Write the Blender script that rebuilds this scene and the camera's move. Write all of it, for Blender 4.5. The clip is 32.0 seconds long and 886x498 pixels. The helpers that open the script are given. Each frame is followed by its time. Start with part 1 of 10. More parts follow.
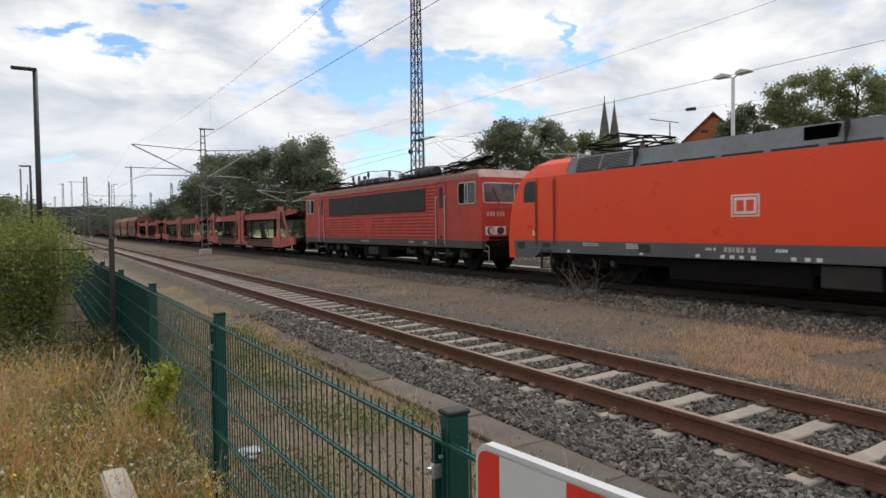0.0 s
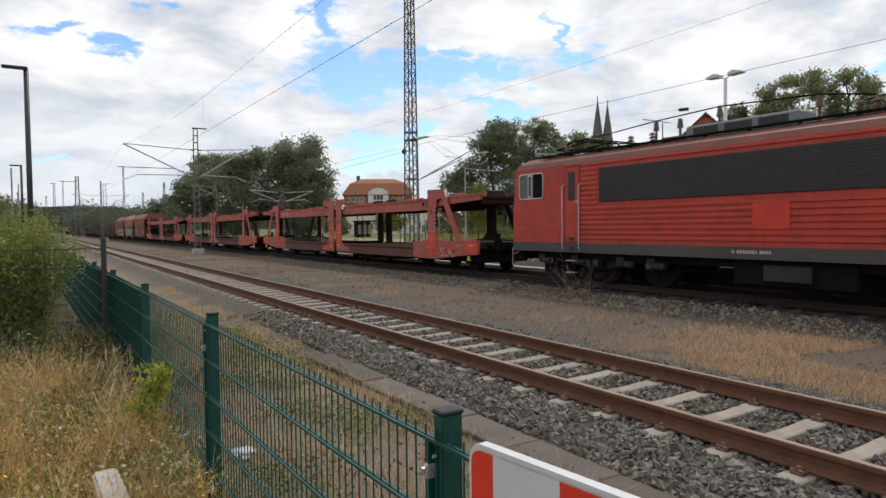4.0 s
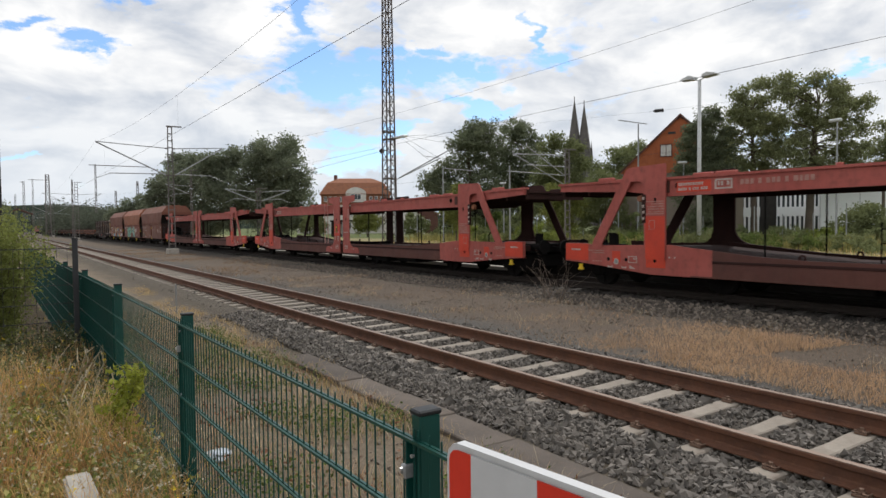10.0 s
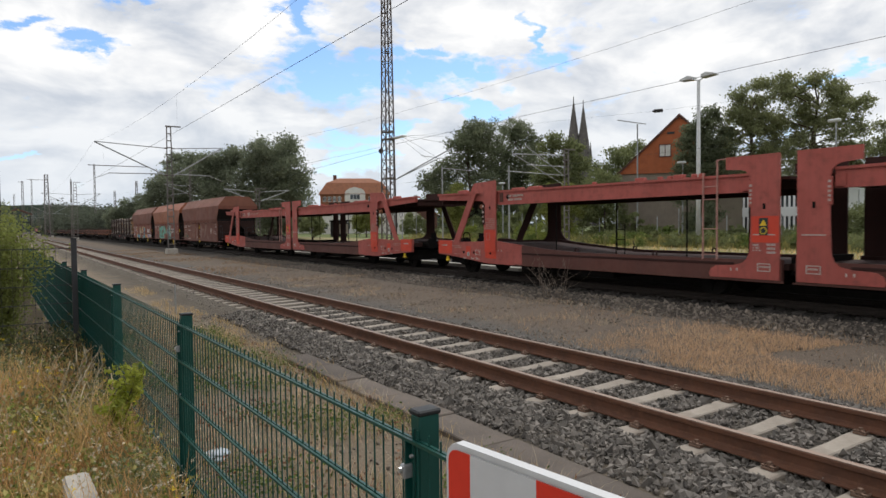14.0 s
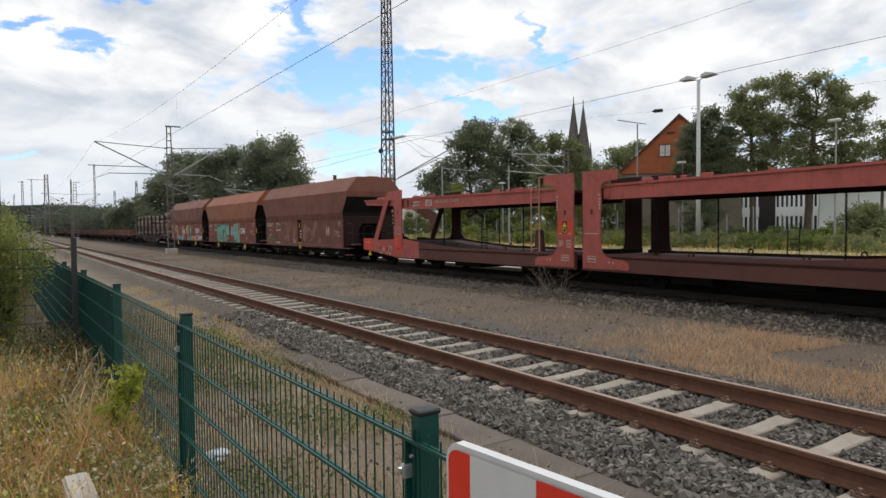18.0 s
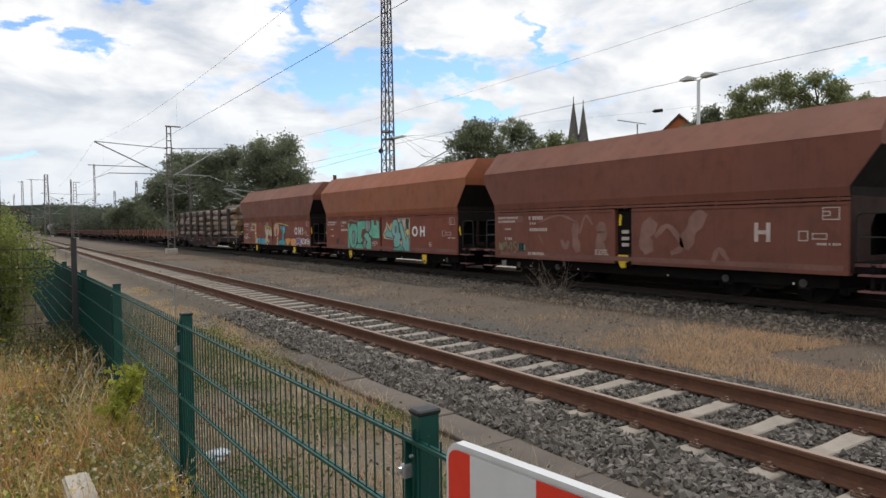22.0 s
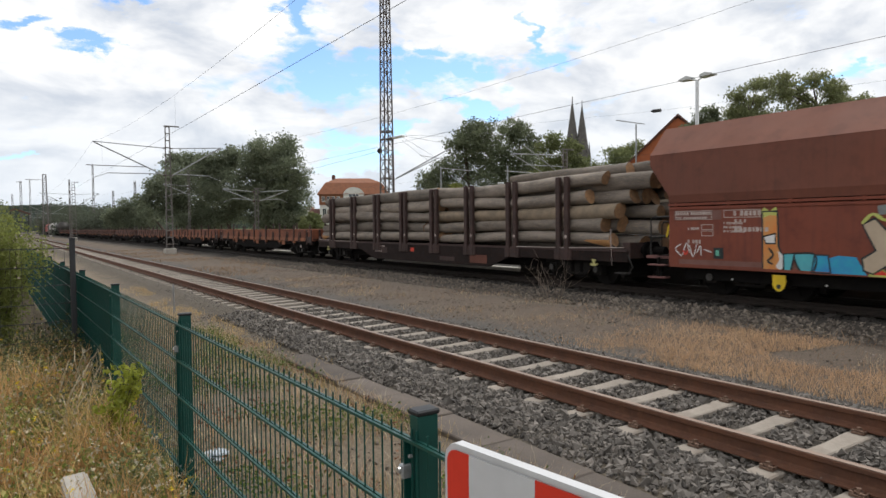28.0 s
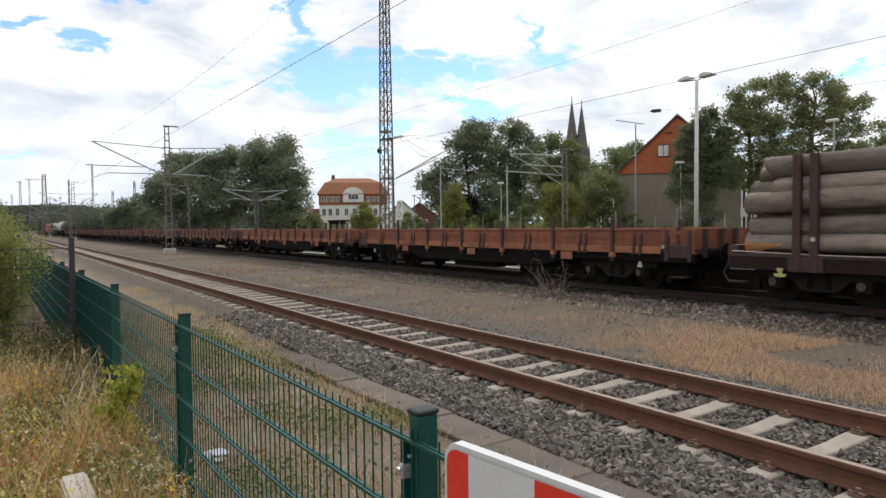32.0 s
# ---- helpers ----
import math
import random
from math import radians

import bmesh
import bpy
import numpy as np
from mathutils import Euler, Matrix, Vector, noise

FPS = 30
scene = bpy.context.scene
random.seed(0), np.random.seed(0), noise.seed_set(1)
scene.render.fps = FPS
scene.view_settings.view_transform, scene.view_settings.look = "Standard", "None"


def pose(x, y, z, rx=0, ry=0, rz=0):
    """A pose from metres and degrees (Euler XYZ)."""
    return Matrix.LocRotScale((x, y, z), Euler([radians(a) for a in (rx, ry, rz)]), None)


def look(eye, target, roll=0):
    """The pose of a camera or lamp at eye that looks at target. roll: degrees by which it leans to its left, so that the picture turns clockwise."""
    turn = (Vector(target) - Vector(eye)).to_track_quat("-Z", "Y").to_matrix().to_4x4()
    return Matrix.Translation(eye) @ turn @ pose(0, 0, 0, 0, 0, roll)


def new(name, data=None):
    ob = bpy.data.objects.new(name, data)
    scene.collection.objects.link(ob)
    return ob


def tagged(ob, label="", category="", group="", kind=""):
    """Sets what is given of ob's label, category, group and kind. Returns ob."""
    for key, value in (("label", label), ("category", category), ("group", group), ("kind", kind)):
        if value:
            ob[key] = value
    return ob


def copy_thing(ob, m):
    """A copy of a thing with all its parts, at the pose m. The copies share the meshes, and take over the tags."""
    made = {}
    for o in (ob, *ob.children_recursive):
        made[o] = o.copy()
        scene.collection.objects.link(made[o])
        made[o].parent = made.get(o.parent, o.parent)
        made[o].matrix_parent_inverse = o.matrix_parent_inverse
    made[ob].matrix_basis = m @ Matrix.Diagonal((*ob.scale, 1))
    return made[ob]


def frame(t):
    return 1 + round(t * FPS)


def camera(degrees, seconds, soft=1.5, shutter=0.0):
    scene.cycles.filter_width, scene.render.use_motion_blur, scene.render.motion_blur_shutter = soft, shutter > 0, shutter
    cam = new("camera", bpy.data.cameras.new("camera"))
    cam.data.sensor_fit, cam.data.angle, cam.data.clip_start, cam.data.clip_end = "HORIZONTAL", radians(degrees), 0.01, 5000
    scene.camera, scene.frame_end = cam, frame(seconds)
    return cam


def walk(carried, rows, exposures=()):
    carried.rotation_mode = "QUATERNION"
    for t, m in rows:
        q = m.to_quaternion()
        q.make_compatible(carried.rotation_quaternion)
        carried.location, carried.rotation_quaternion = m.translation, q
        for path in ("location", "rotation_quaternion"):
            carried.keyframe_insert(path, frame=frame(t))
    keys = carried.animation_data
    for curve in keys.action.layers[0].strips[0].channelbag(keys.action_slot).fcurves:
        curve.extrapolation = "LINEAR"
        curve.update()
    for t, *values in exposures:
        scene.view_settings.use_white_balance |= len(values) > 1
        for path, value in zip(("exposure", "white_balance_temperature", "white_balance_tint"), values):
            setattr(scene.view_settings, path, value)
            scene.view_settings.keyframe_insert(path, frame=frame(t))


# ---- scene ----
cam = camera(68.28, 32.0, soft=1.5, shutter=0.2)


def cam_pose(yaw, pitch, roll):
    """The hand-held camera stands at one spot by the fence and only turns."""
    return pose(0, 0, 1.766) @ pose(0, 0, 0, 0, 0, yaw) @ pose(0, 0, 0, 90 + pitch) @ pose(0, 0, 0, 0, 0, roll)


walk(cam, [
    (0.0, cam_pose(58.62, -1.976, -0.684)), (3.3, cam_pose(58.62, -1.976, -0.684)),
    (3.6, cam_pose(58.55, -1.977, -0.682)), (4.5, cam_pose(57.0, -2.03, -0.64)),
    (5.4, cam_pose(55.56, -2.061, -0.596)), (5.7, cam_pose(55.55, -2.06, -0.596)),
    (6.0, cam_pose(55.63, -2.059, -0.598)), (6.5, cam_pose(55.86, -2.053, -0.604)),
    (7.0, cam_pose(56.06, -2.047, -0.610)), (7.5, cam_pose(56.12, -2.045, -0.612)),
    (11.0, cam_pose(56.11, -2.047, -0.610)), (11.6, cam_pose(56.05, -2.047, -0.610)),
    (25.5, cam_pose(56.04, -2.047, -0.610)), (27.5, cam_pose(55.99, -2.049, -0.608)),
    (28.5, cam_pose(55.90, -2.051, -0.606)), (32.0, cam_pose(55.90, -2.051, -0.606))],
     exposures=[(0.0, 0.61), (1.5, 0.65), (6.0, 0.65), (9.0, 0.61), (16.0, 0.62), (22.0, 0.66), (28.0, 0.74), (32.0, 0.87)])

# ---- light: high veiled sun beyond the train, bright broken cloud ----
SUN_EL, SUN_AZ = 56.0, -25.0        # azimuth from +y towards +x
sun = new("sun", bpy.data.lights.new("sun", "SUN"))
sun.data.energy, sun.data.angle, sun.data.color = 1.2, radians(6.0), (1.0, 0.975, 0.94)
_d = Vector((math.sin(radians(SUN_AZ)) * math.cos(radians(SUN_EL)), math.cos(radians(SUN_AZ)) * math.cos(radians(SUN_EL)), math.sin(radians(SUN_EL))))
sun.matrix_world = look(_d * 50, (0, 0, 0))


RIFTS = [(-1.479, 0.237, 0.034, 0.007), (-1.542, 0.261, 0.025, 0.007), (-1.41, 0.297, 0.026, 0.008), (-1.197, 0.295, 0.021, 0.015), (-1.177, 0.258, 0.037, 0.028), (-1.132, 0.224, 0.072, 0.033), (-1.085, 0.255, 0.038, 0.014), (-1.013, 0.229, 0.039, 0.024), (-0.962, 0.225, 0.047, 0.018), (-0.909, 0.24, 0.042, 0.017), (-0.996, 0.263, 0.034, 0.009), (-0.855, 0.279, 0.013, 0.032), (-0.838, 0.238, 0.038, 0.013), (-1.142, 0.136, 0.063, 0.012), (-1.171, 0.118, 0.033, 0.01), (-1.1, 0.101, 0.034, 0.015), (-1.031, 0.148, 0.034, 0.007), (-0.902, 0.178, 0.051, 0.007), (-1.556, 0.09, 0.015, 0.006), (-0.429, 0.198, 0.025, 0.006)]


def build_world():
    w = bpy.data.worlds.new("sky")
    scene.world = w
    w.use_nodes = True
    nt = w.node_tree
    nt.nodes.clear()
    N, L = nt.nodes.new, nt.links.new
    sky = N("ShaderNodeTexSky")
    sky.sky_type, sky.sun_disc = "NISHITA", False
    sky.sun_elevation, sky.sun_rotation = radians(SUN_EL), radians(SUN_AZ)
    sky.altitude, sky.air_density, sky.dust_density, sky.ozone_density = 100, 1.0, 0.2, 5.5
    co = N("ShaderNodeTexCoord")
    sep = N("ShaderNodeSeparateXYZ")
    L(co.outputs["Generated"], sep.inputs[0])

    def num(op, a, b=None):
        n = N("ShaderNodeMath")
        n.operation = op
        for k, v in enumerate((a, b)):
            if v is None:
                continue
            if hasattr(v, "links"):
                L(v, n.inputs[k])
            else:
                n.inputs[k].default_value = v
        return n.outputs[0]
    az, el = num("ARCTAN2", sep.outputs["X"], sep.outputs["Y"]), num("ARCSINE", sep.outputs["Z"])
    # cloud banks are long and flat: azimuth and height as their own plane
    vec = N("ShaderNodeCombineXYZ")
    L(num("MULTIPLY", az, 1.0), vec.inputs[0])
    L(num("MULTIPLY", el, 2.1), vec.inputs[1])

    def noise_tex(scale, detail, rough, dist):
        n = N("ShaderNodeTexNoise")
        n.inputs["Scale"].default_value, n.inputs["Detail"].default_value = scale, detail
        n.inputs["Roughness"].default_value, n.inputs["Distortion"].default_value = rough, dist
        L(vec.outputs[0], n.inputs["Vector"])
        return n.outputs["Fac"]

    def ramp(fac, stops):
        r = N("ShaderNodeValToRGB")
        while len(r.color_ramp.elements) < len(stops):
            r.color_ramp.elements.new(0.5)
        for e, (pos, v) in zip(r.color_ramp.elements, stops):
            e.position, e.color = pos, (v, v, v, 1)
        L(fac, r.inputs["Fac"])
        return r.outputs["Color"]
    # rifts of open sky between the clouds, ragged by the wind: azimuth, height, half width, half height
    def drift(scale):
        n = N("ShaderNodeTexNoise")
        n.inputs["Scale"].default_value, n.inputs["Detail"].default_value, n.inputs["Roughness"].default_value = scale, 6.0, 0.6
        L(vec.outputs[0], n.inputs["Vector"])
        sp = N("ShaderNodeSeparateColor")
        L(n.outputs["Color"], sp.inputs[0])
        return sp.outputs
    dr = drift(9.0)
    az2 = num("ADD", az, num("MULTIPLY", num("SUBTRACT", dr["Red"], 0.5), 0.26))
    el2 = num("ADD", el, num("MULTIPLY", num("SUBTRACT", dr["Green"], 0.5), 0.13))
    gap = 0.0
    for a0, e0, ra, re in RIFTS:
        da, de = num("DIVIDE", num("SUBTRACT", az2, a0), ra * 1.15), num("DIVIDE", num("SUBTRACT", el2, e0), re * 1.25)
        d = num("ADD", num("MULTIPLY", da, da), num("MULTIPLY", de, de))
        gap = num("MAXIMUM", gap, num("DIVIDE", 1.0, num("ADD", 1.0, num("MULTIPLY", d, d))))
    big = noise_tex(5.0, 10.0, 0.6, 0.5)
    wisp = noise_tex(16.0, 9.0, 0.65, 0.8)
    body = num("ADD", num("MULTIPLY", num("SUBTRACT", big, 0.5), 1.5), num("MULTIPLY", num("SUBTRACT", wisp, 0.5), 0.75))
    cover = num("SUBTRACT", num("ADD", body, 0.76), num("MULTIPLY", gap, 0.5))
    mask = ramp(cover, [(0.28, 0.0), (0.44, 0.5), (0.60, 1.0)])
    shade = ramp(noise_tex(7.0, 7.0, 0.55, 0.3), [(0.34, 0.0), (0.58, 1.0)])
    cloud = N("ShaderNodeMix")
    cloud.data_type = "RGBA"
    cloud.inputs["A"].default_value, cloud.inputs["B"].default_value = (0.60, 0.645, 0.72, 1), (1.0, 1.0, 1.0, 1)
    L(shade, cloud.inputs["Factor"])
    bgs = N("ShaderNodeBackground")
    bgs.inputs["Strength"].default_value = 0.112
    L(sky.outputs[0], bgs.inputs["Color"])
    bgc = N("ShaderNodeBackground")
    bgc.inputs["Strength"].default_value = 0.66
    # far cloud near the horizon is greyer and bluer
    low = N("ShaderNodeMix")
    low.data_type = "RGBA"
    low.inputs["B"].default_value = (0.60, 0.69, 0.80, 1)
    L(cloud.outputs["Result"], low.inputs["A"])
    L(num("MULTIPLY", num("MAXIMUM", num("SUBTRACT", 1.0, num("DIVIDE", num("ABSOLUTE", el), 0.22)), 0.0), 0.62), low.inputs["Factor"])
    L(low.outputs["Result"], bgc.inputs["Color"])
    mix = N("ShaderNodeMixShader")
    L(mask, mix.inputs["Fac"])
    L(bgs.outputs[0], mix.inputs[1])
    L(bgc.outputs[0], mix.inputs[2])
    out = N("ShaderNodeOutputWorld")
    L(mix.outputs[0], out.inputs["Surface"])


build_world()

# ---- materials ----
def mat(name, base, alt=None, rough=0.7, metal=0.0, scale=3.0, bump=0.0, bscale=40.0, dirt=None, dirt_amt=0.5, streak=0.0, rand=0.0, stretch=(1, 1, 1), spec=0.4, island=False, thin=0.0):
    """Procedural surface: base varied towards alt at a large scale, dirt at a finer one, streaks running down, fine relief."""
    m = bpy.data.materials.new(name)
    m.use_nodes = True
    nt = m.node_tree
    N, L = nt.nodes.new, nt.links.new
    bs = nt.nodes["Principled BSDF"]
    co = N("ShaderNodeTexCoord")
    mp = N("ShaderNodeMapping")
    mp.inputs["Scale"].default_value = stretch
    L(co.outputs["Object"], mp.inputs["Vector"])

    def nz(sc, det=5.0, rg=0.6, vec=None):
        n = N("ShaderNodeTexNoise")
        n.inputs["Scale"].default_value, n.inputs["Detail"].default_value, n.inputs["Roughness"].default_value = sc, det, rg
        L(vec or mp.outputs[0], n.inputs["Vector"])
        return n.outputs["Fac"]

    def span(fac, a, b, lo=0.0, hi=1.0):
        r = N("ShaderNodeMapRange")
        for k, v in zip(("From Min", "From Max", "To Min", "To Max"), (a, b, lo, hi)):
            r.inputs[k].default_value = v
        L(fac, r.inputs["Value"])
        return r.outputs["Result"]

    def mixc(fac, a, b, kind="MIX"):
        x = N("ShaderNodeMix")
        x.data_type, x.blend_type = "RGBA", kind
        if hasattr(fac, "links"):
            L(fac, x.inputs["Factor"])
        else:
            x.inputs["Factor"].default_value = fac
        for k, v in (("A", a), ("B", b)):
            if hasattr(v, "links"):
                L(v, x.inputs[k])
            else:
                x.inputs[k].default_value = (*v, 1)
        return x.outputs["Result"]
    alt = alt or tuple(c * 0.75 for c in base)
    col = mixc(span(nz(scale), 0.35, 0.68), base, alt)
    if dirt:
        col = mixc(span(nz(scale * 6, 6, 0.65), 0.5, 0.75, 0, dirt_amt), col, dirt)
    if streak:
        mp2 = N("ShaderNodeMapping")
        mp2.inputs["Scale"].default_value = (7, 7, 0.5)
        L(co.outputs["Object"], mp2.inputs["Vector"])
        col = mixc(span(nz(1.6, 4, 0.6, mp2.outputs[0]), 0.5, 0.72, 0, streak), col, dirt or tuple(c * 0.4 for c in base))
    if rand:
        src = N("ShaderNodeNewGeometry").outputs["Random Per Island"] if island else N("ShaderNodeObjectInfo").outputs["Random"]
        v = span(src, 0, 1, 1 - rand, 1 + rand)
        hs = N("ShaderNodeHueSaturation")
        L(col, hs.inputs["Color"])
        L(v, hs.inputs["Value"])
        col = hs.outputs["Color"]
    L(col, bs.inputs["Base Color"])
    bs.inputs["Metallic"].default_value = metal
    bs.inputs["Specular IOR Level"].default_value = spec
    L(span(nz(scale * 3), 0.3, 0.7, max(0.02, rough - 0.1), min(1, rough + 0.1)), bs.inputs["Roughness"])
    if bump:
        b = N("ShaderNodeBump")
        b.inputs["Strength"].default_value, b.inputs["Distance"].default_value = min(1.0, bump), 0.02
        L(nz(bscale, 4, 0.6, co.outputs["Object"]), b.inputs["Height"])
        L(b.outputs[0], bs.inputs["Normal"])
    if thin:      # leaves let some light through
        tl, mx = N("ShaderNodeBsdfTranslucent"), N("ShaderNodeMixShader")
        L(col, tl.inputs["Color"])
        mx.inputs["Fac"].default_value = thin
        L(bs.outputs[0], mx.inputs[1])
        L(tl.outputs[0], mx.inputs[2])
        L(mx.outputs[0], nt.nodes["Material Output"].inputs["Surface"])
    return m


M = {}


def setup_materials():
    def g(key, m):
        M[key] = m
    g("red185", mat("traffic_red_paint", (0.80, 0.066, 0.012), (0.75, 0.060, 0.013), 0.35, scale=0.5, dirt=(0.32, 0.05, 0.03), dirt_amt=0.12))
    g("grey_band", mat("grey_skirt_paint", (0.10, 0.105, 0.11), (0.08, 0.08, 0.085), 0.55, scale=1, dirt=(0.09, 0.06, 0.045), dirt_amt=0.4))
    g("roof_grey", mat("roof_grey_paint", (0.17, 0.185, 0.20), (0.13, 0.135, 0.14), 0.5, scale=1, dirt=(0.07, 0.06, 0.05), dirt_amt=0.4))
    g("red155", mat("faded_red_paint", (0.46, 0.046, 0.026), (0.36, 0.040, 0.025), 0.55, scale=0.6, dirt=(0.14, 0.032, 0.022), dirt_amt=0.6, streak=0.3))
    g("pink155", mat("bleached_red_paint", (0.215, 0.085, 0.062), (0.165, 0.065, 0.05), 0.6, scale=1, dirt=(0.2, 0.08, 0.06)))
    g("grey155", mat("dirty_grey_skirt", (0.075, 0.072, 0.068), (0.055, 0.05, 0.046), 0.7, scale=1, dirt=(0.07, 0.045, 0.035), streak=0.4))
    g("louvre", mat("black_ventilation_grille", (0.042, 0.038, 0.037), (0.03, 0.027, 0.026), 0.75, scale=2))
    # near black: shade below the wagons is put into it; also black roof gear
    g("under", mat("near_black_steel", (0.010, 0.009, 0.008), (0.007, 0.006, 0.006), 0.9, scale=3, dirt=(0.02, 0.015, 0.012), dirt_amt=0.4, spec=0.1))
    g("gear_grey", mat("oily_grey_steel", (0.042, 0.038, 0.035), (0.025, 0.022, 0.02), 0.65, 0.2, scale=3))
    # wheels are darkened with the shade they stand in
    g("wheel", mat("near_black_wheel_steel", (0.011, 0.009, 0.008), (0.008, 0.007, 0.006), 0.8, 0.0, scale=4, spec=0.15))
    g("glass", mat("dark_cab_glass", (0.018, 0.019, 0.019), (0.032, 0.034, 0.033), 0.08, 0.0, scale=1, spec=0.22))
    g("alu", mat("aluminium_trim", (0.55, 0.55, 0.54), (0.45, 0.44, 0.43), 0.35, 0.7, scale=4))
    g("white", mat("white_paint", (0.72, 0.71, 0.68), (0.6, 0.58, 0.55), 0.6, scale=3))
    g("creme", mat("old_white_marking", (0.5, 0.42, 0.38), (0.38, 0.3, 0.26), 0.7, scale=4))
    g("yellow", mat("yellow_paint", (0.72, 0.5, 0.02), (0.55, 0.36, 0.02), 0.6, scale=5))
    g("lens", mat("headlamp_glass", (0.6, 0.62, 0.63), (0.45, 0.46, 0.46), 0.15, 0.1, scale=5))
    g("carred", mat("weathered_red_wagon_paint", (0.415, 0.098, 0.077), (0.335, 0.074, 0.057), 0.65, scale=0.9, dirt=(0.15, 0.055, 0.045), dirt_amt=0.6, streak=0.35, bump=0.1))
    g("carshade", mat("rusty_brown_wagon_paint", (0.118, 0.043, 0.031), (0.085, 0.031, 0.024), 0.75, scale=0.9, dirt=(0.08, 0.035, 0.025), dirt_amt=0.6, streak=0.4, bump=0.1))
    g("carpatch", mat("fresh_red_paint_patch", (0.62, 0.055, 0.02), (0.5, 0.045, 0.02), 0.5, scale=1.2, dirt=(0.3, 0.05, 0.03), dirt_amt=0.4))
    # carrier far side and decks: their shade is put into this dark colour
    g("cardark", mat("shade_dark_wagon_steel", (0.042, 0.018, 0.015), (0.03, 0.014, 0.012), 0.85, scale=0.9, dirt=(0.06, 0.025, 0.02), dirt_amt=0.5, spec=0.2))
    # hopper ends, black and brown: the shade on them is put into the paint
    g("endblack", mat("shade_black_wagon_end", (0.016, 0.012, 0.011), (0.012, 0.010, 0.009), 0.85, scale=1.2, dirt=(0.03, 0.018, 0.014), spec=0.2))
    g("endbrown", mat("shade_brown_wagon_end", (0.045, 0.02, 0.016), (0.032, 0.015, 0.012), 0.8, scale=0.8, dirt=(0.02, 0.012, 0.01), streak=0.4, spec=0.25))
    g("dusty", mat("thin_pale_dust", (0.20, 0.10, 0.08), (0.15, 0.07, 0.055), 0.85, scale=1.5, dirt=(0.12, 0.05, 0.04)))
    g("dusty_pale", mat("faded_pink_marking", (0.44, 0.24, 0.20), (0.36, 0.17, 0.14), 0.8, scale=6))
    g("tread", mat("worn_reddish_step_tread", (0.20, 0.085, 0.075), (0.13, 0.06, 0.055), 0.8, scale=4, dirt=(0.28, 0.18, 0.16), dirt_amt=0.5))
    g("screen", mat("windscreen_glass", (0.035, 0.038, 0.04), (0.13, 0.145, 0.15), 0.12, scale=1.3, spec=0.35))
    g("window_grey", mat("grey_pane", (0.10, 0.10, 0.10), (0.075, 0.075, 0.075), 0.25, scale=3, spec=0.3))
    g("lowside_dark", mat("dark_brown_drop_side", (0.165, 0.062, 0.034), (0.10, 0.040, 0.026), 0.75, scale=0.8, dirt=(0.055, 0.030, 0.022), dirt_amt=0.75, streak=0.6, bump=0.1, rand=0.12))
    g("lowledge_dark", mat("dark_brown_ledge", (0.205, 0.088, 0.050), (0.14, 0.056, 0.034), 0.8, scale=2.2, dirt=(0.08, 0.04, 0.03), dirt_amt=0.7, rand=0.15))
    g("tankgrey", mat("dark_grey_tank_paint", (0.075, 0.068, 0.06), (0.05, 0.045, 0.04), 0.6, scale=0.6, streak=0.5, dirt=(0.03, 0.026, 0.022)))
    g("leaf_row", mat("dark_row_leaves", (0.215, 0.238, 0.158), (0.165, 0.192, 0.126), 0.75, scale=0.35, rand=0.22, island=True, spec=0.25, thin=0.5))
    # near-black leaves that carry the shade of the hollow under the crowns
    g("leaf_hollow", mat("shade_dark_leaves", (0.042, 0.030, 0.028), (0.03, 0.022, 0.022), 0.8, scale=0.5, rand=0.3, island=True, spec=0.15, thin=0.1))
    g("leaf_olive", mat("olive_young_leaves", (0.215, 0.225, 0.062), (0.16, 0.18, 0.05), 0.7, scale=1.0, rand=0.3, island=True, spec=0.25, thin=0.4))
    g("graf_sea", mat("sea_blue_spray_paint", (0.035, 0.22, 0.27), (0.07, 0.32, 0.36), 0.6, scale=2.5))
    g("graf_lime", mat("lime_spray_paint", (0.42, 0.48, 0.08), (0.5, 0.5, 0.16), 0.6, scale=3))
    g("hop2top", mat("paler_red_brown_paint", (0.30, 0.088, 0.034), (0.235, 0.072, 0.030), 0.6, scale=0.4, dirt=(0.14, 0.05, 0.03), dirt_amt=0.4, streak=0.2))
    g("graf_purple", mat("purple_spray_paint", (0.16, 0.10, 0.26), (0.25, 0.2, 0.3), 0.6, scale=3))
    g("graf_grey", mat("silver_grey_spray_paint", (0.26, 0.28, 0.27), (0.15, 0.16, 0.16), 0.6, scale=2.5))
    g("graf_faint", mat("faded_green_spray_paint", (0.20, 0.20, 0.12), (0.13, 0.12, 0.07), 0.7, scale=3))
    g("stakedark", mat("rusty_black_wagon_sill", (0.022, 0.014, 0.012), (0.015, 0.010, 0.009), 0.85, scale=1.5, dirt=(0.05, 0.024, 0.017), dirt_amt=0.6, spec=0.2))
    g("gear_dark", mat("greasy_dark_steel", (0.030, 0.027, 0.025), (0.018, 0.016, 0.015), 0.65, 0.1, scale=4))
    g("emblem155", mat("less_faded_red_paint", (0.58, 0.035, 0.020), (0.44, 0.035, 0.021), 0.5, scale=2))
    g("door_shadow", mat("dark_door_seal", (0.09, 0.015, 0.012), None, 0.8))
    g("hop1", mat("dark_brown_wagon_paint", (0.178, 0.058, 0.034), (0.134, 0.046, 0.028), 0.68, scale=0.4, dirt=(0.07, 0.03, 0.022), dirt_amt=0.5, streak=0.3))
    g("hop1top", mat("paler_brown_paint", (0.215, 0.080, 0.048), (0.16, 0.062, 0.039), 0.68, scale=0.4, dirt=(0.10, 0.05, 0.04), dirt_amt=0.5))
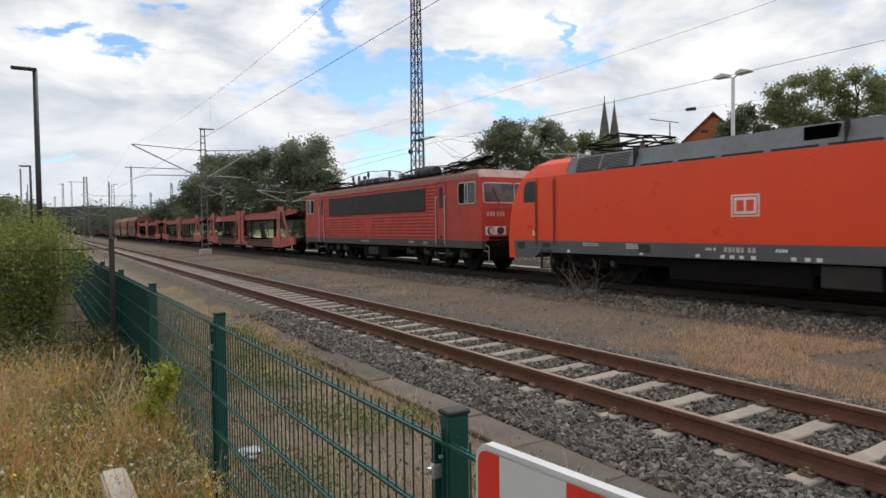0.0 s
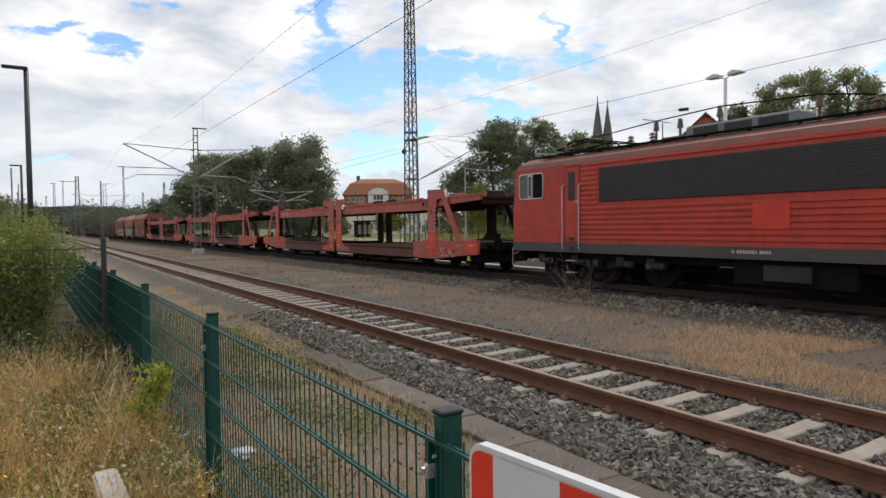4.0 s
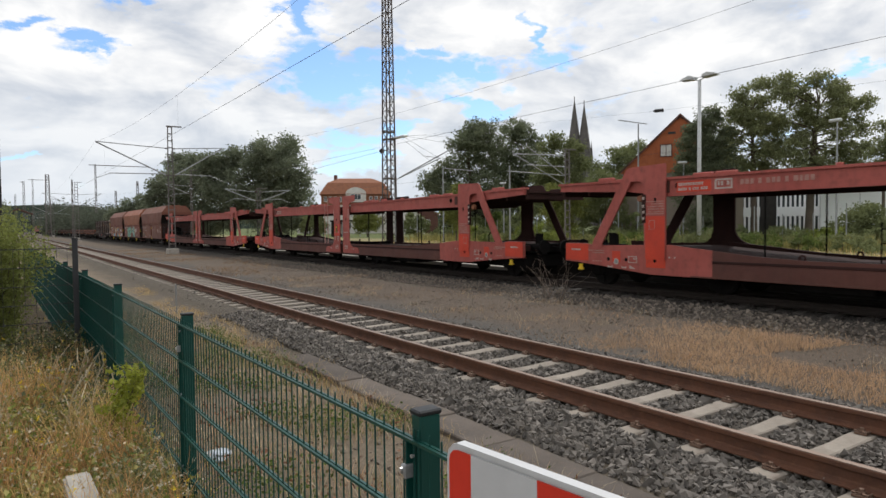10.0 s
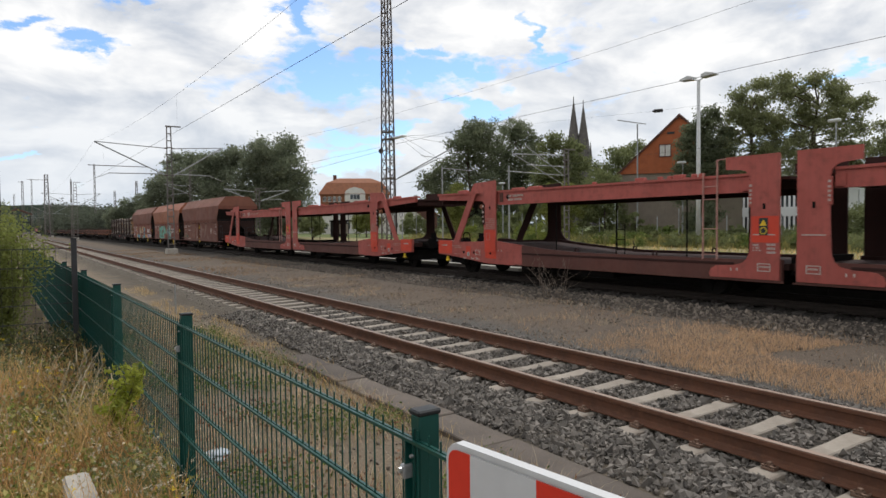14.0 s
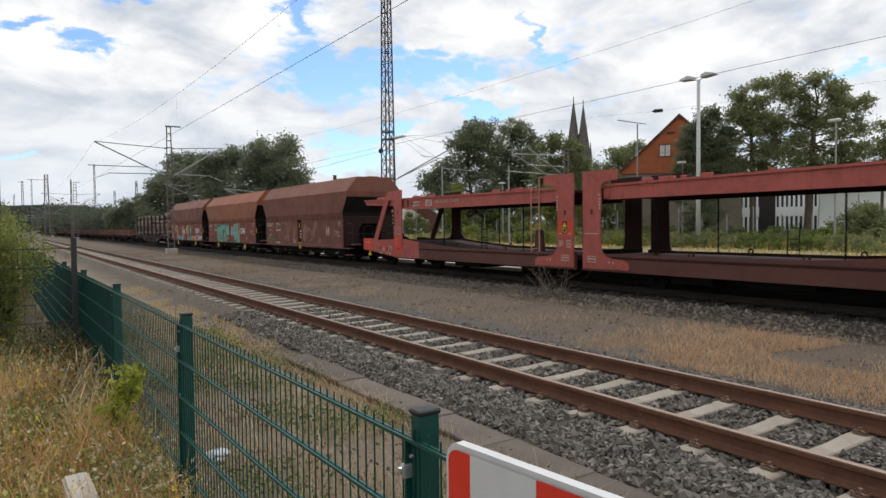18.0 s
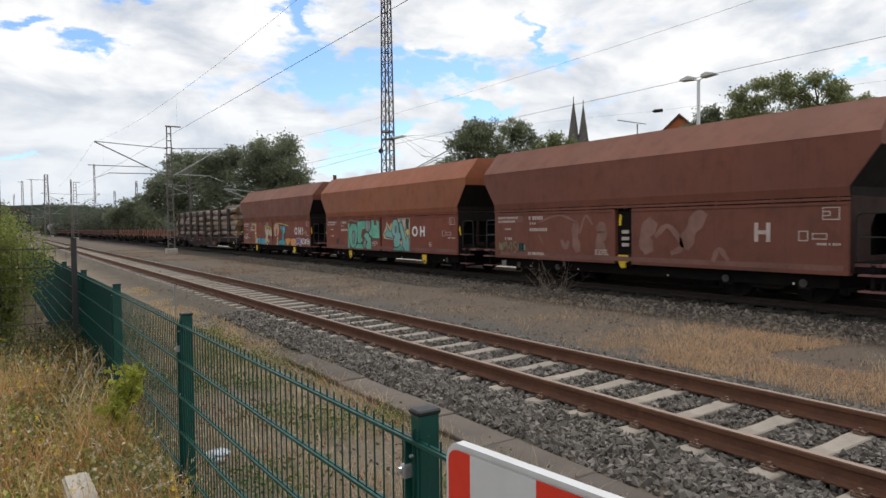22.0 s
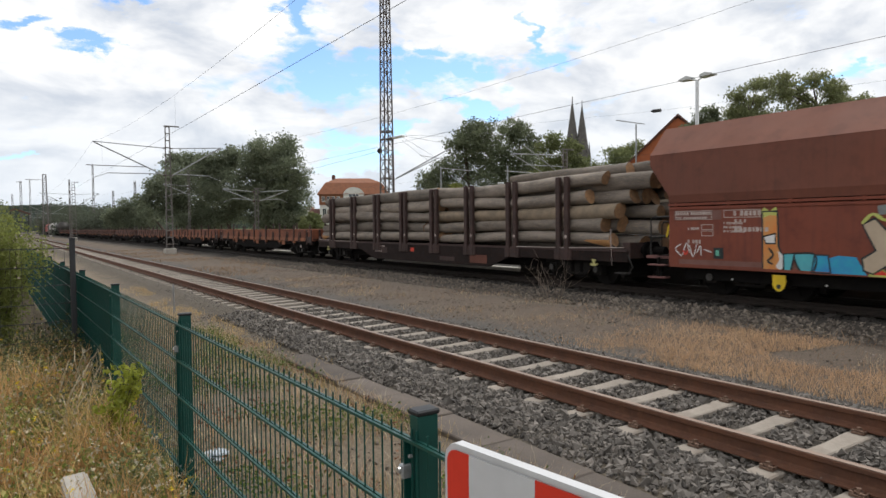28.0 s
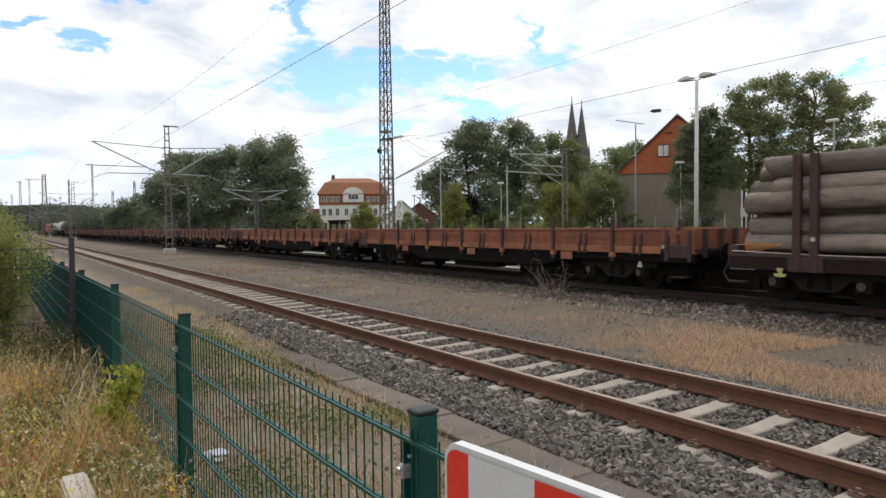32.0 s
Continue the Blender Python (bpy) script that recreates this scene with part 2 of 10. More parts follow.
    g("hop2", mat("red_brown_wagon_paint", (0.275, 0.086, 0.032), (0.215, 0.069, 0.029), 0.6, scale=0.4, dirt=(0.11, 0.04, 0.025), dirt_amt=0.4, streak=0.25))
    g("hop2low", mat("oxide_red_panel_paint", (0.212, 0.051, 0.025), (0.165, 0.042, 0.022), 0.65, scale=0.5, dirt=(0.08, 0.025, 0.02), dirt_amt=0.5, streak=0.3))
    g("graf_green", mat("mint_spray_paint", (0.17, 0.45, 0.33), (0.08, 0.34, 0.24), 0.6, scale=1.6))
    g("graf_mid", mat("teal_spray_paint", (0.07, 0.27, 0.21), (0.12, 0.36, 0.27), 0.6, scale=2))
    g("graf_cream", mat("cream_spray_paint", (0.52, 0.42, 0.30), (0.44, 0.34, 0.24), 0.6, scale=2))
    g("graf_teal2", mat("grey_teal_spray_paint", (0.14, 0.36, 0.33), (0.24, 0.42, 0.38), 0.6, scale=1.8))
    g("graf_teal", mat("turquoise_spray_paint", (0.10, 0.45, 0.48), (0.08, 0.35, 0.42), 0.6, scale=2))
    g("graf_dark", mat("black_spray_paint", (0.02, 0.03, 0.03), None, 0.6))
    g("graf_yellow", mat("pale_yellow_spray_paint", (0.55, 0.5, 0.18), (0.4, 0.36, 0.14), 0.6, scale=3))
    g("graf_blue", mat("blue_spray_paint", (0.04, 0.2, 0.5), (0.03, 0.35, 0.5), 0.6, scale=3))
    g("graf_orange", mat("orange_spray_paint", (0.65, 0.22, 0.05), (0.55, 0.3, 0.1), 0.6, scale=3))
    g("graf_ghost", mat("faded_spray_outline", (0.24, 0.13, 0.10), (0.165, 0.08, 0.06), 0.7, scale=2))
    g("bark", mat("spruce_bark", (0.215, 0.180, 0.149), (0.112, 0.094, 0.079), 0.9, scale=2.6, bump=0.8, bscale=16, dirt=(0.38, 0.29, 0.19), dirt_amt=0.5, rand=0.45, stretch=(0.5, 2, 2)))
    g("barklight", mat("peeled_bark", (0.33, 0.25, 0.17), (0.2, 0.155, 0.11), 0.85, scale=3, bump=0.3, rand=0.2))
    g("cut", mat("sawn_log_end", (0.44, 0.25, 0.125), (0.26, 0.15, 0.085), 0.85, scale=9, dirt=(0.13, 0.085, 0.055), rand=0.35))
    g("freshcut", mat("fresh_cut_wood", (0.62, 0.33, 0.13), (0.52, 0.27, 0.11), 0.8, scale=6))
    g("stake", mat("rusty_dark_stake_steel", (0.055, 0.030, 0.026), (0.036, 0.022, 0.019), 0.75, scale=2, dirt=(0.12, 0.06, 0.04)))
    g("lowside", mat("rust_brown_drop_side", (0.25, 0.083, 0.037), (0.15, 0.050, 0.029), 0.75, scale=0.8, dirt=(0.07, 0.034, 0.024), dirt_amt=0.75, streak=0.6, bump=0.1, rand=0.12))
    g("lowledge", mat("paler_rust_ledge", (0.31, 0.125, 0.062), (0.21, 0.078, 0.042), 0.8, scale=2.2, dirt=(0.09, 0.042, 0.03), dirt_amt=0.7, rand=0.15))
    g("gear_mid", mat("dusty_axle_box", (0.07, 0.063, 0.057), (0.04, 0.036, 0.033), 0.7, 0.1, scale=5))
    # dusty frame, its base darkened for the shade under the wagons
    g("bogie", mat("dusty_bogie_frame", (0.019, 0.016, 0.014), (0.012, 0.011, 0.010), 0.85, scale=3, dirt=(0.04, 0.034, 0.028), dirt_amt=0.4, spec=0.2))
    g("lowrust", mat("bare_rust", (0.30, 0.12, 0.06), (0.2, 0.08, 0.045), 0.85, scale=3))
    g("tankwhite", mat("grey_white_tank_paint", (0.55, 0.54, 0.52), (0.4, 0.38, 0.36), 0.5, scale=0.6, streak=0.5, dirt=(0.2, 0.17, 0.14)))
    g("rail", mat("rusty_rail_side", (0.140, 0.059, 0.032), (0.09, 0.041, 0.025), 0.8, 0.1, scale=5, bump=0.2, bscale=80, dirt=(0.21, 0.105, 0.058), dirt_amt=0.5))
    g("railtop", mat("dull_rail_head", (0.29, 0.215, 0.17), (0.20, 0.135, 0.10), 0.5, 0.35, scale=6, stretch=(0.2, 8, 8), spec=0.3))
    # main line rail, ballast and sleeper, darkened for the shade under the train
    g("rail_dark", mat("shade_dark_rail", (0.035, 0.026, 0.021), (0.025, 0.02, 0.017), 0.75, 0.1, scale=5, spec=0.2))
    g("stone_dark", mat("shade_dark_ballast", (0.05, 0.043, 0.038), (0.035, 0.03, 0.027), 0.95, scale=9, rand=0.4, island=True, spec=0.2))
    g("concrete_shade", mat("shade_dark_sleeper", (0.075, 0.065, 0.056), (0.05, 0.044, 0.038), 0.9, scale=4))
    g("concrete", mat("weathered_sleeper_concrete", (0.31, 0.272, 0.226), (0.215, 0.182, 0.15), 0.9, scale=4, bump=0.25, bscale=120, dirt=(0.24, 0.19, 0.15), dirt_amt=0.6, rand=0.10))
    g("concrete_dark", mat("stained_concrete_trough", (0.118, 0.096, 0.080), (0.078, 0.064, 0.054), 0.95, scale=2.5, bump=0.3, bscale=90, dirt=(0.16, 0.125, 0.09), dirt_amt=0.5, rand=0.22))
    g("concrete_light", mat("light_concrete", (0.44, 0.41, 0.36), (0.34, 0.31, 0.27), 0.9, scale=6, bump=0.25, bscale=90, dirt=(0.25, 0.22, 0.18)))
    g("stone", mat("grey_ballast_stone", (0.155, 0.136, 0.117), (0.105, 0.093, 0.081), 0.85, scale=9, rand=0.55, island=True, bump=0.2, bscale=200))
    g("stone_brown", mat("dusty_ballast_stone", (0.185, 0.154, 0.124), (0.128, 0.106, 0.086), 0.92, scale=9, rand=0.45, island=True))
    g("green", mat("moss_green_powder_coat", (0.005, 0.062, 0.050), (0.004, 0.050, 0.040), 0.4, scale=8))
    g("green_strip", mat("dark_green_screen_strip", (0.006, 0.052, 0.043), (0.004, 0.042, 0.034), 0.55, scale=6, dirt=(0.02, 0.05, 0.04), dirt_amt=0.3))
    g("black_cap", mat("black_plastic_cap", (0.015, 0.016, 0.017), None, 0.5))
    g("anthracite", mat("anthracite_steel_post", (0.035, 0.036, 0.04), (0.028, 0.028, 0.03), 0.5, scale=6))
    g("galv", mat("galvanised_steel", (0.36, 0.37, 0.37), (0.27, 0.275, 0.28), 0.5, 0.4, scale=5, dirt=(0.16, 0.13, 0.1), dirt_amt=0.4))
    g("mast", mat("weathered_grey_mast_steel", (0.19, 0.175, 0.165), (0.13, 0.115, 0.105), 0.7, 0.2, scale=2, dirt=(0.12, 0.07, 0.045), dirt_amt=0.6))
    g("mast_brown", mat("brown_grey_riveted_steel", (0.135, 0.115, 0.105), (0.095, 0.078, 0.070), 0.75, 0.1, scale=2, dirt=(0.10, 0.055, 0.035), dirt_amt=0.6))
    g("wire", mat("dull_copper_wire", (0.055, 0.055, 0.055), None, 0.6, 0.3))
    g("porcelain", mat("brown_insulator", (0.10, 0.05, 0.035), None, 0.3))
    g("polewhite", mat("light_grey_lamp_pole", (0.56, 0.57, 0.57), (0.46, 0.47, 0.47), 0.5, scale=3))
    g("board_red", mat("reflective_red_sheet", (0.68, 0.045, 0.025), (0.62, 0.04, 0.022), 0.4, scale=10, dirt=(0.5, 0.05, 0.03), dirt_amt=0.2))
    g("board_white", mat("reflective_white_sheet", (0.58, 0.58, 0.58), (0.53, 0.53, 0.53), 0.4, scale=10))
    g("brick_orange", mat("orange_clay_tile_cladding", (0.42, 0.125, 0.05), (0.34, 0.10, 0.042), 0.85, scale=2, bump=0.3, bscale=8))
    g("plaster_grey", mat("grey_brown_plaster", (0.27, 0.225, 0.18), (0.225, 0.185, 0.15), 0.9, scale=1.2, dirt=(0.2, 0.16, 0.13), dirt_amt=0.5, streak=0.25))
    g("plaster_white", mat("white_plaster", (0.68, 0.66, 0.62), (0.58, 0.56, 0.52), 0.9, scale=1.2, streak=0.15, dirt=(0.4, 0.38, 0.34)))
    g("roof_red", mat("red_clay_roof_tiles", (0.27, 0.105, 0.052), (0.20, 0.082, 0.044), 0.85, scale=1.5, bump=0.5, bscale=6, dirt=(0.16, 0.07, 0.045), dirt_amt=0.6))
    g("roof_brown", mat("brown_roof_tiles", (0.13, 0.06, 0.045), (0.1, 0.048, 0.036), 0.85, scale=1.5, bump=0.5, bscale=6))
    g("slate", mat("dark_church_stone", (0.135, 0.122, 0.115), (0.095, 0.086, 0.082), 0.9, scale=0.4))
    g("window", mat("window_glass", (0.03, 0.035, 0.04), (0.06, 0.07, 0.08), 0.1, scale=0.4, spec=0.6))
    g("steel_white", mat("white_sheet_metal", (0.87, 0.88, 0.89), (0.83, 0.84, 0.85), 0.55, scale=1))
    g("trunk", mat("grey_tree_bark", (0.11, 0.085, 0.062), (0.07, 0.055, 0.042), 0.95, scale=3, bump=0.5, bscale=12))
    g("leaf_shade", mat("dark_bramble_leaves", (0.125, 0.130, 0.062), (0.085, 0.092, 0.046), 0.7, scale=2, rand=0.35, island=True, spec=0.25, thin=0.25))
    g("leaf_locust", mat("grey_green_locust_leaves", (0.265, 0.280, 0.140), (0.205, 0.225, 0.108), 0.75, scale=0.5, rand=0.22, island=True, spec=0.25, thin=0.45))
    g("leaf_far", mat("hazy_far_leaves", (0.125, 0.140, 0.098), (0.095, 0.110, 0.080), 0.8, scale=0.1, rand=0.2, island=True, spec=0.2, thin=0.4))
    g("leaf_dark", mat("dark_oak_leaves", (0.178, 0.198, 0.118), (0.135, 0.158, 0.094), 0.75, scale=0.35, rand=0.22, island=True, spec=0.25, thin=0.5))
    g("leaf_mid", mat("green_maple_leaves", (0.205, 0.225, 0.100), (0.155, 0.180, 0.078), 0.75, scale=0.4, rand=0.22, island=True, spec=0.25, thin=0.4))
    g("leaf_light", mat("light_green_leaves", (0.245, 0.275, 0.062), (0.175, 0.215, 0.048), 0.7, scale=1.0, rand=0.35, island=True, spec=0.25, thin=0.4))
    g("leaf_lime", mat("lime_green_leaves", (0.37, 0.39, 0.06), (0.27, 0.31, 0.046), 0.65, scale=4, rand=0.3, island=True, spec=0.3, thin=0.4))
    g("straw", mat("dry_straw_grass", (0.69, 0.485, 0.205), (0.56, 0.37, 0.145), 0.85, scale=1.5, rand=0.4, island=True, thin=0.3))
    g("straw_brown", mat("brown_dry_grass", (0.31, 0.19, 0.10), (0.25, 0.155, 0.085), 0.9, scale=0.8, rand=0.4, island=True, thin=0.25))
    g("straw_tan", mat("reddish_tan_dry_turf", (0.61, 0.40, 0.23), (0.48, 0.305, 0.175), 0.9, scale=1.2, rand=0.35, island=True, thin=0.3))
    g("fast", mat("greased_rusty_fastening", (0.22, 0.14, 0.10), (0.14, 0.085, 0.06), 0.55, 0.4, scale=20))
    g("grass", mat("green_weed_leaves", (0.275, 0.265, 0.088), (0.37, 0.31, 0.115), 0.8, scale=1.0, rand=0.4, island=True, thin=0.3))
    g("leaf_bush", mat("green_hedge_leaves", (0.145, 0.185, 0.048), (0.10, 0.14, 0.038), 0.7, scale=2.0, rand=0.4, island=True, spec=0.25, thin=0.4))
    g("leaf_hedge", mat("yellow_green_hedge_leaves", (0.245, 0.265, 0.074), (0.175, 0.205, 0.055), 0.7, scale=2.5, rand=0.3, island=True, spec=0.25, thin=0.4))
    g("rust_leaf", mat("withered_brown_leaves", (0.24, 0.115, 0.065), (0.16, 0.08, 0.048), 0.9, scale=3, rand=0.45, island=True, thin=0.2))
    g("straw_rust", mat("reddish_dry_stalks", (0.62, 0.36, 0.155), (0.49, 0.275, 0.12), 0.85, scale=1.5, rand=0.35, island=True, thin=0.3))
    g("petal", mat("yellow_blossoms", (0.72, 0.52, 0.03), (0.6, 0.42, 0.03), 0.7, scale=5, rand=0.25, island=True))
    g("petal_white", mat("white_seed_heads", (0.55, 0.49, 0.37), (0.42, 0.37, 0.27), 0.8, scale=5, rand=0.2, island=True))
    g("deadstem", mat("bleached_dead_stems", (0.56, 0.47, 0.32), (0.43, 0.35, 0.23), 0.9, scale=6, rand=0.2, island=True))
    g("twig", mat("dry_grey_twigs", (0.21, 0.165, 0.13), (0.15, 0.115, 0.09), 0.9, scale=6, rand=0.2, island=True))
    g("hill", mat("far_wooded_hill", (0.075, 0.095, 0.075), (0.055, 0.075, 0.06), 0.95, scale=0.02, bump=0.6, bscale=0.15))
    g("carwhite", mat("white_car_paint", (0.72, 0.73, 0.74), None, 0.25, scale=1))
    g("litter", mat("white_plastic_litter", (0.50, 0.55, 0.60), (0.36, 0.42, 0.48), 0.5, scale=14))
    # concrete of the assumed wall, with the shade put into its colour
    g("wall_dark", mat("shade_dark_concrete", (0.030, 0.026, 0.023), (0.02, 0.018, 0.016), 0.95, scale=1.5, dirt=(0.045, 0.038, 0.032), streak=0.3, spec=0.2))
    M["ground"] = ground_material()


def ground_material():
    """Earth, dry turf and gravel of the railway land; the mixture follows the strips along the tracks."""
    m = bpy.data.materials.new("railway_land")
    m.use_nodes = True
    nt = m.node_tree
    N, L = nt.nodes.new, nt.links.new
    bs = nt.nodes["Principled BSDF"]
    bs.inputs["Roughness"].default_value = 0.95
    bs.inputs["Specular IOR Level"].default_value = 0.2
    co = N("ShaderNodeTexCoord")
    sep = N("ShaderNodeSeparateXYZ")
    L(co.outputs["Object"], sep.inputs[0])

    def nz(sc, det=6.0, rg=0.62):
        n = N("ShaderNodeTexNoise")
        n.inputs["Scale"].default_value, n.inputs["Detail"].default_value, n.inputs["Roughness"].default_value = sc, det, rg
        L(co.outputs["Object"], n.inputs["Vector"])
        return n.outputs["Fac"]
    wob = N("ShaderNodeMath")
    wob.operation = "MULTIPLY_ADD"
    L(nz(0.9, 4), wob.inputs[0])
    wob.inputs[1].default_value = 2.2
    L(sep.outputs["Y"], wob.inputs[2])
    mr = N("ShaderNodeMapRange")
    mr.inputs["From Min"].default_value, mr.inputs["From Max"].default_value = 1.1, 61.1
    L(wob.outputs[0], mr.inputs["Value"])
    ramp = N("ShaderNodeValToRGB")
    # strips from 14.2 to 22.5 are darkened for shade under and behind the train
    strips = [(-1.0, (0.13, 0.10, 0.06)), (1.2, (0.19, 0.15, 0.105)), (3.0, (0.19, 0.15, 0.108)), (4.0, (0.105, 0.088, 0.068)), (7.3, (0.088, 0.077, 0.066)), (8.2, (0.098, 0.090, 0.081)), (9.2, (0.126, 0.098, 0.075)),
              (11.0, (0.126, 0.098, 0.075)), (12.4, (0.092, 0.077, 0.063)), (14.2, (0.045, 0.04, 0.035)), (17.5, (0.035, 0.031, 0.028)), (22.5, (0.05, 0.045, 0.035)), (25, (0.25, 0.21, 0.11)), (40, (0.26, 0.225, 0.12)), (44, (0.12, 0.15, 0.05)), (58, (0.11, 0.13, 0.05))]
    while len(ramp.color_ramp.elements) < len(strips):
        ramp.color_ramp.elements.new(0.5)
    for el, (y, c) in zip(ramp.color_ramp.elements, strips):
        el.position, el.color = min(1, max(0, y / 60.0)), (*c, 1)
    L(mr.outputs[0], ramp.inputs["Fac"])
    fine = N("ShaderNodeMapRange")
    for k, v in zip(("From Min", "From Max", "To Min", "To Max"), (0.25, 0.75, 0.45, 1.5)):
        fine.inputs[k].default_value = v
    L(nz(22, 8, 0.75), fine.inputs["Value"])
    mul = N("ShaderNodeMix")
    mul.data_type, mul.blend_type = "RGBA", "MULTIPLY"
    mul.inputs["Factor"].default_value = 1.0
    L(ramp.outputs[0], mul.inputs["A"])
    L(fine.outputs[0], mul.inputs["B"])
    L(mul.outputs["Result"], bs.inputs["Base Color"])
    b = N("ShaderNodeBump")
    b.inputs["Strength"].default_value, b.inputs["Distance"].default_value = 0.8, 0.04
    L(nz(26, 8, 0.75), b.inputs["Height"])
    L(b.outputs[0], bs.inputs["Normal"])
    return m


# ---- mesh helpers ----
def part(name, bm, material, parent=None, label="", smooth=False):
    """Links a bmesh as one mesh object, under a thing or a part if one is given."""
    me = bpy.data.meshes.new(name)
    bm.normal_update()
    bm.to_mesh(me)
    bm.free()
    if smooth:
        me.polygons.foreach_set("use_smooth", [True] * len(me.polygons))
    me.materials.append(M[material] if isinstance(material, str) else material)
    ob = new(name, me)
    if parent is not None:
        ob.parent = parent
    return tagged(ob, label=label)


def again(ob, name, x=0, y=0, z=0, rz=0, parent=None, label=""):
    """One more piece on the same mesh."""
    o = new(name, ob.data)
    o.parent = parent if parent is not None else ob.parent
    o.matrix_basis = pose(x, y, z, 0, 0, rz)
    return tagged(o, label=label)


def thing(name, label, category, group="", kind="", m=None):
    ob = tagged(new(name), label, category, group, kind)
    ob.empty_display_size = 0.2
    if m is not None:
        ob.matrix_basis = m
    return ob


def bx(bm, x0, x1, y0, y1, z0, z1, bev=0.0):
    r = bmesh.ops.create_cube(bm, size=1, matrix=Matrix.LocRotScale(((x0 + x1) / 2, (y0 + y1) / 2, (z0 + z1) / 2), None, (abs(x1 - x0), abs(y1 - y0), abs(z1 - z0))))
    if bev:
        es = {e for v in r["verts"] for e in v.link_edges}
        bmesh.ops.bevel(bm, geom=list(es), offset=bev, segments=1, affect="EDGES")
    return bm


def box(*a, bev=0.0):
    return bx(bmesh.new(), *a, bev=bev)


def prism(bm, pts, axis, a, b):
    """A polygon drawn in the two other axes, pushed along axis from a to b."""
    def p3(p, t):
        return {"x": (t, p[0], p[1]), "y": (p[0], t, p[1]), "z": (p[0], p[1], t)}[axis]
    lo, hi = [bm.verts.new(p3(p, a)) for p in pts], [bm.verts.new(p3(p, b)) for p in pts]
    n = len(pts)
    fs = [bm.faces.new(lo), bm.faces.new(hi)]
    for i in range(n):
        fs.append(bm.faces.new((lo[i], lo[(i + 1) % n], hi[(i + 1) % n], hi[i])))
    bmesh.ops.recalc_face_normals(bm, faces=fs)
    return bm


def rod(bm, p, q, r, r2=None, n=8, caps=True):
    p, q = Vector(p), Vector(q)
    d = q - p
    m = Matrix.Translation((p + q) / 2) @ d.to_track_quat("Z", "Y").to_matrix().to_4x4()
    bmesh.ops.create_cone(bm, cap_ends=caps, segments=n, radius1=r, radius2=r if r2 is None else r2, depth=d.length, matrix=m)
    return bm


def path_rod(bm, pts, r, n=6):
    for a, b in zip(pts, pts[1:]):
        rod(bm, a, b, r, n=n)
    return bm


def beam(bm, p, q, w, h):
    """A straight bar of w by h between two points."""
    p, q = Vector(p), Vector(q)
    d = q - p
    m = Matrix.Translation((p + q) / 2) @ d.to_track_quat("Z", "Y").to_matrix().to_4x4() @ Matrix.Diagonal((w, h, d.length, 1))
    bmesh.ops.create_cube(bm, size=1, matrix=m)
    return bm


def from_np(name, verts, faces, material, parent=None, label="", smooth=False):
    me = bpy.data.meshes.new(name)
    me.from_pydata(np.asarray(verts).tolist(), [], np.asarray(faces).tolist() if isinstance(faces, np.ndarray) else faces)
    if smooth:
        me.polygons.foreach_set("use_smooth", [True] * len(me.polygons))
    me.materials.append(M[material] if isinstance(material, str) else material)
    ob = new(name, me)
    if parent is not None:
        ob.parent = parent
    return tagged(ob, label=label)


setup_materials()

# ---- ground: one sheet to the horizon, with the profile of the line ----
PROFILE = [(-400, 0.3), (-40, 0.15), (-6, 0.08), (0.3, 0.06), (1.3, 0.02), (2.4, -0.14), (3.3, -0.27), (3.9, -0.25), (4.2, -0.185), (4.62, -0.172), (4.80, -0.222), (6.89, -0.222), (7.07, -0.172), (7.25, -0.19), (7.9, -0.34), (9.5, -0.33), (11.6, -0.27),
           (12.5, -0.32), (13.5, -0.22), (17.3, -0.22), (18.2, -0.1), (21, 0.02), (40, 0.1), (60, 0.15), (900, 2.0), (3500, 4.0)]
RAIL_Y, TRAIN_Y, SLEEPER_STEP = 5.845, 15.4, 0.664


def ground_z(x, y):
    z = float(np.interp(y, [p[0] for p in PROFILE], [p[1] for p in PROFILE]))
    if -60 < x < 20 and y < 40 and not 4.2 < y < 7.4:
        z += 0.035 * noise.noise((x * 0.9, y * 0.9, 3.1))
    return z


def build_ground():
    ys = sorted({p[0] for p in PROFILE} | set(np.arange(-4, 18.3, 0.28).round(3).tolist()) | set(np.arange(20, 60, 4.0).tolist()) | {-100.0, 120.0, 300.0, 1800.0, -1500.0})
    xs = sorted(set(np.arange(-22, 4, 0.3).round(3).tolist()) | set(np.arange(-70, -22, 1.5).tolist()) | {-3500.0, -1500.0, -700.0, -400.0, -250.0, -170.0, -120.0, -90.0, 8.0, 15.0, 30.0, 80.0, 300.0, 1200.0, 3000.0})
    v = [(x, y, ground_z(x, y)) for x in xs for y in ys]
    n = len(ys)
    f = [(i * n + j, (i + 1) * n + j, (i + 1) * n + j + 1, i * n + j + 1) for i in range(len(xs) - 1) for j in range(n - 1)]
    tagged(from_np("ground", v, f, "ground", smooth=True), "dry railway land of gravel, earth and straw-coloured turf", "ground", kind="structure")


build_ground()


# ---- the two tracks ----
def rail_mesh(x0, x1, y, step=40.0):
    bm = bmesh.new()
    prism(bm, [(-0.075, -0.172), (0.075, -0.172), (0.075, -0.160), (0.02, -0.145), (0.010, -0.125), (0.010, -0.052), (0.036, -0.040), (0.036, -0.010), (0.026, -0.001),
               (-0.026, -0.001), (-0.036, -0.010), (-0.036, -0.040), (-0.010, -0.052), (-0.010, -0.125), (-0.02, -0.145), (-0.075, -0.160)], "x", x0, x1)
    bmesh.ops.translate(bm, verts=bm.verts, vec=(0, y, 0))
    return bm


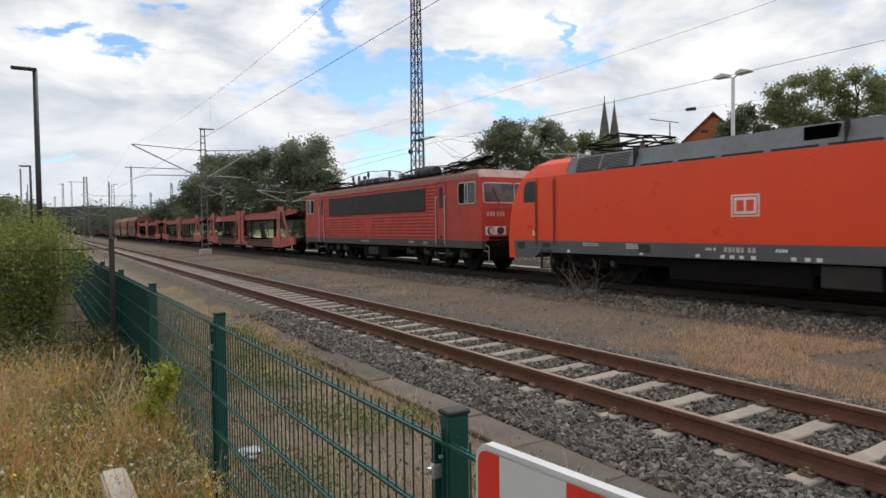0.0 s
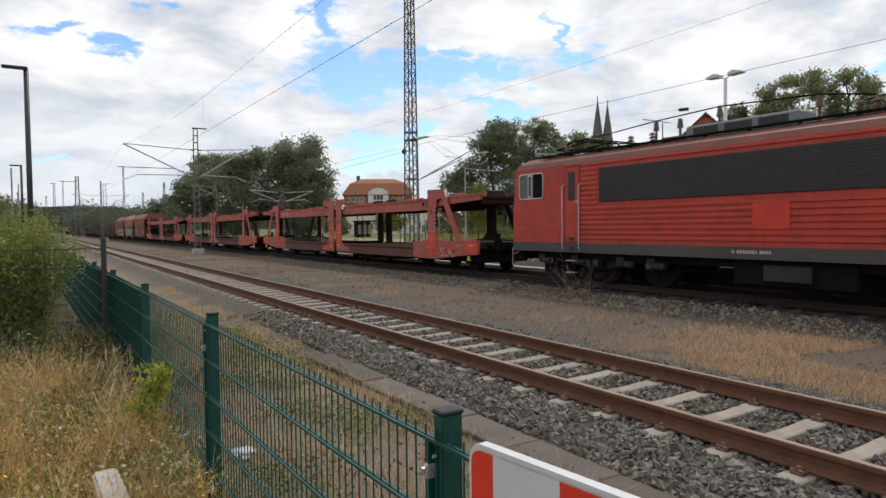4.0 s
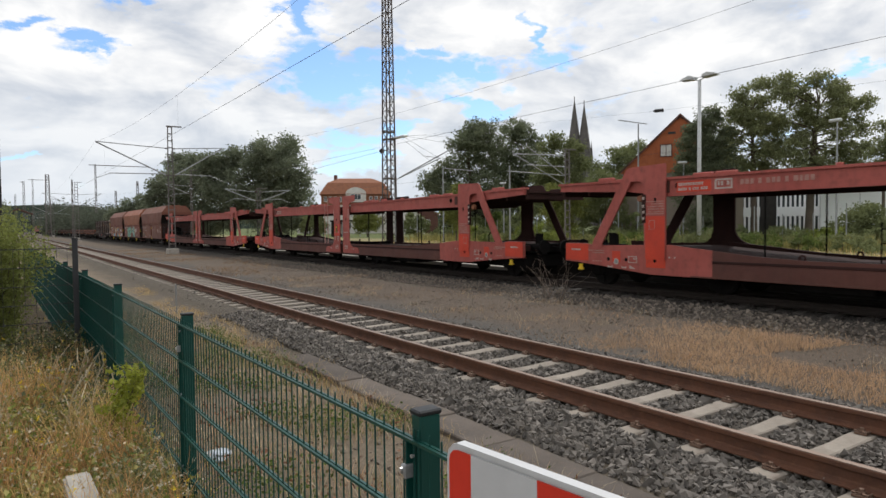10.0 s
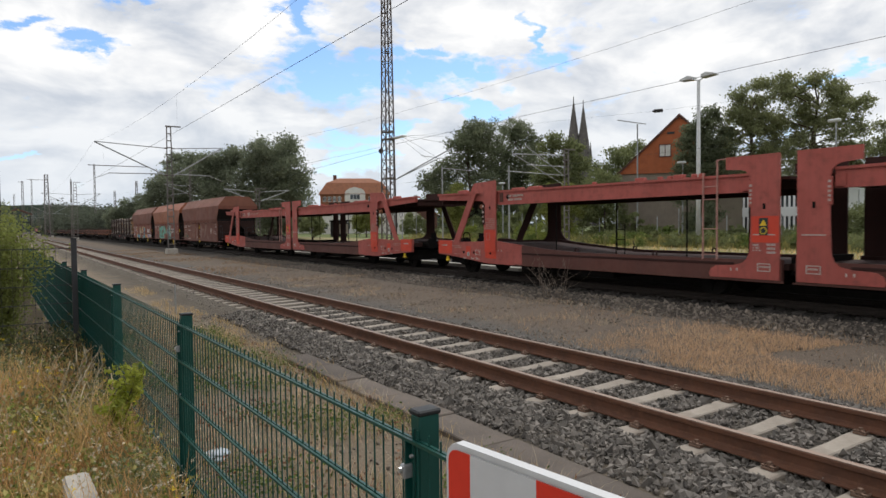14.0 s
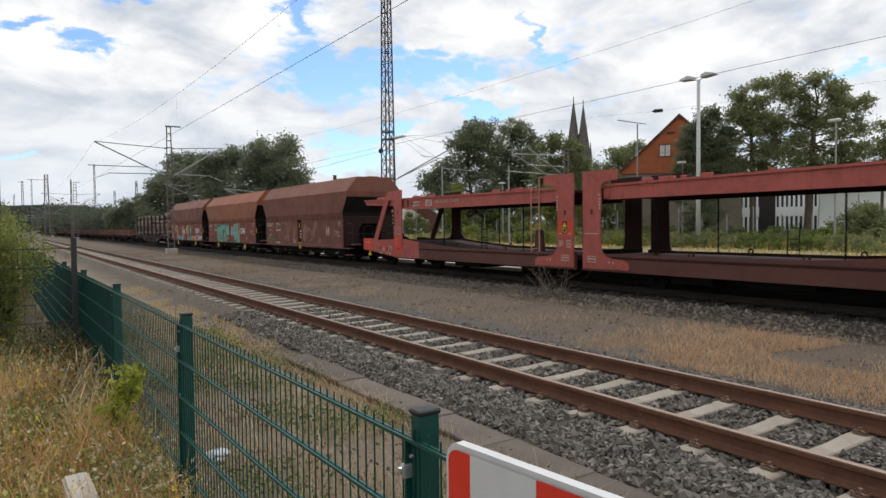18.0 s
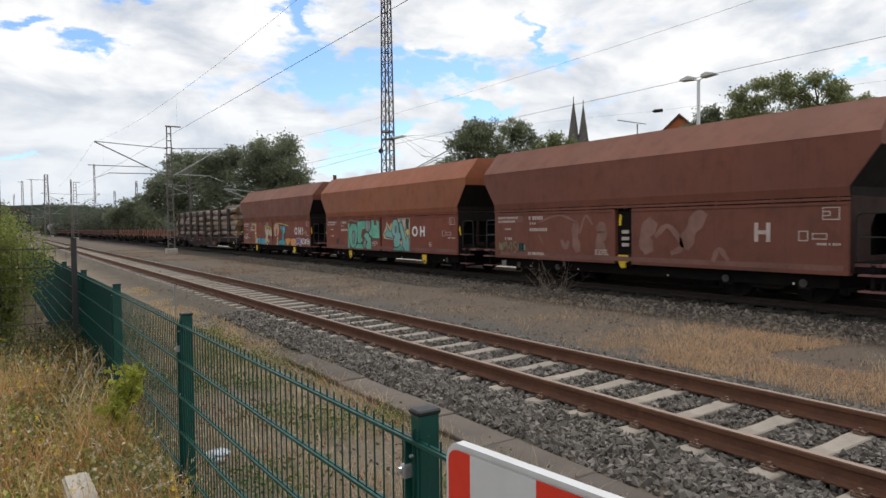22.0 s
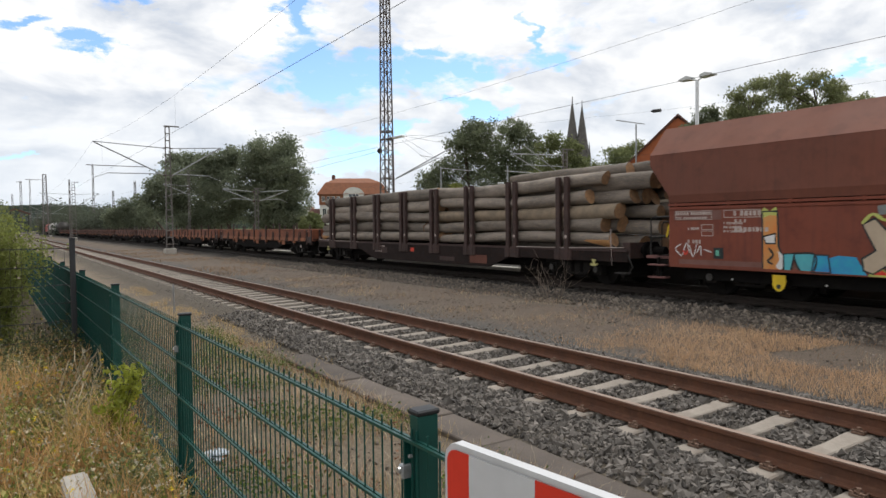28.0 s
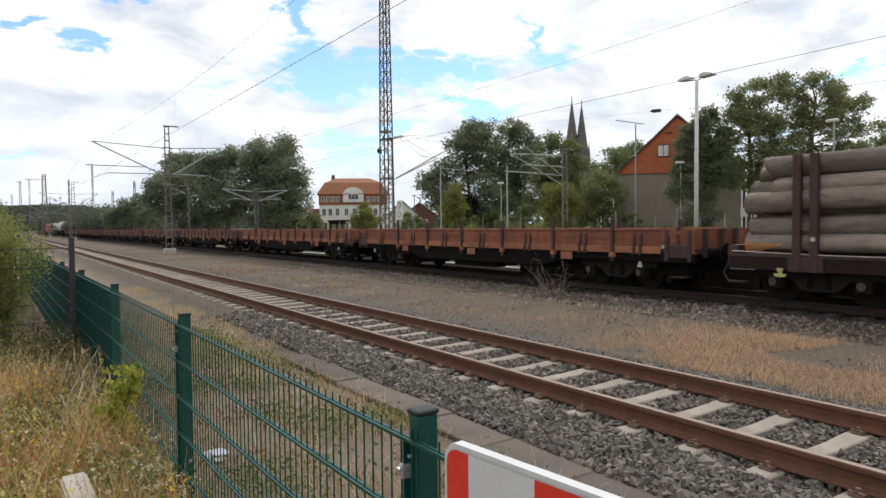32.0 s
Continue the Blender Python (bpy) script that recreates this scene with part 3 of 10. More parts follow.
def sleeper_mesh():
    """Prestressed concrete sleeper: wide flat ends, waisted and lower in the middle."""
    bm = bmesh.new()
    stations = [(-1.30, 0.145, 0.115, -0.02), (-0.98, 0.150, 0.110, 0.0), (-0.50, 0.145, 0.105, 0.0), (-0.22, 0.125, 0.095, -0.012), (0.22, 0.125, 0.095, -0.012), (0.50, 0.145, 0.105, 0.0), (0.98, 0.150, 0.110, 0.0), (1.30, 0.145, 0.115, -0.02)]
    rings = [[bm.verts.new(p) for p in ((-wb, y, -0.21), (wb, y, -0.21), (wt, y, top - 0.012), (wt - 0.015, y, top), (-wt + 0.015, y, top), (-wt, y, top - 0.012))] for y, wb, wt, top in stations]
    for a, b in zip(rings, rings[1:]):
        for i in range(6):
            bm.faces.new((a[i], a[(i + 1) % 6], b[(i + 1) % 6], b[i]))
    bm.faces.new(rings[0])
    bm.faces.new(rings[-1])
    bmesh.ops.recalc_face_normals(bm, faces=bm.faces)
    return bm


def fastening_mesh():
    """Angled guide plate, spring clip and sleeper screw on one side of a rail."""
    bm = bmesh.new()
    bx(bm, -0.055, 0.055, 0.078, 0.155, 0.0, 0.022, 0.004)
    rod(bm, (0, 0.115, 0.02), (0, 0.115, 0.062), 0.019, n=6)
    rod(bm, (0, 0.115, 0.03), (0, 0.115, 0.036), 0.032, n=8)
    path_rod(bm, [(-0.05, 0.075, 0.03), (-0.055, 0.14, 0.032), (-0.02, 0.15, 0.036), (-0.018, 0.09, 0.036), (0.018, 0.09, 0.036), (0.02, 0.15, 0.036), (0.055, 0.14, 0.032), (0.05, 0.075, 0.03)], 0.008, 5)
    return bm


def build_track(name, yc, x0, x1, near, label, gauge_half=0.7525, rail="rail", head="railtop", tie="concrete"):
    tr = thing(name, label, "railway track", kind="structure")
    for s in (-1, 1):
        r = part("rail", rail_mesh(x0, x1, yc + s * gauge_half), rail, tr, "steel rail with a dull worn head")
        part("rail_head", box(x0, x1, yc + s * gauge_half - 0.030, yc + s * gauge_half + 0.030, -0.004, 0.003), head, r)
    first = None
    fast = None
    lo, hi = near
    for k in range(int(lo / SLEEPER_STEP), int(hi / SLEEPER_STEP) + 1):
        x = -2.793 + k * SLEEPER_STEP
        if first is None:
            first = part("sleeper", sleeper_mesh(), tie, tr)
            first.matrix_basis = pose(x, yc, -0.186)
            sl = first
        else:
            sl = again(first, "sleeper", x, yc, -0.186 + random.uniform(-0.006, 0.006), random.uniform(-0.6, 0.6), tr)
        if x > -26:
            for s in (-1, 1):
                for f in (-1, 1):
                    m = pose(0, s * gauge_half, 0.0, 0, 0, 0 if f > 0 else 180)
                    if fast is None:
                        fast = part("fastening", fastening_mesh(), "fast" if rail == "rail" else rail, sl)
                        fo = fast
                    else:
                        fo = again(fast, "fastening", parent=sl)
                    fo.matrix_basis = m
    # the rest of the line, too far to tell apart
    bm = bmesh.new()
    k = int(lo / SLEEPER_STEP) - 1
    while -2.793 + k * SLEEPER_STEP > x0 + 1:
        x = -2.793 + k * SLEEPER_STEP
        bx(bm, x - 0.13, x + 0.13, yc - 1.3, yc + 1.3, -0.38, -0.19)
        k -= 1
    tagged(part("far_sleepers", bm, tie, tr), kind="stuff")
    return tr


build_track("track_near", RAIL_Y, -420, 60, (-75, 9), "single track with rusty rails on light concrete sleepers")
# this track takes the dark colours that stand for the shade of the train
build_track("track_train", TRAIN_Y, -460, 60, (-30, 6), "main line track carrying the goods train, coloured dark for the shade beneath it", rail="rail_dark", head="rail_dark", tie="concrete_shade")


def stones(name, label, material, area, count, size, zf, parent=None, seed=1, keep=None):
    """Broken stone: skewed octahedra, each its own island."""
    rng = np.random.default_rng(seed)
    x0, x1, y0, y1 = area
    c = np.stack([rng.uniform(x0, x1, count), rng.uniform(y0, y1, count)], 1)
    if keep is not None:
        c = c[keep(c[:, 0], c[:, 1], rng)]
    count = len(c)
    z = zf(c[:, 0], c[:, 1]) + rng.uniform(-0.45, 0.28, count) * size
    base = np.array([(1, 0.25, 0.1), (0.2, 1, -0.1), (-1, -0.1, 0.1), (-0.2, -1, 0), (0.3, 0.2, 0.8), (-0.25, 0.1, 0.7), (0, -0.1, -0.7)], float)
    tri = np.array([(0, 1, 4), (1, 5, 4), (1, 2, 5), (2, 3, 5), (3, 4, 5), (3, 0, 4), (1, 0, 6), (2, 1, 6), (3, 2, 6), (0, 3, 6)])
    s = rng.lognormal(0, 0.35, (count, 1, 1)) * size * 0.5
    v = base[None] * (1 + rng.uniform(-0.35, 0.35, (count, 7, 3))) * s * rng.uniform(0.7, 1.25, (count, 1, 3))
    q = rng.normal(size=(count, 4))
    q /= np.linalg.norm(q, axis=1, keepdims=True)
    w, a, b, d = q.T
    R = np.stack([np.stack([1 - 2 * (b * b + d * d), 2 * (a * b - d * w), 2 * (a * d + b * w)], -1), np.stack([2 * (a * b + d * w), 1 - 2 * (a * a + d * d), 2 * (b * d - a * w)], -1), np.stack([2 * (a * d - b * w), 2 * (b * d + a * w), 1 - 2 * (a * a + b * b)], -1)], 1)
    v = np.einsum("nij,nkj->nki", R, v)
    v += np.concatenate([c, z[:, None]], 1)[:, None]
    f = tri[None] + 7 * np.arange(count)[:, None, None]
    return tagged(from_np(name, v.reshape(-1, 3), f.reshape(-1, 3), material, parent), label, "gravel", kind="stuff")


_py, _pz = [p[0] for p in PROFILE], [p[1] for p in PROFILE]


def zline(x, y):
    return np.interp(y, _py, _pz)


def clear_of_sleepers(x, y, rng):
    d = np.abs((x + 2.793) / SLEEPER_STEP - np.round((x + 2.793) / SLEEPER_STEP)) * SLEEPER_STEP
    on = (d < 0.135) & (np.abs(y - RAIL_Y) < 1.09)
    mid = (d < 0.115) & (np.abs(y - RAIL_Y) < 1.09)
    return ~mid & (~on | (rng.random(len(x)) < 0.15))


stones("ballast", "coarse grey crushed-stone ballast between the sleepers", "stone", (-15, 2.5, 3.94, 7.7), 38000, 0.054, lambda x, y: zline(x, y) + 0.015, seed=1, keep=clear_of_sleepers)
stones("ballast", "coarse grey ballast heaped against the sleeper ends", "stone", (-11, 2.5, 3.93, 4.74), 9500, 0.054, lambda x, y: zline(x, y) + 0.012, seed=7)
stones("ballast", "grey crushed-stone ballast further along the track", "stone", (-60, -15, 4.15, 7.6), 20000, 0.062, lambda x, y: zline(x, y) - 0.03, seed=2, keep=clear_of_sleepers)
stones("ballast", "dusty ballast shoulder of the main line", "stone_brown", (-45, 6, 11.9, 13.75), 17000, 0.07, lambda x, y: zline(x, y) + 0.005, seed=3)
# near-black stones: the shade below the wagons is put into their colour
stones("ballast", "ballast under the main line, coloured black for the shade of the train", "stone_dark", (-50, 8, 13.55, 17.5), 7000, 0.09, lambda x, y: zline(x, y) + 0.005, seed=6)
stones("gravel", "small loose gravel on the path between the tracks", "stone_brown", (-32, 4, 7.3, 12.2), 17000, 0.034, lambda x, y: zline(x, y) + 0.0, seed=4)
stones("gravel", "loose stones beside the cable trough", "stone_brown", (-16, 1, 1.2, 4.3), 5000, 0.03, lambda x, y: zline(x, y), seed=5)


# ---- cable trough: a line of concrete covers by the track ----
def build_trough():
    tr = thing("cable_trough", "stained concrete cable trough covers along the track", "cable trough", kind="structure")
    first = None
    x = -9.6
    while x < 3:
        if first is None:
            first = part("cover_slab", box(0.006, 0.994, -0.21, 0.21, -0.16, 0.0, bev=0.012), "concrete_dark", tr)
            first.matrix_basis = pose(x, 3.68, -0.2)
        else:
            again(first, "cover_slab", x, 3.68 + random.uniform(-0.012, 0.012), -0.2 + random.uniform(-0.012, 0.01), random.uniform(-0.5, 0.5), tr)
        x += 1.0


build_trough()

# ---- green double-rod mesh fence ----
FENCE_TOP, FENCE_FOOT = 1.285, 0.03
POSTS = [-1.364 + 2.42 * k for k in (1, 0, -1, -2, -3, -4, -5, -6, -7, -8, -9, -10)]


def fence_y(x):
    """The fence runs almost parallel to the track."""
    return 0.8416 + 0.0126 * x


def fence_post(parent, x, y, w=0.06, d=0.04, top=FENCE_TOP, material="green"):
    p = part("post", box(x - d / 2, x + d / 2, y - w / 2, y + w / 2, -0.1, top, bev=0.003), material, parent)
    part("cap", box(x - d / 2 - 0.004, x + d / 2 + 0.004, y - w / 2 - 0.004, y + w / 2 + 0.004, top, top + 0.014, bev=0.004), "black_cap", p, "black plastic post cap")
    return p


def mesh_panel(parent, x0, x1, foot, top, material, single, screened):
    """Upright rods every 50 mm between pairs of level rods every 200 mm; further panels have woven-in green screen strips."""
    y0, y1 = fence_y(x0), fence_y(x1)
    bm = bmesh.new()
    z = top - 0.03
    levels = []
    while z > foot:
        levels.append(z)
        for s in (-1, 1):
            o = s * 0.0065
            prism(bm, [(x0, y0 + o - 0.004), (x1, y1 + o - 0.004), (x1, y1 + o + 0.004), (x0, y0 + o + 0.004)], "z", z - 0.004, z + 0.004)
        z -= 0.2
    pn = part("mesh_panel", bm, material, parent)
    n = int((x1 - x0) / 0.05)
    if screened:
        for z in levels:
            lo = max(foot, z - 0.194)
            part("screen_strip", prism(bmesh.new(), [(x0 + 0.03, fence_y(x0 + 0.03) + 0.0035), (x1 - 0.03, fence_y(x1 - 0.03) + 0.0035), (x1 - 0.03, fence_y(x1 - 0.03) + 0.005), (x0 + 0.03, fence_y(x0 + 0.03) + 0.005)], "z", lo, z - 0.006), "green_strip", pn, "dark green plastic screen strip")
    if single:
        up = None
        for i in range(n + 1):
            x = x0 + 0.02 + 0.05 * i
            if up is None:
                up = part("upright_rod", rod(bmesh.new(), (0, 0, foot), (0, 0, top), 0.0027, n=6), material, pn)
                up.matrix_basis = pose(x, fence_y(x), 0)
            else:
                again(up, "upright_rod", x, fence_y(x), 0, 0, pn)
    else:
        bm = bmesh.new()
        for i in range(n + 1):
            x = x0 + 0.02 + 0.05 * i
            rod(bm, (x, fence_y(x), foot), (x, fence_y(x), top), 0.0027, n=5)
        tagged(part("rod_infill", bm, material, pn), kind="stuff")


def build_fence():
    fe = thing("mesh_fence", "moss-green double-rod mesh fence with square posts", "fence")
    for k, x in enumerate(POSTS):
        y = fence_y(x)
        p = fence_post(fe, x, y + 0.035, top=FENCE_TOP + (0.014 if k == 1 else 0.0))
        for z in (1.2, 0.85, 0.45):
            part("bolt", rod(bmesh.new(), (x, y - 0.002, z), (x, y - 0.010, z), 0.005, n=8), "galv", p)
        # bright clamp that holds the panel to the post
        for z in ((1.157,) if k == 1 else (1.10,) if k == 2 else ()):
            bm = bx(bmesh.new(), x - 0.044, x - 0.019, y - 0.016, y + 0.012, z - 0.014, z + 0.014, 0.004)
            bx(bm, x - 0.024, x - 0.014, y - 0.02, y + 0.03, z - 0.018, z + 0.018, 0.003)
            br = part("bracket", bm, "galv", p, "galvanised clamp bracket")
            part("screw", rod(bmesh.new(), (x - 0.032, y - 0.016, z + 0.002), (x - 0.032, y - 0.024, z + 0.002), 0.007, n=8), "alu", br)
        part("cover_bar", box(x - 0.0265, x - 0.0205, y - 0.012, y + 0.06, 0.02, FENCE_TOP - 0.05, bev=0.002), "green", p)
    for k, (a, b) in enumerate(zip(POSTS[1:], POSTS)):
        mesh_panel(fe, a, b, 0.06, FENCE_TOP - 0.018, "green", k < 6, k >= 3)
    # dark gate post with the coarse anthracite grid fence that runs off towards the car park
    fd = thing("mesh_fence", "dark anthracite grid fence with a tall gate post", "fence")
    fence_post(fd, -8.25, 0.645, 0.055, 0.05, 1.66, "anthracite")
    for y in (-1.9, -4.4):
        fence_post(fd, -8.25, y, 0.06, 0.06, 1.62, "anthracite")
    gp = part("top_rod", box(-8.254, -8.246, -4.4, 0.62, 1.556, 1.564), "anthracite", fd)
    for k in range(1, 8):
        z = 1.56 - k * 0.2
        part("cross_rod", box(-8.254, -8.246, -4.4, 0.62, z - 0.004, z + 0.004), "anthracite", fd)
    up = None
    for k in range(50):
        y = 0.57 - 0.1 * k
        if up is None:
            up = part("upright_rod", rod(bmesh.new(), (0, 0, 0.1), (0, 0, 1.6), 0.0018, n=5), "anthracite", gp)
            up.matrix_basis = pose(-8.25, y, 0)
        else:
            again(up, "upright_rod", -8.25, y, 0, 0, gp)


build_fence()


# ---- red and white barrier board leaning in front of the fence ----
def build_board():
    ang = math.degrees(math.atan2(0.047, 0.390))
    th = thing("barrier_board", "red and white striped barrier board with a rounded white rim", "barrier board", m=pose(-1.096, 0.752, 1.329, 0, 0, ang))
    L_, H = 1.25, 0.25

    def plate(a, b, c, d, y0, y1, r):
        bm = bmesh.new()
        pts = []
        for cx, cz, s in ((b - r, d - r, 0), (a + r, d - r, 90), (a + r, c + r, 180), (b - r, c + r, 270)):
            pts += [(cx + r * math.cos(radians(s + t)), cz + r * math.sin(radians(s + t))) for t in (0, 30, 60, 90)]
        return prism(bm, pts, "y", y0, y1)
    back = part("back_plate", plate(0, L_, -H, 0, -0.012, 0.004, 0.036), "board_white", th, "white plastic plate with raised rim")
    part("rim", plate(0.03, L_ - 0.03, -0.007, 0.002, -0.0165, 0.006, 0.003), "board_white", th)
    x, k = 0.006, 0
    for w in [0.068] + [0.17] * 7:
        x1 = min(L_ - 0.006, x + w)
        face = box(x, x1, -0.0155, -0.0125, -H + 0.012, -0.013)
        if k == 0:           # the end stripe follows the rounded corners
            bow = [(math.cos(radians(t)) * 0.024, math.sin(radians(t)) * 0.024) for t in (90, 120, 150, 180)]
            face = prism(bmesh.new(), [(x1, -0.013)] + [(x + 0.028 + p, -0.037 + q) for p, q in bow] + [(x + 0.028 + p, -H + 0.036 - q) for p, q in bow[::-1]] + [(x1, -H + 0.012)], "y", -0.0155, -0.0125)
        part("stripe", face, "board_red" if k % 2 == 0 else "board_white", th, "red reflective stripe" if k % 2 == 0 else "white reflective stripe")
        x, k = x1, k + 1
        if x >= L_ - 0.007:
            break
    for px in (0.2, 1.05):
        part("support", box(px - 0.02, px + 0.02, 0.004, 0.044, -1.31, -0.03, bev=0.003), "galv", th)
        part("foot_block", box(px - 0.2, px + 0.2, -0.12, 0.2, -1.325, -1.2, bev=0.02), "black_cap", th)


build_board()


def build_block():
    bm = bmesh.new()
    prism(bm, [(-0.26, -0.062), (0.26, -0.062), (0.26, 0.062), (-0.26, 0.062)], "z", -0.1, 0.47)
    bmesh.ops.bevel(bm, geom=list(bm.edges), offset=0.012, segments=2, affect="EDGES")
    ob = part("concrete_stub", bm, "concrete_light", None, smooth=False)
    ob.matrix_basis = pose(-3.68, 0.305, 0, 2, 2, 2)
    tagged(ob, "short square concrete stub in the weeds by the fence", "concrete block")


build_block()


def build_marker():
    bm = rod(bmesh.new(), (0, 0, -0.4), (0, 0, 0.62), 0.019, n=8)
    rod(bm, (0, 0, 0.62), (0, 0, 0.64), 0.024, n=8)
    ob = part("marker_post", bm, "galv", None)
    ob.matrix_basis = pose(-16.3, 3.34, -0.2, 1, 1, 8)
    tagged(ob, "thin grey metal marker post beside the track", "marker post")


build_marker()

# ---- the goods train: each vehicle is one thing, built about its own middle, rails at z = 0, camera side at y = -1.5 ----
VEHICLES = []          # thing, place along the train
WHEELS = []            # wheelset, radius


def vehicle(name, label, category, u, group="vehicles of the goods train"):
    th = thing(name, label, category, group, m=pose(u, TRAIN_Y, 0))
    VEHICLES.append((th, u))
    return th


def wheelset_mesh(r, half=0.7525):
    bm = bmesh.new()
    rod(bm, (0, -half - 0.25, 0), (0, half + 0.25, 0), 0.07, n=8)
    for s in (-1, 1):
        rod(bm, (0, s * (half - 0.06), 0), (0, s * (half + 0.07), 0), r, n=28)
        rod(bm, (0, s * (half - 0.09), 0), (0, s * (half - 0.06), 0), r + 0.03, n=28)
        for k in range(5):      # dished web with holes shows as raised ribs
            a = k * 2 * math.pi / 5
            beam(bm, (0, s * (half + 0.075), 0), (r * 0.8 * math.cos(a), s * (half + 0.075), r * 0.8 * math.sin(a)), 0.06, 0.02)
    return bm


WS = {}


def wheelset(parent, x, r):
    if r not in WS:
        WS[r] = part("wheelset", wheelset_mesh(r), "wheel", parent)
        w = WS[r]
    else:
        w = new("wheelset", WS[r].data)
        w.parent = parent
    w.matrix_parent_inverse = pose(x, 0, r)
    WHEELS.append((w, r))
    return w


PIECES = {}


def piece(key, name, make, material, parent, m, label=""):
    """Alike pieces share one mesh."""
    if key not in PIECES:
        PIECES[key] = part(name, make(), material, parent, label)
        o = PIECES[key]
    else:
        o = tagged(new(name, PIECES[key].data), label)
        o.parent = parent
    o.matrix_basis = m
    return o


def bogie_frame(wb, r):
    fr = bmesh.new()
    for s in (-1, 1):
        y0, y1 = sorted((s * 0.98, s * 1.10))
        prism(fr, [(-wb / 2 - 0.45, r + 0.12), (-wb / 2 + 0.3, r + 0.05), (-0.35, r - 0.18), (0.35, r - 0.18), (wb / 2 - 0.3, r + 0.05), (wb / 2 + 0.45, r + 0.12), (wb / 2 + 0.45, r + 0.3), (-wb / 2 - 0.45, r + 0.3)], "y", y0, y1)
        for a in (-wb / 2 - 0.62, wb / 2 + 0.62):
            bx(fr, a - 0.06, a + 0.06, s * 0.7, s * 0.85, r - 0.25, r + 0.25, 0.01)
    bx(fr, -0.25, 0.25, -1.0, 1.0, r - 0.1, r + 0.3)
    bx(fr, -wb / 2 - 0.4, wb / 2 + 0.4, -0.6, 0.6, r - 0.25, r + 0.3)
    return fr


def axle_box():
    bm = bmesh.new()
    bx(bm, -0.15, 0.15, -0.12, 0.12, -0.15, 0.13, 0.02)
    rod(bm, (0, -0.18, 0), (0, 0.1, 0), 0.085, n=12)
    return bm


def bogie(parent, x, wb=1.8, r=0.46, big=False):
    """Bogie frame with axle boxes, springs and its wheelsets."""
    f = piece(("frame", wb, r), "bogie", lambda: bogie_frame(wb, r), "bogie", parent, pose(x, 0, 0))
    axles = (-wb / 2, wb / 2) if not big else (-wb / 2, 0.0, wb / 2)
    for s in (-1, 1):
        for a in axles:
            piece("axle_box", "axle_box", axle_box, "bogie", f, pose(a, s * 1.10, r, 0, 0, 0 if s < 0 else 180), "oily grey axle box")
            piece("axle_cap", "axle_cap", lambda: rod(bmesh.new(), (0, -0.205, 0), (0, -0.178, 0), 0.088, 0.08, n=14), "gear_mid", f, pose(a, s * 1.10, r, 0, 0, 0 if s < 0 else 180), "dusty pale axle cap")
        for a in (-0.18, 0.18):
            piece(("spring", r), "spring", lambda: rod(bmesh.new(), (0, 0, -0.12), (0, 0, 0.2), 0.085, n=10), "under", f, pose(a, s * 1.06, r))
    for a in axles:
        wheelset(f, a, r)
    return f


def buffers(parent, x, s, z=1.04, reach=0.55):
    for y in (-0.875, 0.875):
        bm = bmesh.new()
        rod(bm, (x, y, z), (x + s * reach * 0.65, y, z), 0.11, n=12)
        rod(bm, (x + s * reach * 0.6, y, z), (x + s * reach * 0.93, y, z), 0.07, n=10)
        rod(bm, (x + s * reach * 0.93, y, z), (x + s * reach, y, z), 0.235, n=18)
        part("buffer", bm, "under", parent)
    bm = bmesh.new()
    path_rod(bm, [(x, 0, z), (x + s * 0.25, 0, z - 0.06), (x + s * 0.55, 0, z - 0.1)], 0.045, 6)
    path_rod(bm, [(x, 0.4, z - 0.1), (x + s * 0.2, 0.42, z - 0.45), (x + s * 0.5, 0.4, z - 0.4)], 0.025, 6)
    part("coupling", bm, "under", parent)


def bars(parent, x, z, w, h, rows, material="creme", y=-1.52, seed=0, name="lettering"):
    """Stencilled writing too small to read: plain bars of its size."""
    rng = random.Random(seed)
    bm = bmesh.new()
    for i in range(rows):
        zz = z - i * h * 1.7
        xx = x
        end = x + w * rng.uniform(0.7, 1.0)
        while xx < end - 0.02:
            ww = min(end - xx, h * rng.uniform(0.45, 0.85))
            bx(bm, xx, xx + ww, y - 0.002, y + 0.002, zz - h, zz)
            xx += ww + h * (0.28 if rng.random() < 0.85 else 0.9)
    return tagged(part(name, bm, material, parent), kind="stuff")


def window(parent, x0, x1, z0, z1, y, frame="alu", split=None, name="side_window"):
    s = -1 if y < 0 else 1
    bm = bmesh.new()
    t = 0.05
    for a, b, c, d in ((x0 - t, x1 + t, z1, z1 + t), (x0 - t, x1 + t, z0 - t, z0), (x0 - t, x0, z0, z1), (x1, x1 + t, z0, z1)):
        bx(bm, a, b, y - 0.012, y + 0.025 * s, c, d, 0.006)
    for q in split or ():
        bx(bm, q - 0.02, q + 0.02, y - 0.012, y + 0.022 * s, z0, z1, 0.004)
    w = part(name, bm, frame, parent, "bright metal window frame")
    part("pane", box(x0, x1, y - 0.008, y + 0.010 * s, z0, z1), "glass", w, "dark reflecting glass")
    return w


def rounded(a0, a1, b0, b1, r, n=5):
    """Outline of a rectangle with rounded corners."""
    out = []
    for ca, cb, st in ((a1 - r, b1 - r, 0), (a0 + r, b1 - r, 90), (a0 + r, b0 + r, 180), (a1 - r, b0 + r, 270)):
        for k in range(n):
            t = radians(st + 90 * k / (n - 1))
            out.append((ca + r * math.cos(t), cb + r * math.sin(t)))
    return out


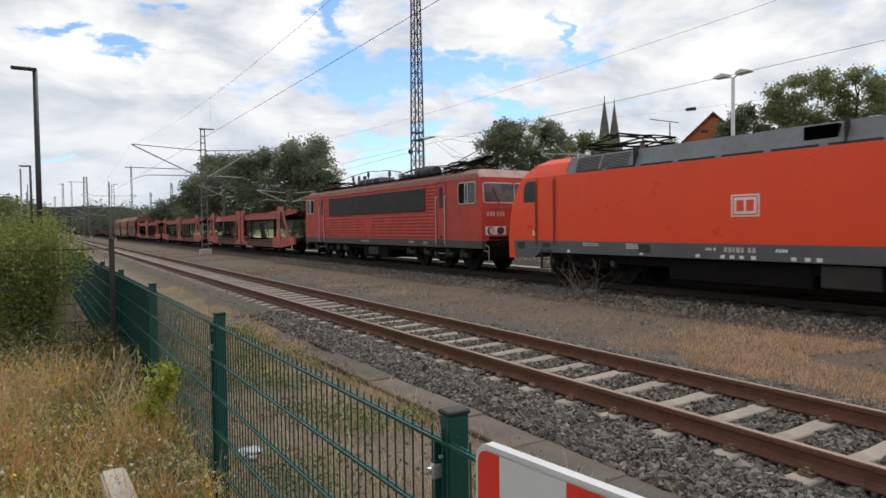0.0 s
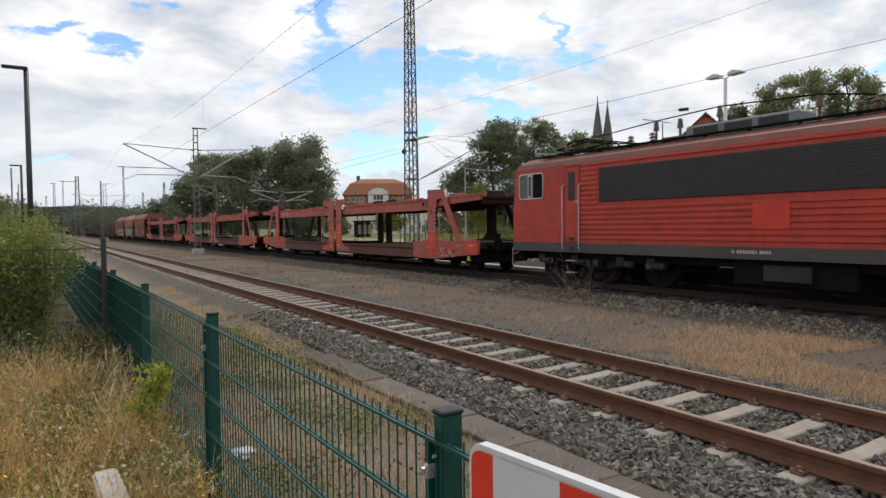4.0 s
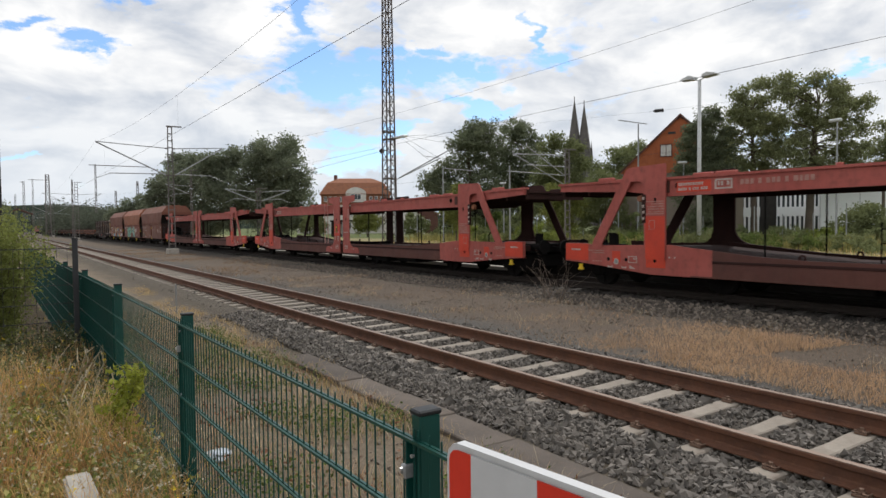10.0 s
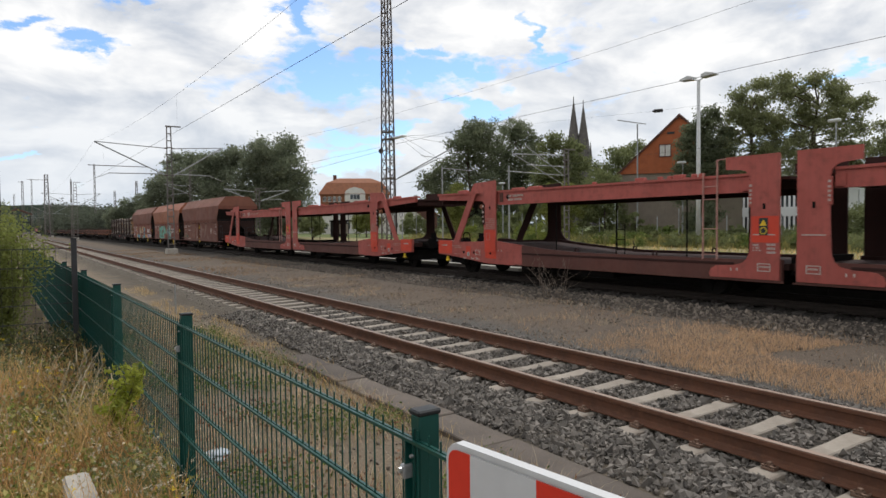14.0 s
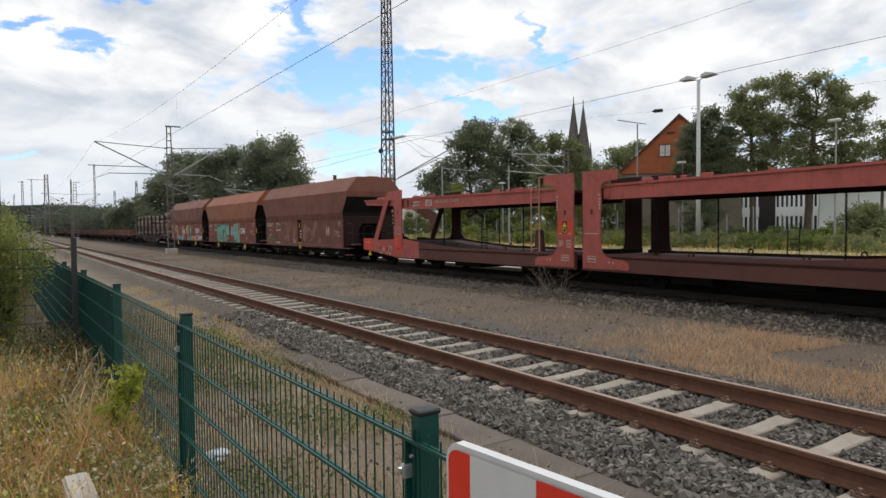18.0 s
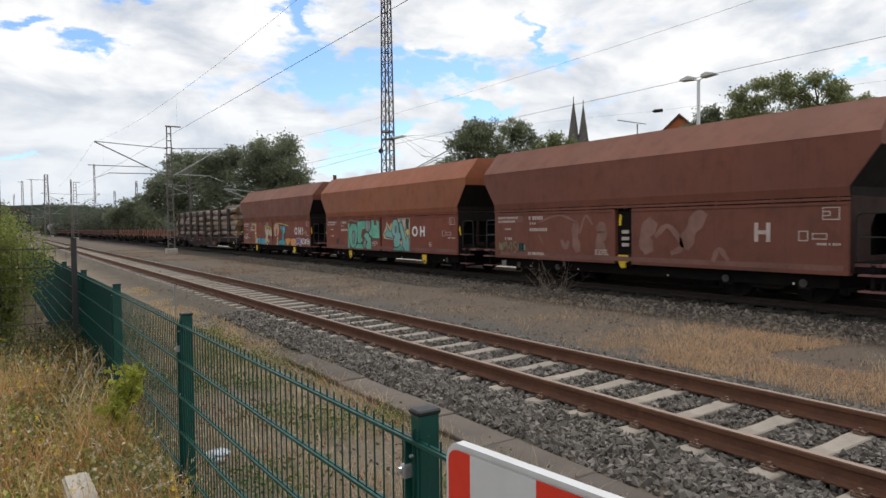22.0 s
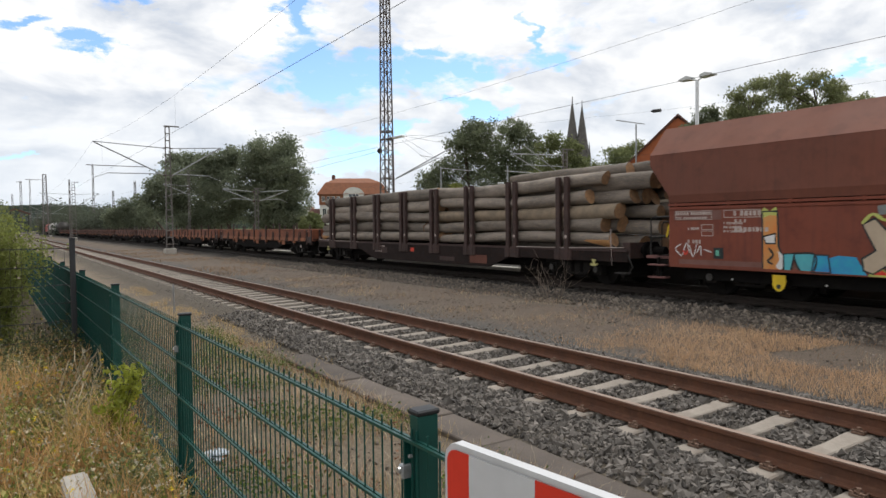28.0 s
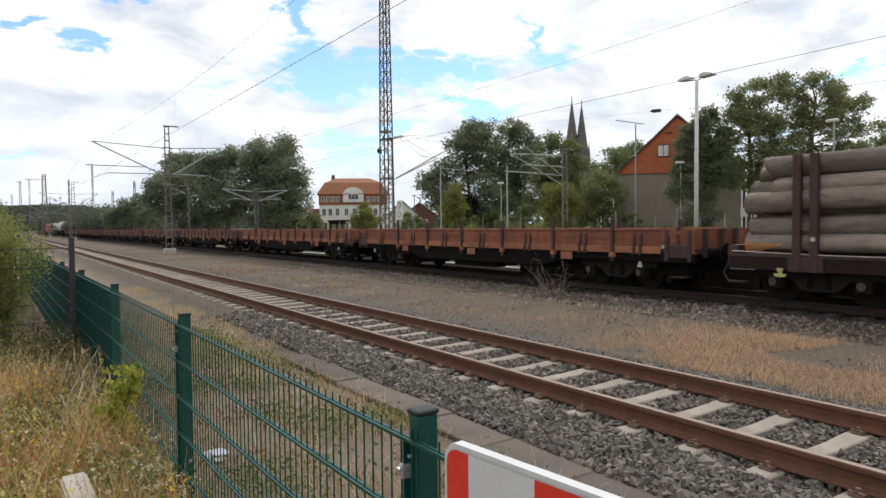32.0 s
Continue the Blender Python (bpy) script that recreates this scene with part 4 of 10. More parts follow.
def skin(outer, inner, place, t0, t1):
    """A flat ring (or, with no inner line, a plate) between two depths, set in space by place(a, b, depth)."""
    bm = bmesh.new()
    n = len(outer)
    lines = [outer] if inner is None else [outer, inner]
    rings = [[[bm.verts.new(place(a, b, t)) for a, b in ln] for t in (t0, t1)] for ln in lines]
    if inner is None:
        for d in (0, 1):
            bm.faces.new(rings[0][d])
        for i in range(n):
            j = (i + 1) % n
            bm.faces.new((rings[0][0][i], rings[0][0][j], rings[0][1][j], rings[0][1][i]))
    else:
        (o0, o1), (i0, i1) = rings
        for i in range(n):
            j = (i + 1) % n
            for q in ((o0[i], o0[j], i0[j], i0[i]), (o1[i], o1[j], i1[j], i1[i]), (o0[i], o0[j], o1[j], o1[i]), (i0[i], i0[j], i1[j], i1[i])):
                bm.faces.new(q)
    bmesh.ops.recalc_face_normals(bm, faces=bm.faces)
    return bm


def build_loco_modern():
    """Modern electric locomotive: smooth red box, grey skirt and grey louvred roof, sloped cabs."""
    th = vehicle("electric_locomotive", "bright red modern electric locomotive with grey skirt and roof", "locomotive", -9.75)
    H = 5.70
    part("body", prism(bmesh.new(), [(-1.49, 1.27), (-1.49, 3.34), (1.49, 3.34), (1.49, 1.27)], "x", -H, H), "red185", th)
    part("skirt", prism(bmesh.new(), [(-1.5, 0.89), (-1.5, 1.27), (1.5, 1.27), (1.5, 0.89)], "x", -H, H), "grey_band", th, "dark grey lower skirt")
    rf = part("roof", prism(bmesh.new(), [(-1.47, 3.34), (-1.22, 3.86), (-0.5, 3.96), (0.5, 3.96), (1.22, 3.86), (1.47, 3.34)], "x", -H, H), "roof_grey", th, "grey roof hood")
    for s in (-1, 1):
        for k, (a, b) in enumerate(((-5.3, -4.35), (-4.25, -3.2))):
            bm = bmesh.new()
            for i in range(9):
                z = 3.42 + i * 0.045
                y = -1.455 + (z - 3.34) * 0.48
                bx(bm, a, b, s * (y - 0.012) - 0.01, s * (y - 0.012) + 0.01, z, z + 0.02)
            part("roof_louvre", bm, "louvre", rf, "dark roof louvre")
        bm = bmesh.new()
        for a in np.arange(-5.2, 5.0, 1.25):
            bx(bm, a, a + 1.05, s * 1.465 - 0.012, s * 1.465 + 0.012, 3.36, 3.40)
        part("gutter_slot", bm, "louvre", rf)
        bm = bmesh.new()
        prism(bm, [(1.75, -1.40), (2.45, -1.40), (2.45, -1.24), (1.75, -1.24)], "z", 3.52, 3.80)
        part("roof_grille", bm, "gear_grey", rf)
        for a in (-2.95, 2.62):
            part("roof_seam", box(a, a + 0.03, s * 1.36 - 0.12, s * 1.36 + 0.06, 3.36, 3.9), "gear_grey", rf)
    for e in (-1, 1):
        # cab: rounded nose, nearly upright at the buffers and raking back over the windscreen
        prof = [(0.66, 8.98), (1.27, 9.02), (1.84, 8.95), (2.45, 8.82), (3.05, 8.50), (3.34, 8.26), (3.52, 8.06), (3.74, 7.74), (3.90, 7.30)]
        wide = [1.0, 1.0, 1.0, 1.0, 1.0, 1.0, 0.95, 0.87, 0.72]

        def nose(y, z, d=0.0):
            xf = float(np.interp(z, [p[0] for p in prof], [p[1] for p in prof]))
            a = min(1.0, abs(y) / 1.49)
            return Vector((e * (xf + 0.04 - 0.46 * a ** 5 + d), y, z))

        def shell(levels, x_in):
            bm = bmesh.new()
            ys = [-1.49, -1.45, -1.36, -1.2, -0.95, -0.6, 0, 0.6, 0.95, 1.2, 1.36, 1.45, 1.49]
            rows = []
            for z, k in levels:
                ring = [Vector((x_in, -1.49 * k, z))] + [Vector((nose(y, z).x, y * k, z)) for y in ys] + [Vector((x_in, 1.49 * k, z))]
                rows.append([bm.verts.new(v) for v in ring])
            for a, b in zip(rows, rows[1:]):
                for i in range(len(a) - 1):
                    bm.faces.new((a[i], a[i + 1], b[i + 1], b[i]))
                bm.faces.new((a[-1], a[0], b[0], b[-1]))
            bm.faces.new(rows[0])
            bm.faces.new(rows[-1])
            bmesh.ops.recalc_face_normals(bm, faces=bm.faces)
            for f in bm.faces:
                f.smooth = len(f.verts) == 4 and abs(f.normal.x) > 0.02
            return bm
        fine = [1.27, 1.5, 1.84, 2.15, 2.45, 2.75, 3.05, 3.2, 3.34, 3.43, 3.52, 3.63, 3.74, 3.82, 3.90]
        cab = part("cab", shell([(z, float(np.interp(z, [p[0] for p in prof], wide))) for z in fine], e * H), "red185", th, "red driver's cab with rounded raked nose")
        part("cab_skirt", prism(bmesh.new(), [(e * H, 0.89), (e * 6.9, 0.89), (e * 7.2, 0.70), (e * 8.2, 0.66), (e * 8.34, 1.268), (e * H, 1.268)], "y", -1.5, 1.5), "grey_band", th, "dark grey cab skirt")
        part("nose_apron", shell([(0.66, 1.0), (0.95, 1.0), (1.268, 1.0)], e * 8.20), "red185", th, "red nose apron")
        part("apron_stripe", skin([(-1.42, 0.66), (1.42, 0.66), (1.42, 0.74), (-1.42, 0.74)], None, nose, 0.0, 0.006), "white", th)
        part("windscreen", skin(rounded(-1.12, 1.12, 2.50, 3.36, 0.12), None, nose, 0.004, 0.012), "glass", cab, "dark raked windscreen")
        for y in (-0.95, 0.95):
            q = nose(y, 1.95)
            part("headlamp", rod(bmesh.new(), q, q + Vector((e * 0.03, 0, 0)), 0.13, n=16), "lens", cab, "round headlamp")
        buffers(th, e * 8.9, e, reach=0.55)
        for s in (-1, 1):
            y = s * 1.49
            put = lambda a, b, d, y=y, s=s: Vector((a, y + s * d, b))
            out = [(e * 7.74, 2.57), (e * 7.72, 3.0), (e * 7.66, 3.1), (e * 7.56, 3.19), (e * 7.2, 3.19), (e * 7.2, 2.57)]
            cx, cz = e * 7.46, 2.88
            part("cab_window", skin([(cx + (a - cx) * 1.12, cz + (b - cz) * 1.1) for a, b in out], None, put, -0.02, 0.003), "louvre", cab, "black rubber window surround")
            part("cab_pane", skin(out, None, put, 0.003, 0.008), "glass", cab, "small dark cab side window")
            bm = bmesh.new()
            for a in (6.2, 7.09):
                bx(bm, e * a - 0.012, e * a + 0.012, y - 0.004, y + 0.006 * s, 1.28, 3.34)
            part("door_gap", bm, "louvre", cab)
            bm = bmesh.new()
            for a in (6.2, 7.09):
                rod(bm, (e * a, y + 0.05 * s, 1.12), (e * a, y + 0.05 * s, 3.2), 0.022, n=6)
            part("handrail", bm, "pink155", cab, "tall cab door handrails")
            bm = bmesh.new()
            for z in (0.95, 0.66, 0.38):
                bx(bm, e * 6.6 - 0.22, e * 6.6 + 0.22, y - 0.05, y + 0.1 * s, z, z + 0.03)
            for a in (6.36, 6.84):
                bx(bm, e * a - 0.02, e * a + 0.02, y - 0.03, y + 0.03, 0.36, 0.95)
            part("steps", bm, "gear_grey", th)
            part("step_hole", box(e * 6.6 - 0.2, e * 6.6 + 0.2, y - 0.004, y + 0.012 * s, 1.05, 1.2), "louvre", th)
    # logo as plain shapes, and unreadable stencils
    for s in (-1, 1):
        y = s * 1.494
        lg = part("emblem", box(0.08, 0.80, y - 0.004, y + 0.004, 1.91, 2.43, bev=0.003), "white", th, "white square emblem with red frame and bars")
        bm = bmesh.new()
        for a, b, c, d in ((0.12, 0.76, 1.945, 1.975), (0.12, 0.76, 2.365, 2.395), (0.12, 0.15, 1.975, 2.365), (0.73, 0.76, 1.975, 2.365), (0.22, 0.41, 2.04, 2.30), (0.47, 0.66, 2.04, 2.30)):
            part("emblem_bar", box(a, b, y - 0.008, y + 0.008, c, d), "red185", lg)
    text_part(th, "2", -7.29, 1.45, 0.14, "white", -1.497, "cab_number")
    bars(th, -0.1, 1.19, 1.05, 0.12, 1, "creme", -1.506, 3)
    bars(th, -0.6, 1.17, 0.4, 0.07, 1, "white", -1.506, 4)
    bars(th, 1.2, 1.17, 0.35, 0.07, 1, "white", -1.506, 5)
    bars(th, -4.9, 1.22, 0.7, 0.03, 2, "white", -1.506, 6)
    bars(th, -3.2, 1.22, 0.5, 0.03, 3, "white", -1.506, 7)
    for a in (-5.6, -2.7, -0.9, -0.2, 0.05, 0.3, 0.6, 1.55, 1.85, 2.1, 4.2):
        part("stencil_mark", box(a, a + 0.12, -1.506, -1.498, 0.92, 1.0), "white", th)
    for a in (-8.12, -2.75, 3.9):
        part("socket", box(a, a + 0.42, -1.508, -1.49, 0.98, 1.22, bev=0.01), "louvre", th, "recessed black socket")
    bm = bmesh.new()
    bx(bm, -5.6, 5.6, -1.25, 1.25, 0.62, 0.9)
    bx(bm, -1.9, 1.9, -1.3, 1.3, 0.28, 0.88, 0.04)
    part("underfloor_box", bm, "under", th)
    part("battery_box", box(2.1, 3.3, -1.36, -1.0, 0.35, 0.86, bev=0.03), "gear_grey", th)
    for x in (-5.2, 5.2):
        bogie(th, x, 2.6, 0.625)
    pantograph(th, -4.4, 3.98)
    pantograph(th, 4.4, 3.98)


def pantograph(parent, x, z):
    """Folded scissor pantograph: base frame, crossed arms lying flat, two contact strips."""
    bm = bmesh.new()
    for y in (-0.6, 0.6):
        path_rod(bm, [(x - 1.15, y, z + 0.16), (x + 1.15, y, z + 0.16)], 0.035)
    for a in (-1.1, 0, 1.1):
        path_rod(bm, [(x + a, -0.6, z + 0.16), (x + a, 0.6, z + 0.16)], 0.03)
    pg = part("pantograph", bm, "under", parent, "folded black pantograph")
    bm = bmesh.new()
    for y in (-0.55, 0.55):
        path_rod(bm, [(x - 0.2, y, z + 0.2), (x + 1.3, y * 0.9, z + 0.32), (x - 0.1, y * 0.8, z + 0.46)], 0.022)
        path_rod(bm, [(x + 0.2, y, z + 0.2), (x - 1.3, y * 0.9, z + 0.32), (x + 0.1, y * 0.8, z + 0.46)], 0.022)
    path_rod(bm, [(x + 1.3, -0.5, z + 0.32), (x + 1.3, 0.5, z + 0.32)], 0.02)
    path_rod(bm, [(x - 1.3, -0.5, z + 0.32), (x - 1.3, 0.5, z + 0.32)], 0.02)
    part("arm_frame", bm, "under", pg)
    for d in (-0.22, 0.18):
        bm = bmesh.new()
        path_rod(bm, [(x + d, -0.98, z + 0.36), (x + d, -0.7, z + 0.5), (x + d, 0.7, z + 0.5), (x + d, 0.98, z + 0.36)], 0.028)
        part("contact_strip", bm, "under", pg)
    for a in (-1.0, 1.0):
        for y in (-0.6, 0.6):
            part("insulator", rod(bmesh.new(), (x + a, y, z - 0.06), (x + a, y, z + 0.14), 0.07, n=8), "porcelain", pg)


def build_loco_old():
    """Six-axle electric locomotive: ribbed faded red sides with a long black grille."""
    c = -29.6
    th = vehicle("electric_locomotive", "faded red six-axle electric locomotive with a long black side grille", "locomotive", c)
    H = 9.60
    part("body", prism(bmesh.new(), [(-1.49, 1.21), (-1.49, 3.60), (1.49, 3.60), (1.49, 1.21)], "x", -H + 1.5, H - 1.5), "red155", th)
    part("skirt", box(-H, H, -1.495, 1.495, 0.92, 1.21), "grey155", th, "dirty grey lower skirt")
    for s in (-1, 1):
        part("roof_edge", prism(bmesh.new(), [(s * 1.495, 3.60), (s * 1.44, 3.76), (s * 1.18, 3.90), (s * 1.18, 3.86), (s * 1.40, 3.72), (s * 1.45, 3.60)], "x", -H + 0.5, H - 0.5), "pink155", th, "bleached pale red roof edge")
    for e in (-1, 1):
        x0 = e * (H - 1.5)

        def front(y, z, d=0.0):
            """The flat front leans back above the lamps and turns in a little at its corners."""
            bow = 0.10 * (1 - (abs(y) / 1.49) ** 4)
            return Vector((e * (H - 0.02 + bow - 0.09 * max(0.0, z - 2.2) + d), y, z))
        bm = bmesh.new()
        ys = [-1.49, -1.44, -1.3, -0.7, 0, 0.7, 1.3, 1.44, 1.49]
        rows = []
        for z, k in ((1.21, 1), (2.2, 1), (3.60, 1), (3.76, 0.965), (3.92, 0.80)):
            ring = [Vector((x0, -1.49 * k, z))]
            for y in ys:
                q = front(y, z)
                if z > 3.6:
                    q.x -= e * (z - 3.6) * 1.1
                ring.append(Vector((q.x, y * k, z)))
            ring.append(Vector((x0, 1.49 * k, z)))
            rows.append([bm.verts.new(v) for v in ring])
        for a, b in zip(rows, rows[1:]):
            for i in range(len(a) - 1):
                bm.faces.new((a[i], a[i + 1], b[i + 1], b[i]))
        bm.faces.new(rows[0])
        bm.faces.new(rows[-1])
        bmesh.ops.recalc_face_normals(bm, faces=bm.faces)
        cab = part("cab", bm, "red155", th, "red cab with flat front")
        rows = []
        bm = bmesh.new()
        for z, k in ((3.605, 1.003), (3.765, 0.97), (3.935, 0.80)):
            ring = [Vector((x0, -1.49 * k, z))]
            for y in ys:
                q = front(y, z, 0.006)
                q.x -= e * max(0, z - 3.6) * 1.1
                ring.append(Vector((q.x, y * k, z)))
            ring.append(Vector((x0, 1.49 * k, z)))
            rows.append([bm.verts.new(v) for v in ring])
        for a, b in zip(rows, rows[1:]):
            for i in range(len(a) - 1):
                bm.faces.new((a[i], a[i + 1], b[i + 1], b[i]))
        bm.faces.new(rows[0])
        bm.faces.new(rows[-1])
        bmesh.ops.recalc_face_normals(bm, faces=bm.faces)
        part("cab_roof", bm, "pink155", cab, "bleached cab roof")
        # twin windscreens side by side in one rounded bright frame
        for y0, y1 in ((-1.40, -0.002), (0.002, 1.37)):
            put = lambda a, b, d: front(a, b, d)
            o, i = rounded(y0, y1, 2.62, 3.40, 0.12), rounded(y0 + (0.034 if y0 < 0 else 0.012), y1 - (0.012 if y0 < 0 else 0.034), 2.654, 3.366, 0.09)
            pane = skin(i, None, lambda a, b, d: Vector((d, a, b)), 0.006, 0.016)
            for c in (-1.3, -1.0, -0.7, -0.35, 0.35, 0.7, 1.0, 1.3):
                bmesh.ops.bisect_plane(pane, geom=pane.verts[:] + pane.edges[:] + pane.faces[:], plane_co=(0, c, 0), plane_no=(0, 1, 0))
            for v in pane.verts:
                v.co = front(v.co.y, v.co.z, v.co.x)
            bmesh.ops.recalc_face_normals(pane, faces=pane.faces)
            ws = part("windscreen", pane, "screen", cab, "large dark windscreen")
            wm = (y0 + y1) / 2
            part("wiper", path_rod(bmesh.new(), [front(wm, 2.60, 0.03), front(wm - 0.12, 2.8, 0.04), front(wm - 0.30, 3.22, 0.035)], 0.012), "louvre", ws)
            part("screen_frame", skin(o, i, put, 0.0, 0.035), "alu", ws, "bright rounded metal frame")
        for s in (-1, 1):
            put = lambda a, b, d: front(a, b, d)
            y0, y1 = sorted((s * 0.46, s * 1.34))
            lp = part("lamp_panel", skin(rounded(y0, y1, 1.42, 1.75, 0.03), None, put, 0.0, 0.02), "white", cab, "white lamp panel with two round lamps")
            for k, m in ((-0.23, "lens"), (0.2, "louvre")):
                yy = (y0 + y1) / 2 + k
                q = front(yy, 1.585)
                part("lamp_ring", rod(bmesh.new(), q, q + Vector((e * 0.05, 0, 0)), 0.15, 0.14, n=20), "louvre", lp)
                part("headlamp", rod(bmesh.new(), q, q + Vector((e * 0.056, 0, 0)), 0.115, n=20), m, lp)
        bm = bmesh.new()
        path_rod(bm, [front(-1.2, 2.42, 0), front(-1.2, 2.42, 0.1), front(-0.2, 2.42, 0.1)], 0.014)
        path_rod(bm, [front(1.2, 2.42, 0), front(1.2, 2.42, 0.1), front(0.2, 2.42, 0.1)], 0.014)
        part("front_rail", bm, "pink155", cab)
        bm = bmesh.new()
        for k in range(6):
            y = -1.28 + k * 0.125 + (0.05 if k > 2 else 0)
            q = front(y, 2.2)
            bx(bm, *sorted((q.x, q.x + e * 0.012)), y, y + 0.08, 2.13, 2.30)
        part("number_bars", bm, "creme", cab)
        q = front(-0.05, 2.36)
        part("horn", rod(bmesh.new(), q, q + Vector((e * 0.14, 0, 0)), 0.06, 0.10, n=12), "louvre", cab)
        q = front(0, 1.95)
        part("socket_box", box(*sorted((q.x, q.x + e * 0.06)), -0.12, 0.12, 1.85, 2.12, bev=0.01), "gear_grey", cab)
        q = front(0, 1.3)
        part("front_step", box(*sorted((q.x - e * 0.05, q.x + e * 0.1)), -1.2, 1.2, 1.28, 1.36, bev=0.01), "under", cab)
        part("apron", box(*sorted((e * (H - 0.3), e * (H + 0.02))), -1.3, 1.3, 0.62, 1.2, bev=0.02), "under", th, "black buffer beam")
        for y in (-1.34, 1.34):
            bm = bmesh.new()
            path_rod(bm, [(e * (H - 0.1), y, 1.10), (e * (H + 0.22), y, 0.98), (e * (H + 0.22), y, 0.42), (e * (H + 0.1), y, 0.34)], 0.018)
            path_rod(bm, [(e * (H - 0.1), y, 0.86), (e * (H + 0.22), y, 0.78)], 0.014)
            part("shunter_handle", bm, "alu", th, "bright bent grab rail")
        buffers(th, e * (H - 0.02), e, reach=0.58)
        for s in (-1, 1):
            y = s * 1.492
            put = lambda a, b, d: Vector((a, y + s * d, b))
            xa, xb = sorted((e * (H - 1.60), e * (H - 0.36)))
            i = rounded(xa + 0.032, xb - 0.032, 2.652, 3.428, 0.11)
            w = part("cab_side_window", skin(rounded(xa, xb, 2.62, 3.46, 0.14), i, put, 0.0, 0.03), "alu", cab, "rounded bright window frame")
            xs = (xa + xb) / 2 - e * 0.1
            lo, hi = sorted((xs, xb - 0.032 if e > 0 else xa + 0.032))
            part("pane", skin(rounded(lo, hi, 2.652, 3.428, 0.05), None, put, 0.0, 0.008), "window_grey", w, "grey sliding pane")
            lo, hi = sorted((xs, xa + 0.032 if e > 0 else xb - 0.032))
            # no glass here: a near-black plate stands for the shade inside
            part("pane", skin(rounded(lo, hi, 2.652, 3.428, 0.05), None, put, 0.0, 0.006), "under", w, "half-open window, dark inside")
            xm = (xa + xb) / 2
            part("sliding_sash", skin(rounded(xm - 0.16, xm + 0.06, 2.67, 3.41, 0.04), rounded(xm - 0.13, xm + 0.03, 2.71, 3.37, 0.03), put, 0.004, 0.024), "alu", w)
            xd0, xd1 = sorted((e * (H - 3.20), e * (H - 2.58)))
            part("door_gap", skin(rounded(xd0 - 0.03, xd1 + 0.03, 1.22, 3.55, 0.05), None, put, 0.0, 0.004), "door_shadow", th)
            d = part("cab_door", skin(rounded(xd0, xd1, 1.25, 3.52, 0.04), None, put, 0.004, 0.012), "red155", th, "narrow red cab door")
            xn = (xd0 + xd1) / 2
            i = rounded(xn - 0.15, xn + 0.15, 2.50, 3.38, 0.07)
            part("door_window", skin(i, None, put, 0.012, 0.02), "louvre", d, "narrow dark door window")
            part("door_handle", rod(bmesh.new(), (xn + 0.2, y + 0.05 * s, 2.48), (xn + 0.36, y + 0.05 * s, 2.44), 0.014, n=6), "alu", d)
            for a in (xd0 - 0.05, xd1 + 0.05):
                bm = bmesh.new()
                path_rod(bm, [(a, y, 1.0), (a, y + 0.07 * s, 1.05), (a, y + 0.07 * s, 2.95), (a, y, 3.0)], 0.019)
                part("handrail", bm, "alu", d, "tall door handrail")
            for z in (1.28, 0.98):
                part("foot_hole", skin(rounded(xn - 0.13, xn + 0.13, z, z + 0.11, 0.05), None, put, 0.006, 0.016), "louvre", d)
            for z in (0.66, 0.30):
                part("step", box(xn - 0.2, xn + 0.2, y - 0.08, y + 0.05, z, z + 0.025), "alu", th)
    for s in (-1, 1):
        y = s * 1.492
        x0, x1 = -6.30, 6.30
        z = 1.32
        while z < 3.56:
            lo = [(x0, x1)] if (z < 2.30 or z > 3.38) else [(x0, -5.62), (5.47, x1)]
            for a, b in lo:
                part("side_rib", prism(bmesh.new(), [(y, z), (y + 0.026 * s, z + 0.02), (y + 0.026 * s, z + 0.07), (y, z + 0.09)], "x", a, b), "red155", th, "pressed horizontal rib")
            z += 0.145
        gr = part("side_grille", box(-5.55, 5.40, y - 0.01, y + 0.045 * s, 2.42, 3.40, bev=0.01), "louvre", th, "long black ventilation grille")
        z = 2.47
        while z < 3.36:
            part("grille_slat", box(-5.5, 5.35, *sorted((y + 0.04 * s, y + 0.056 * s)), z, z + 0.03), "louvre", gr)
            z += 0.07
        put = lambda a, b, d: Vector((a, y + s * d, b))
        part("faded_emblem", skin(rounded(-0.78, 0.1, 1.62, 2.22, 0.06), None, put, 0.0, 0.031), "emblem155", th, "less faded patch where an emblem was")
    bars(th, -1.3, 1.13, 1.2, 0.08, 1, "creme", -1.503, 11)
    bars(th, 3.9, 1.14, 0.6, 0.03, 2, "creme", -1.503, 12)
    bars(th, 5.2, 1.14, 0.4, 0.03, 3, "creme", -1.503, 13)
    part("roof_deck", box(-H + 0.9, H - 0.9, -1.18, 1.18, 3.84, 3.92), "gear_grey", th, "sooty roof deck")
    for y in (-1.14, 1.14):
        bm = bmesh.new()
        bx(bm, -H + 1.1, H - 1.7, y - 0.10, y + 0.10, 3.96, 4.0)
        for x in np.arange(-H + 1.3, H - 1.8, 1.2):
            bx(bm, x - 0.02, x + 0.02, y - 0.05, y + 0.05, 3.86, 3.97)
        part("roof_walkway", bm, "under", th, "dark roof walkway plank")
    for x0, x1, y0, y1, h, mt in ((-6.9, -4.9, -0.5, 0.1, 4.12, "gear_grey"), (-4.2, -3.4, -0.5, 0.6, 4.16, "gear_grey"), (1.5, 2.3, -0.6, 0.2, 4.26, "gear_grey"), (-3.1, -0.1, -0.85, -0.1, 4.30, "roof_grey")):
        rb = part("roof_box", box(x0, x1, y0, y1, 3.92, h, bev=0.04), mt, th, "grey roof equipment box")
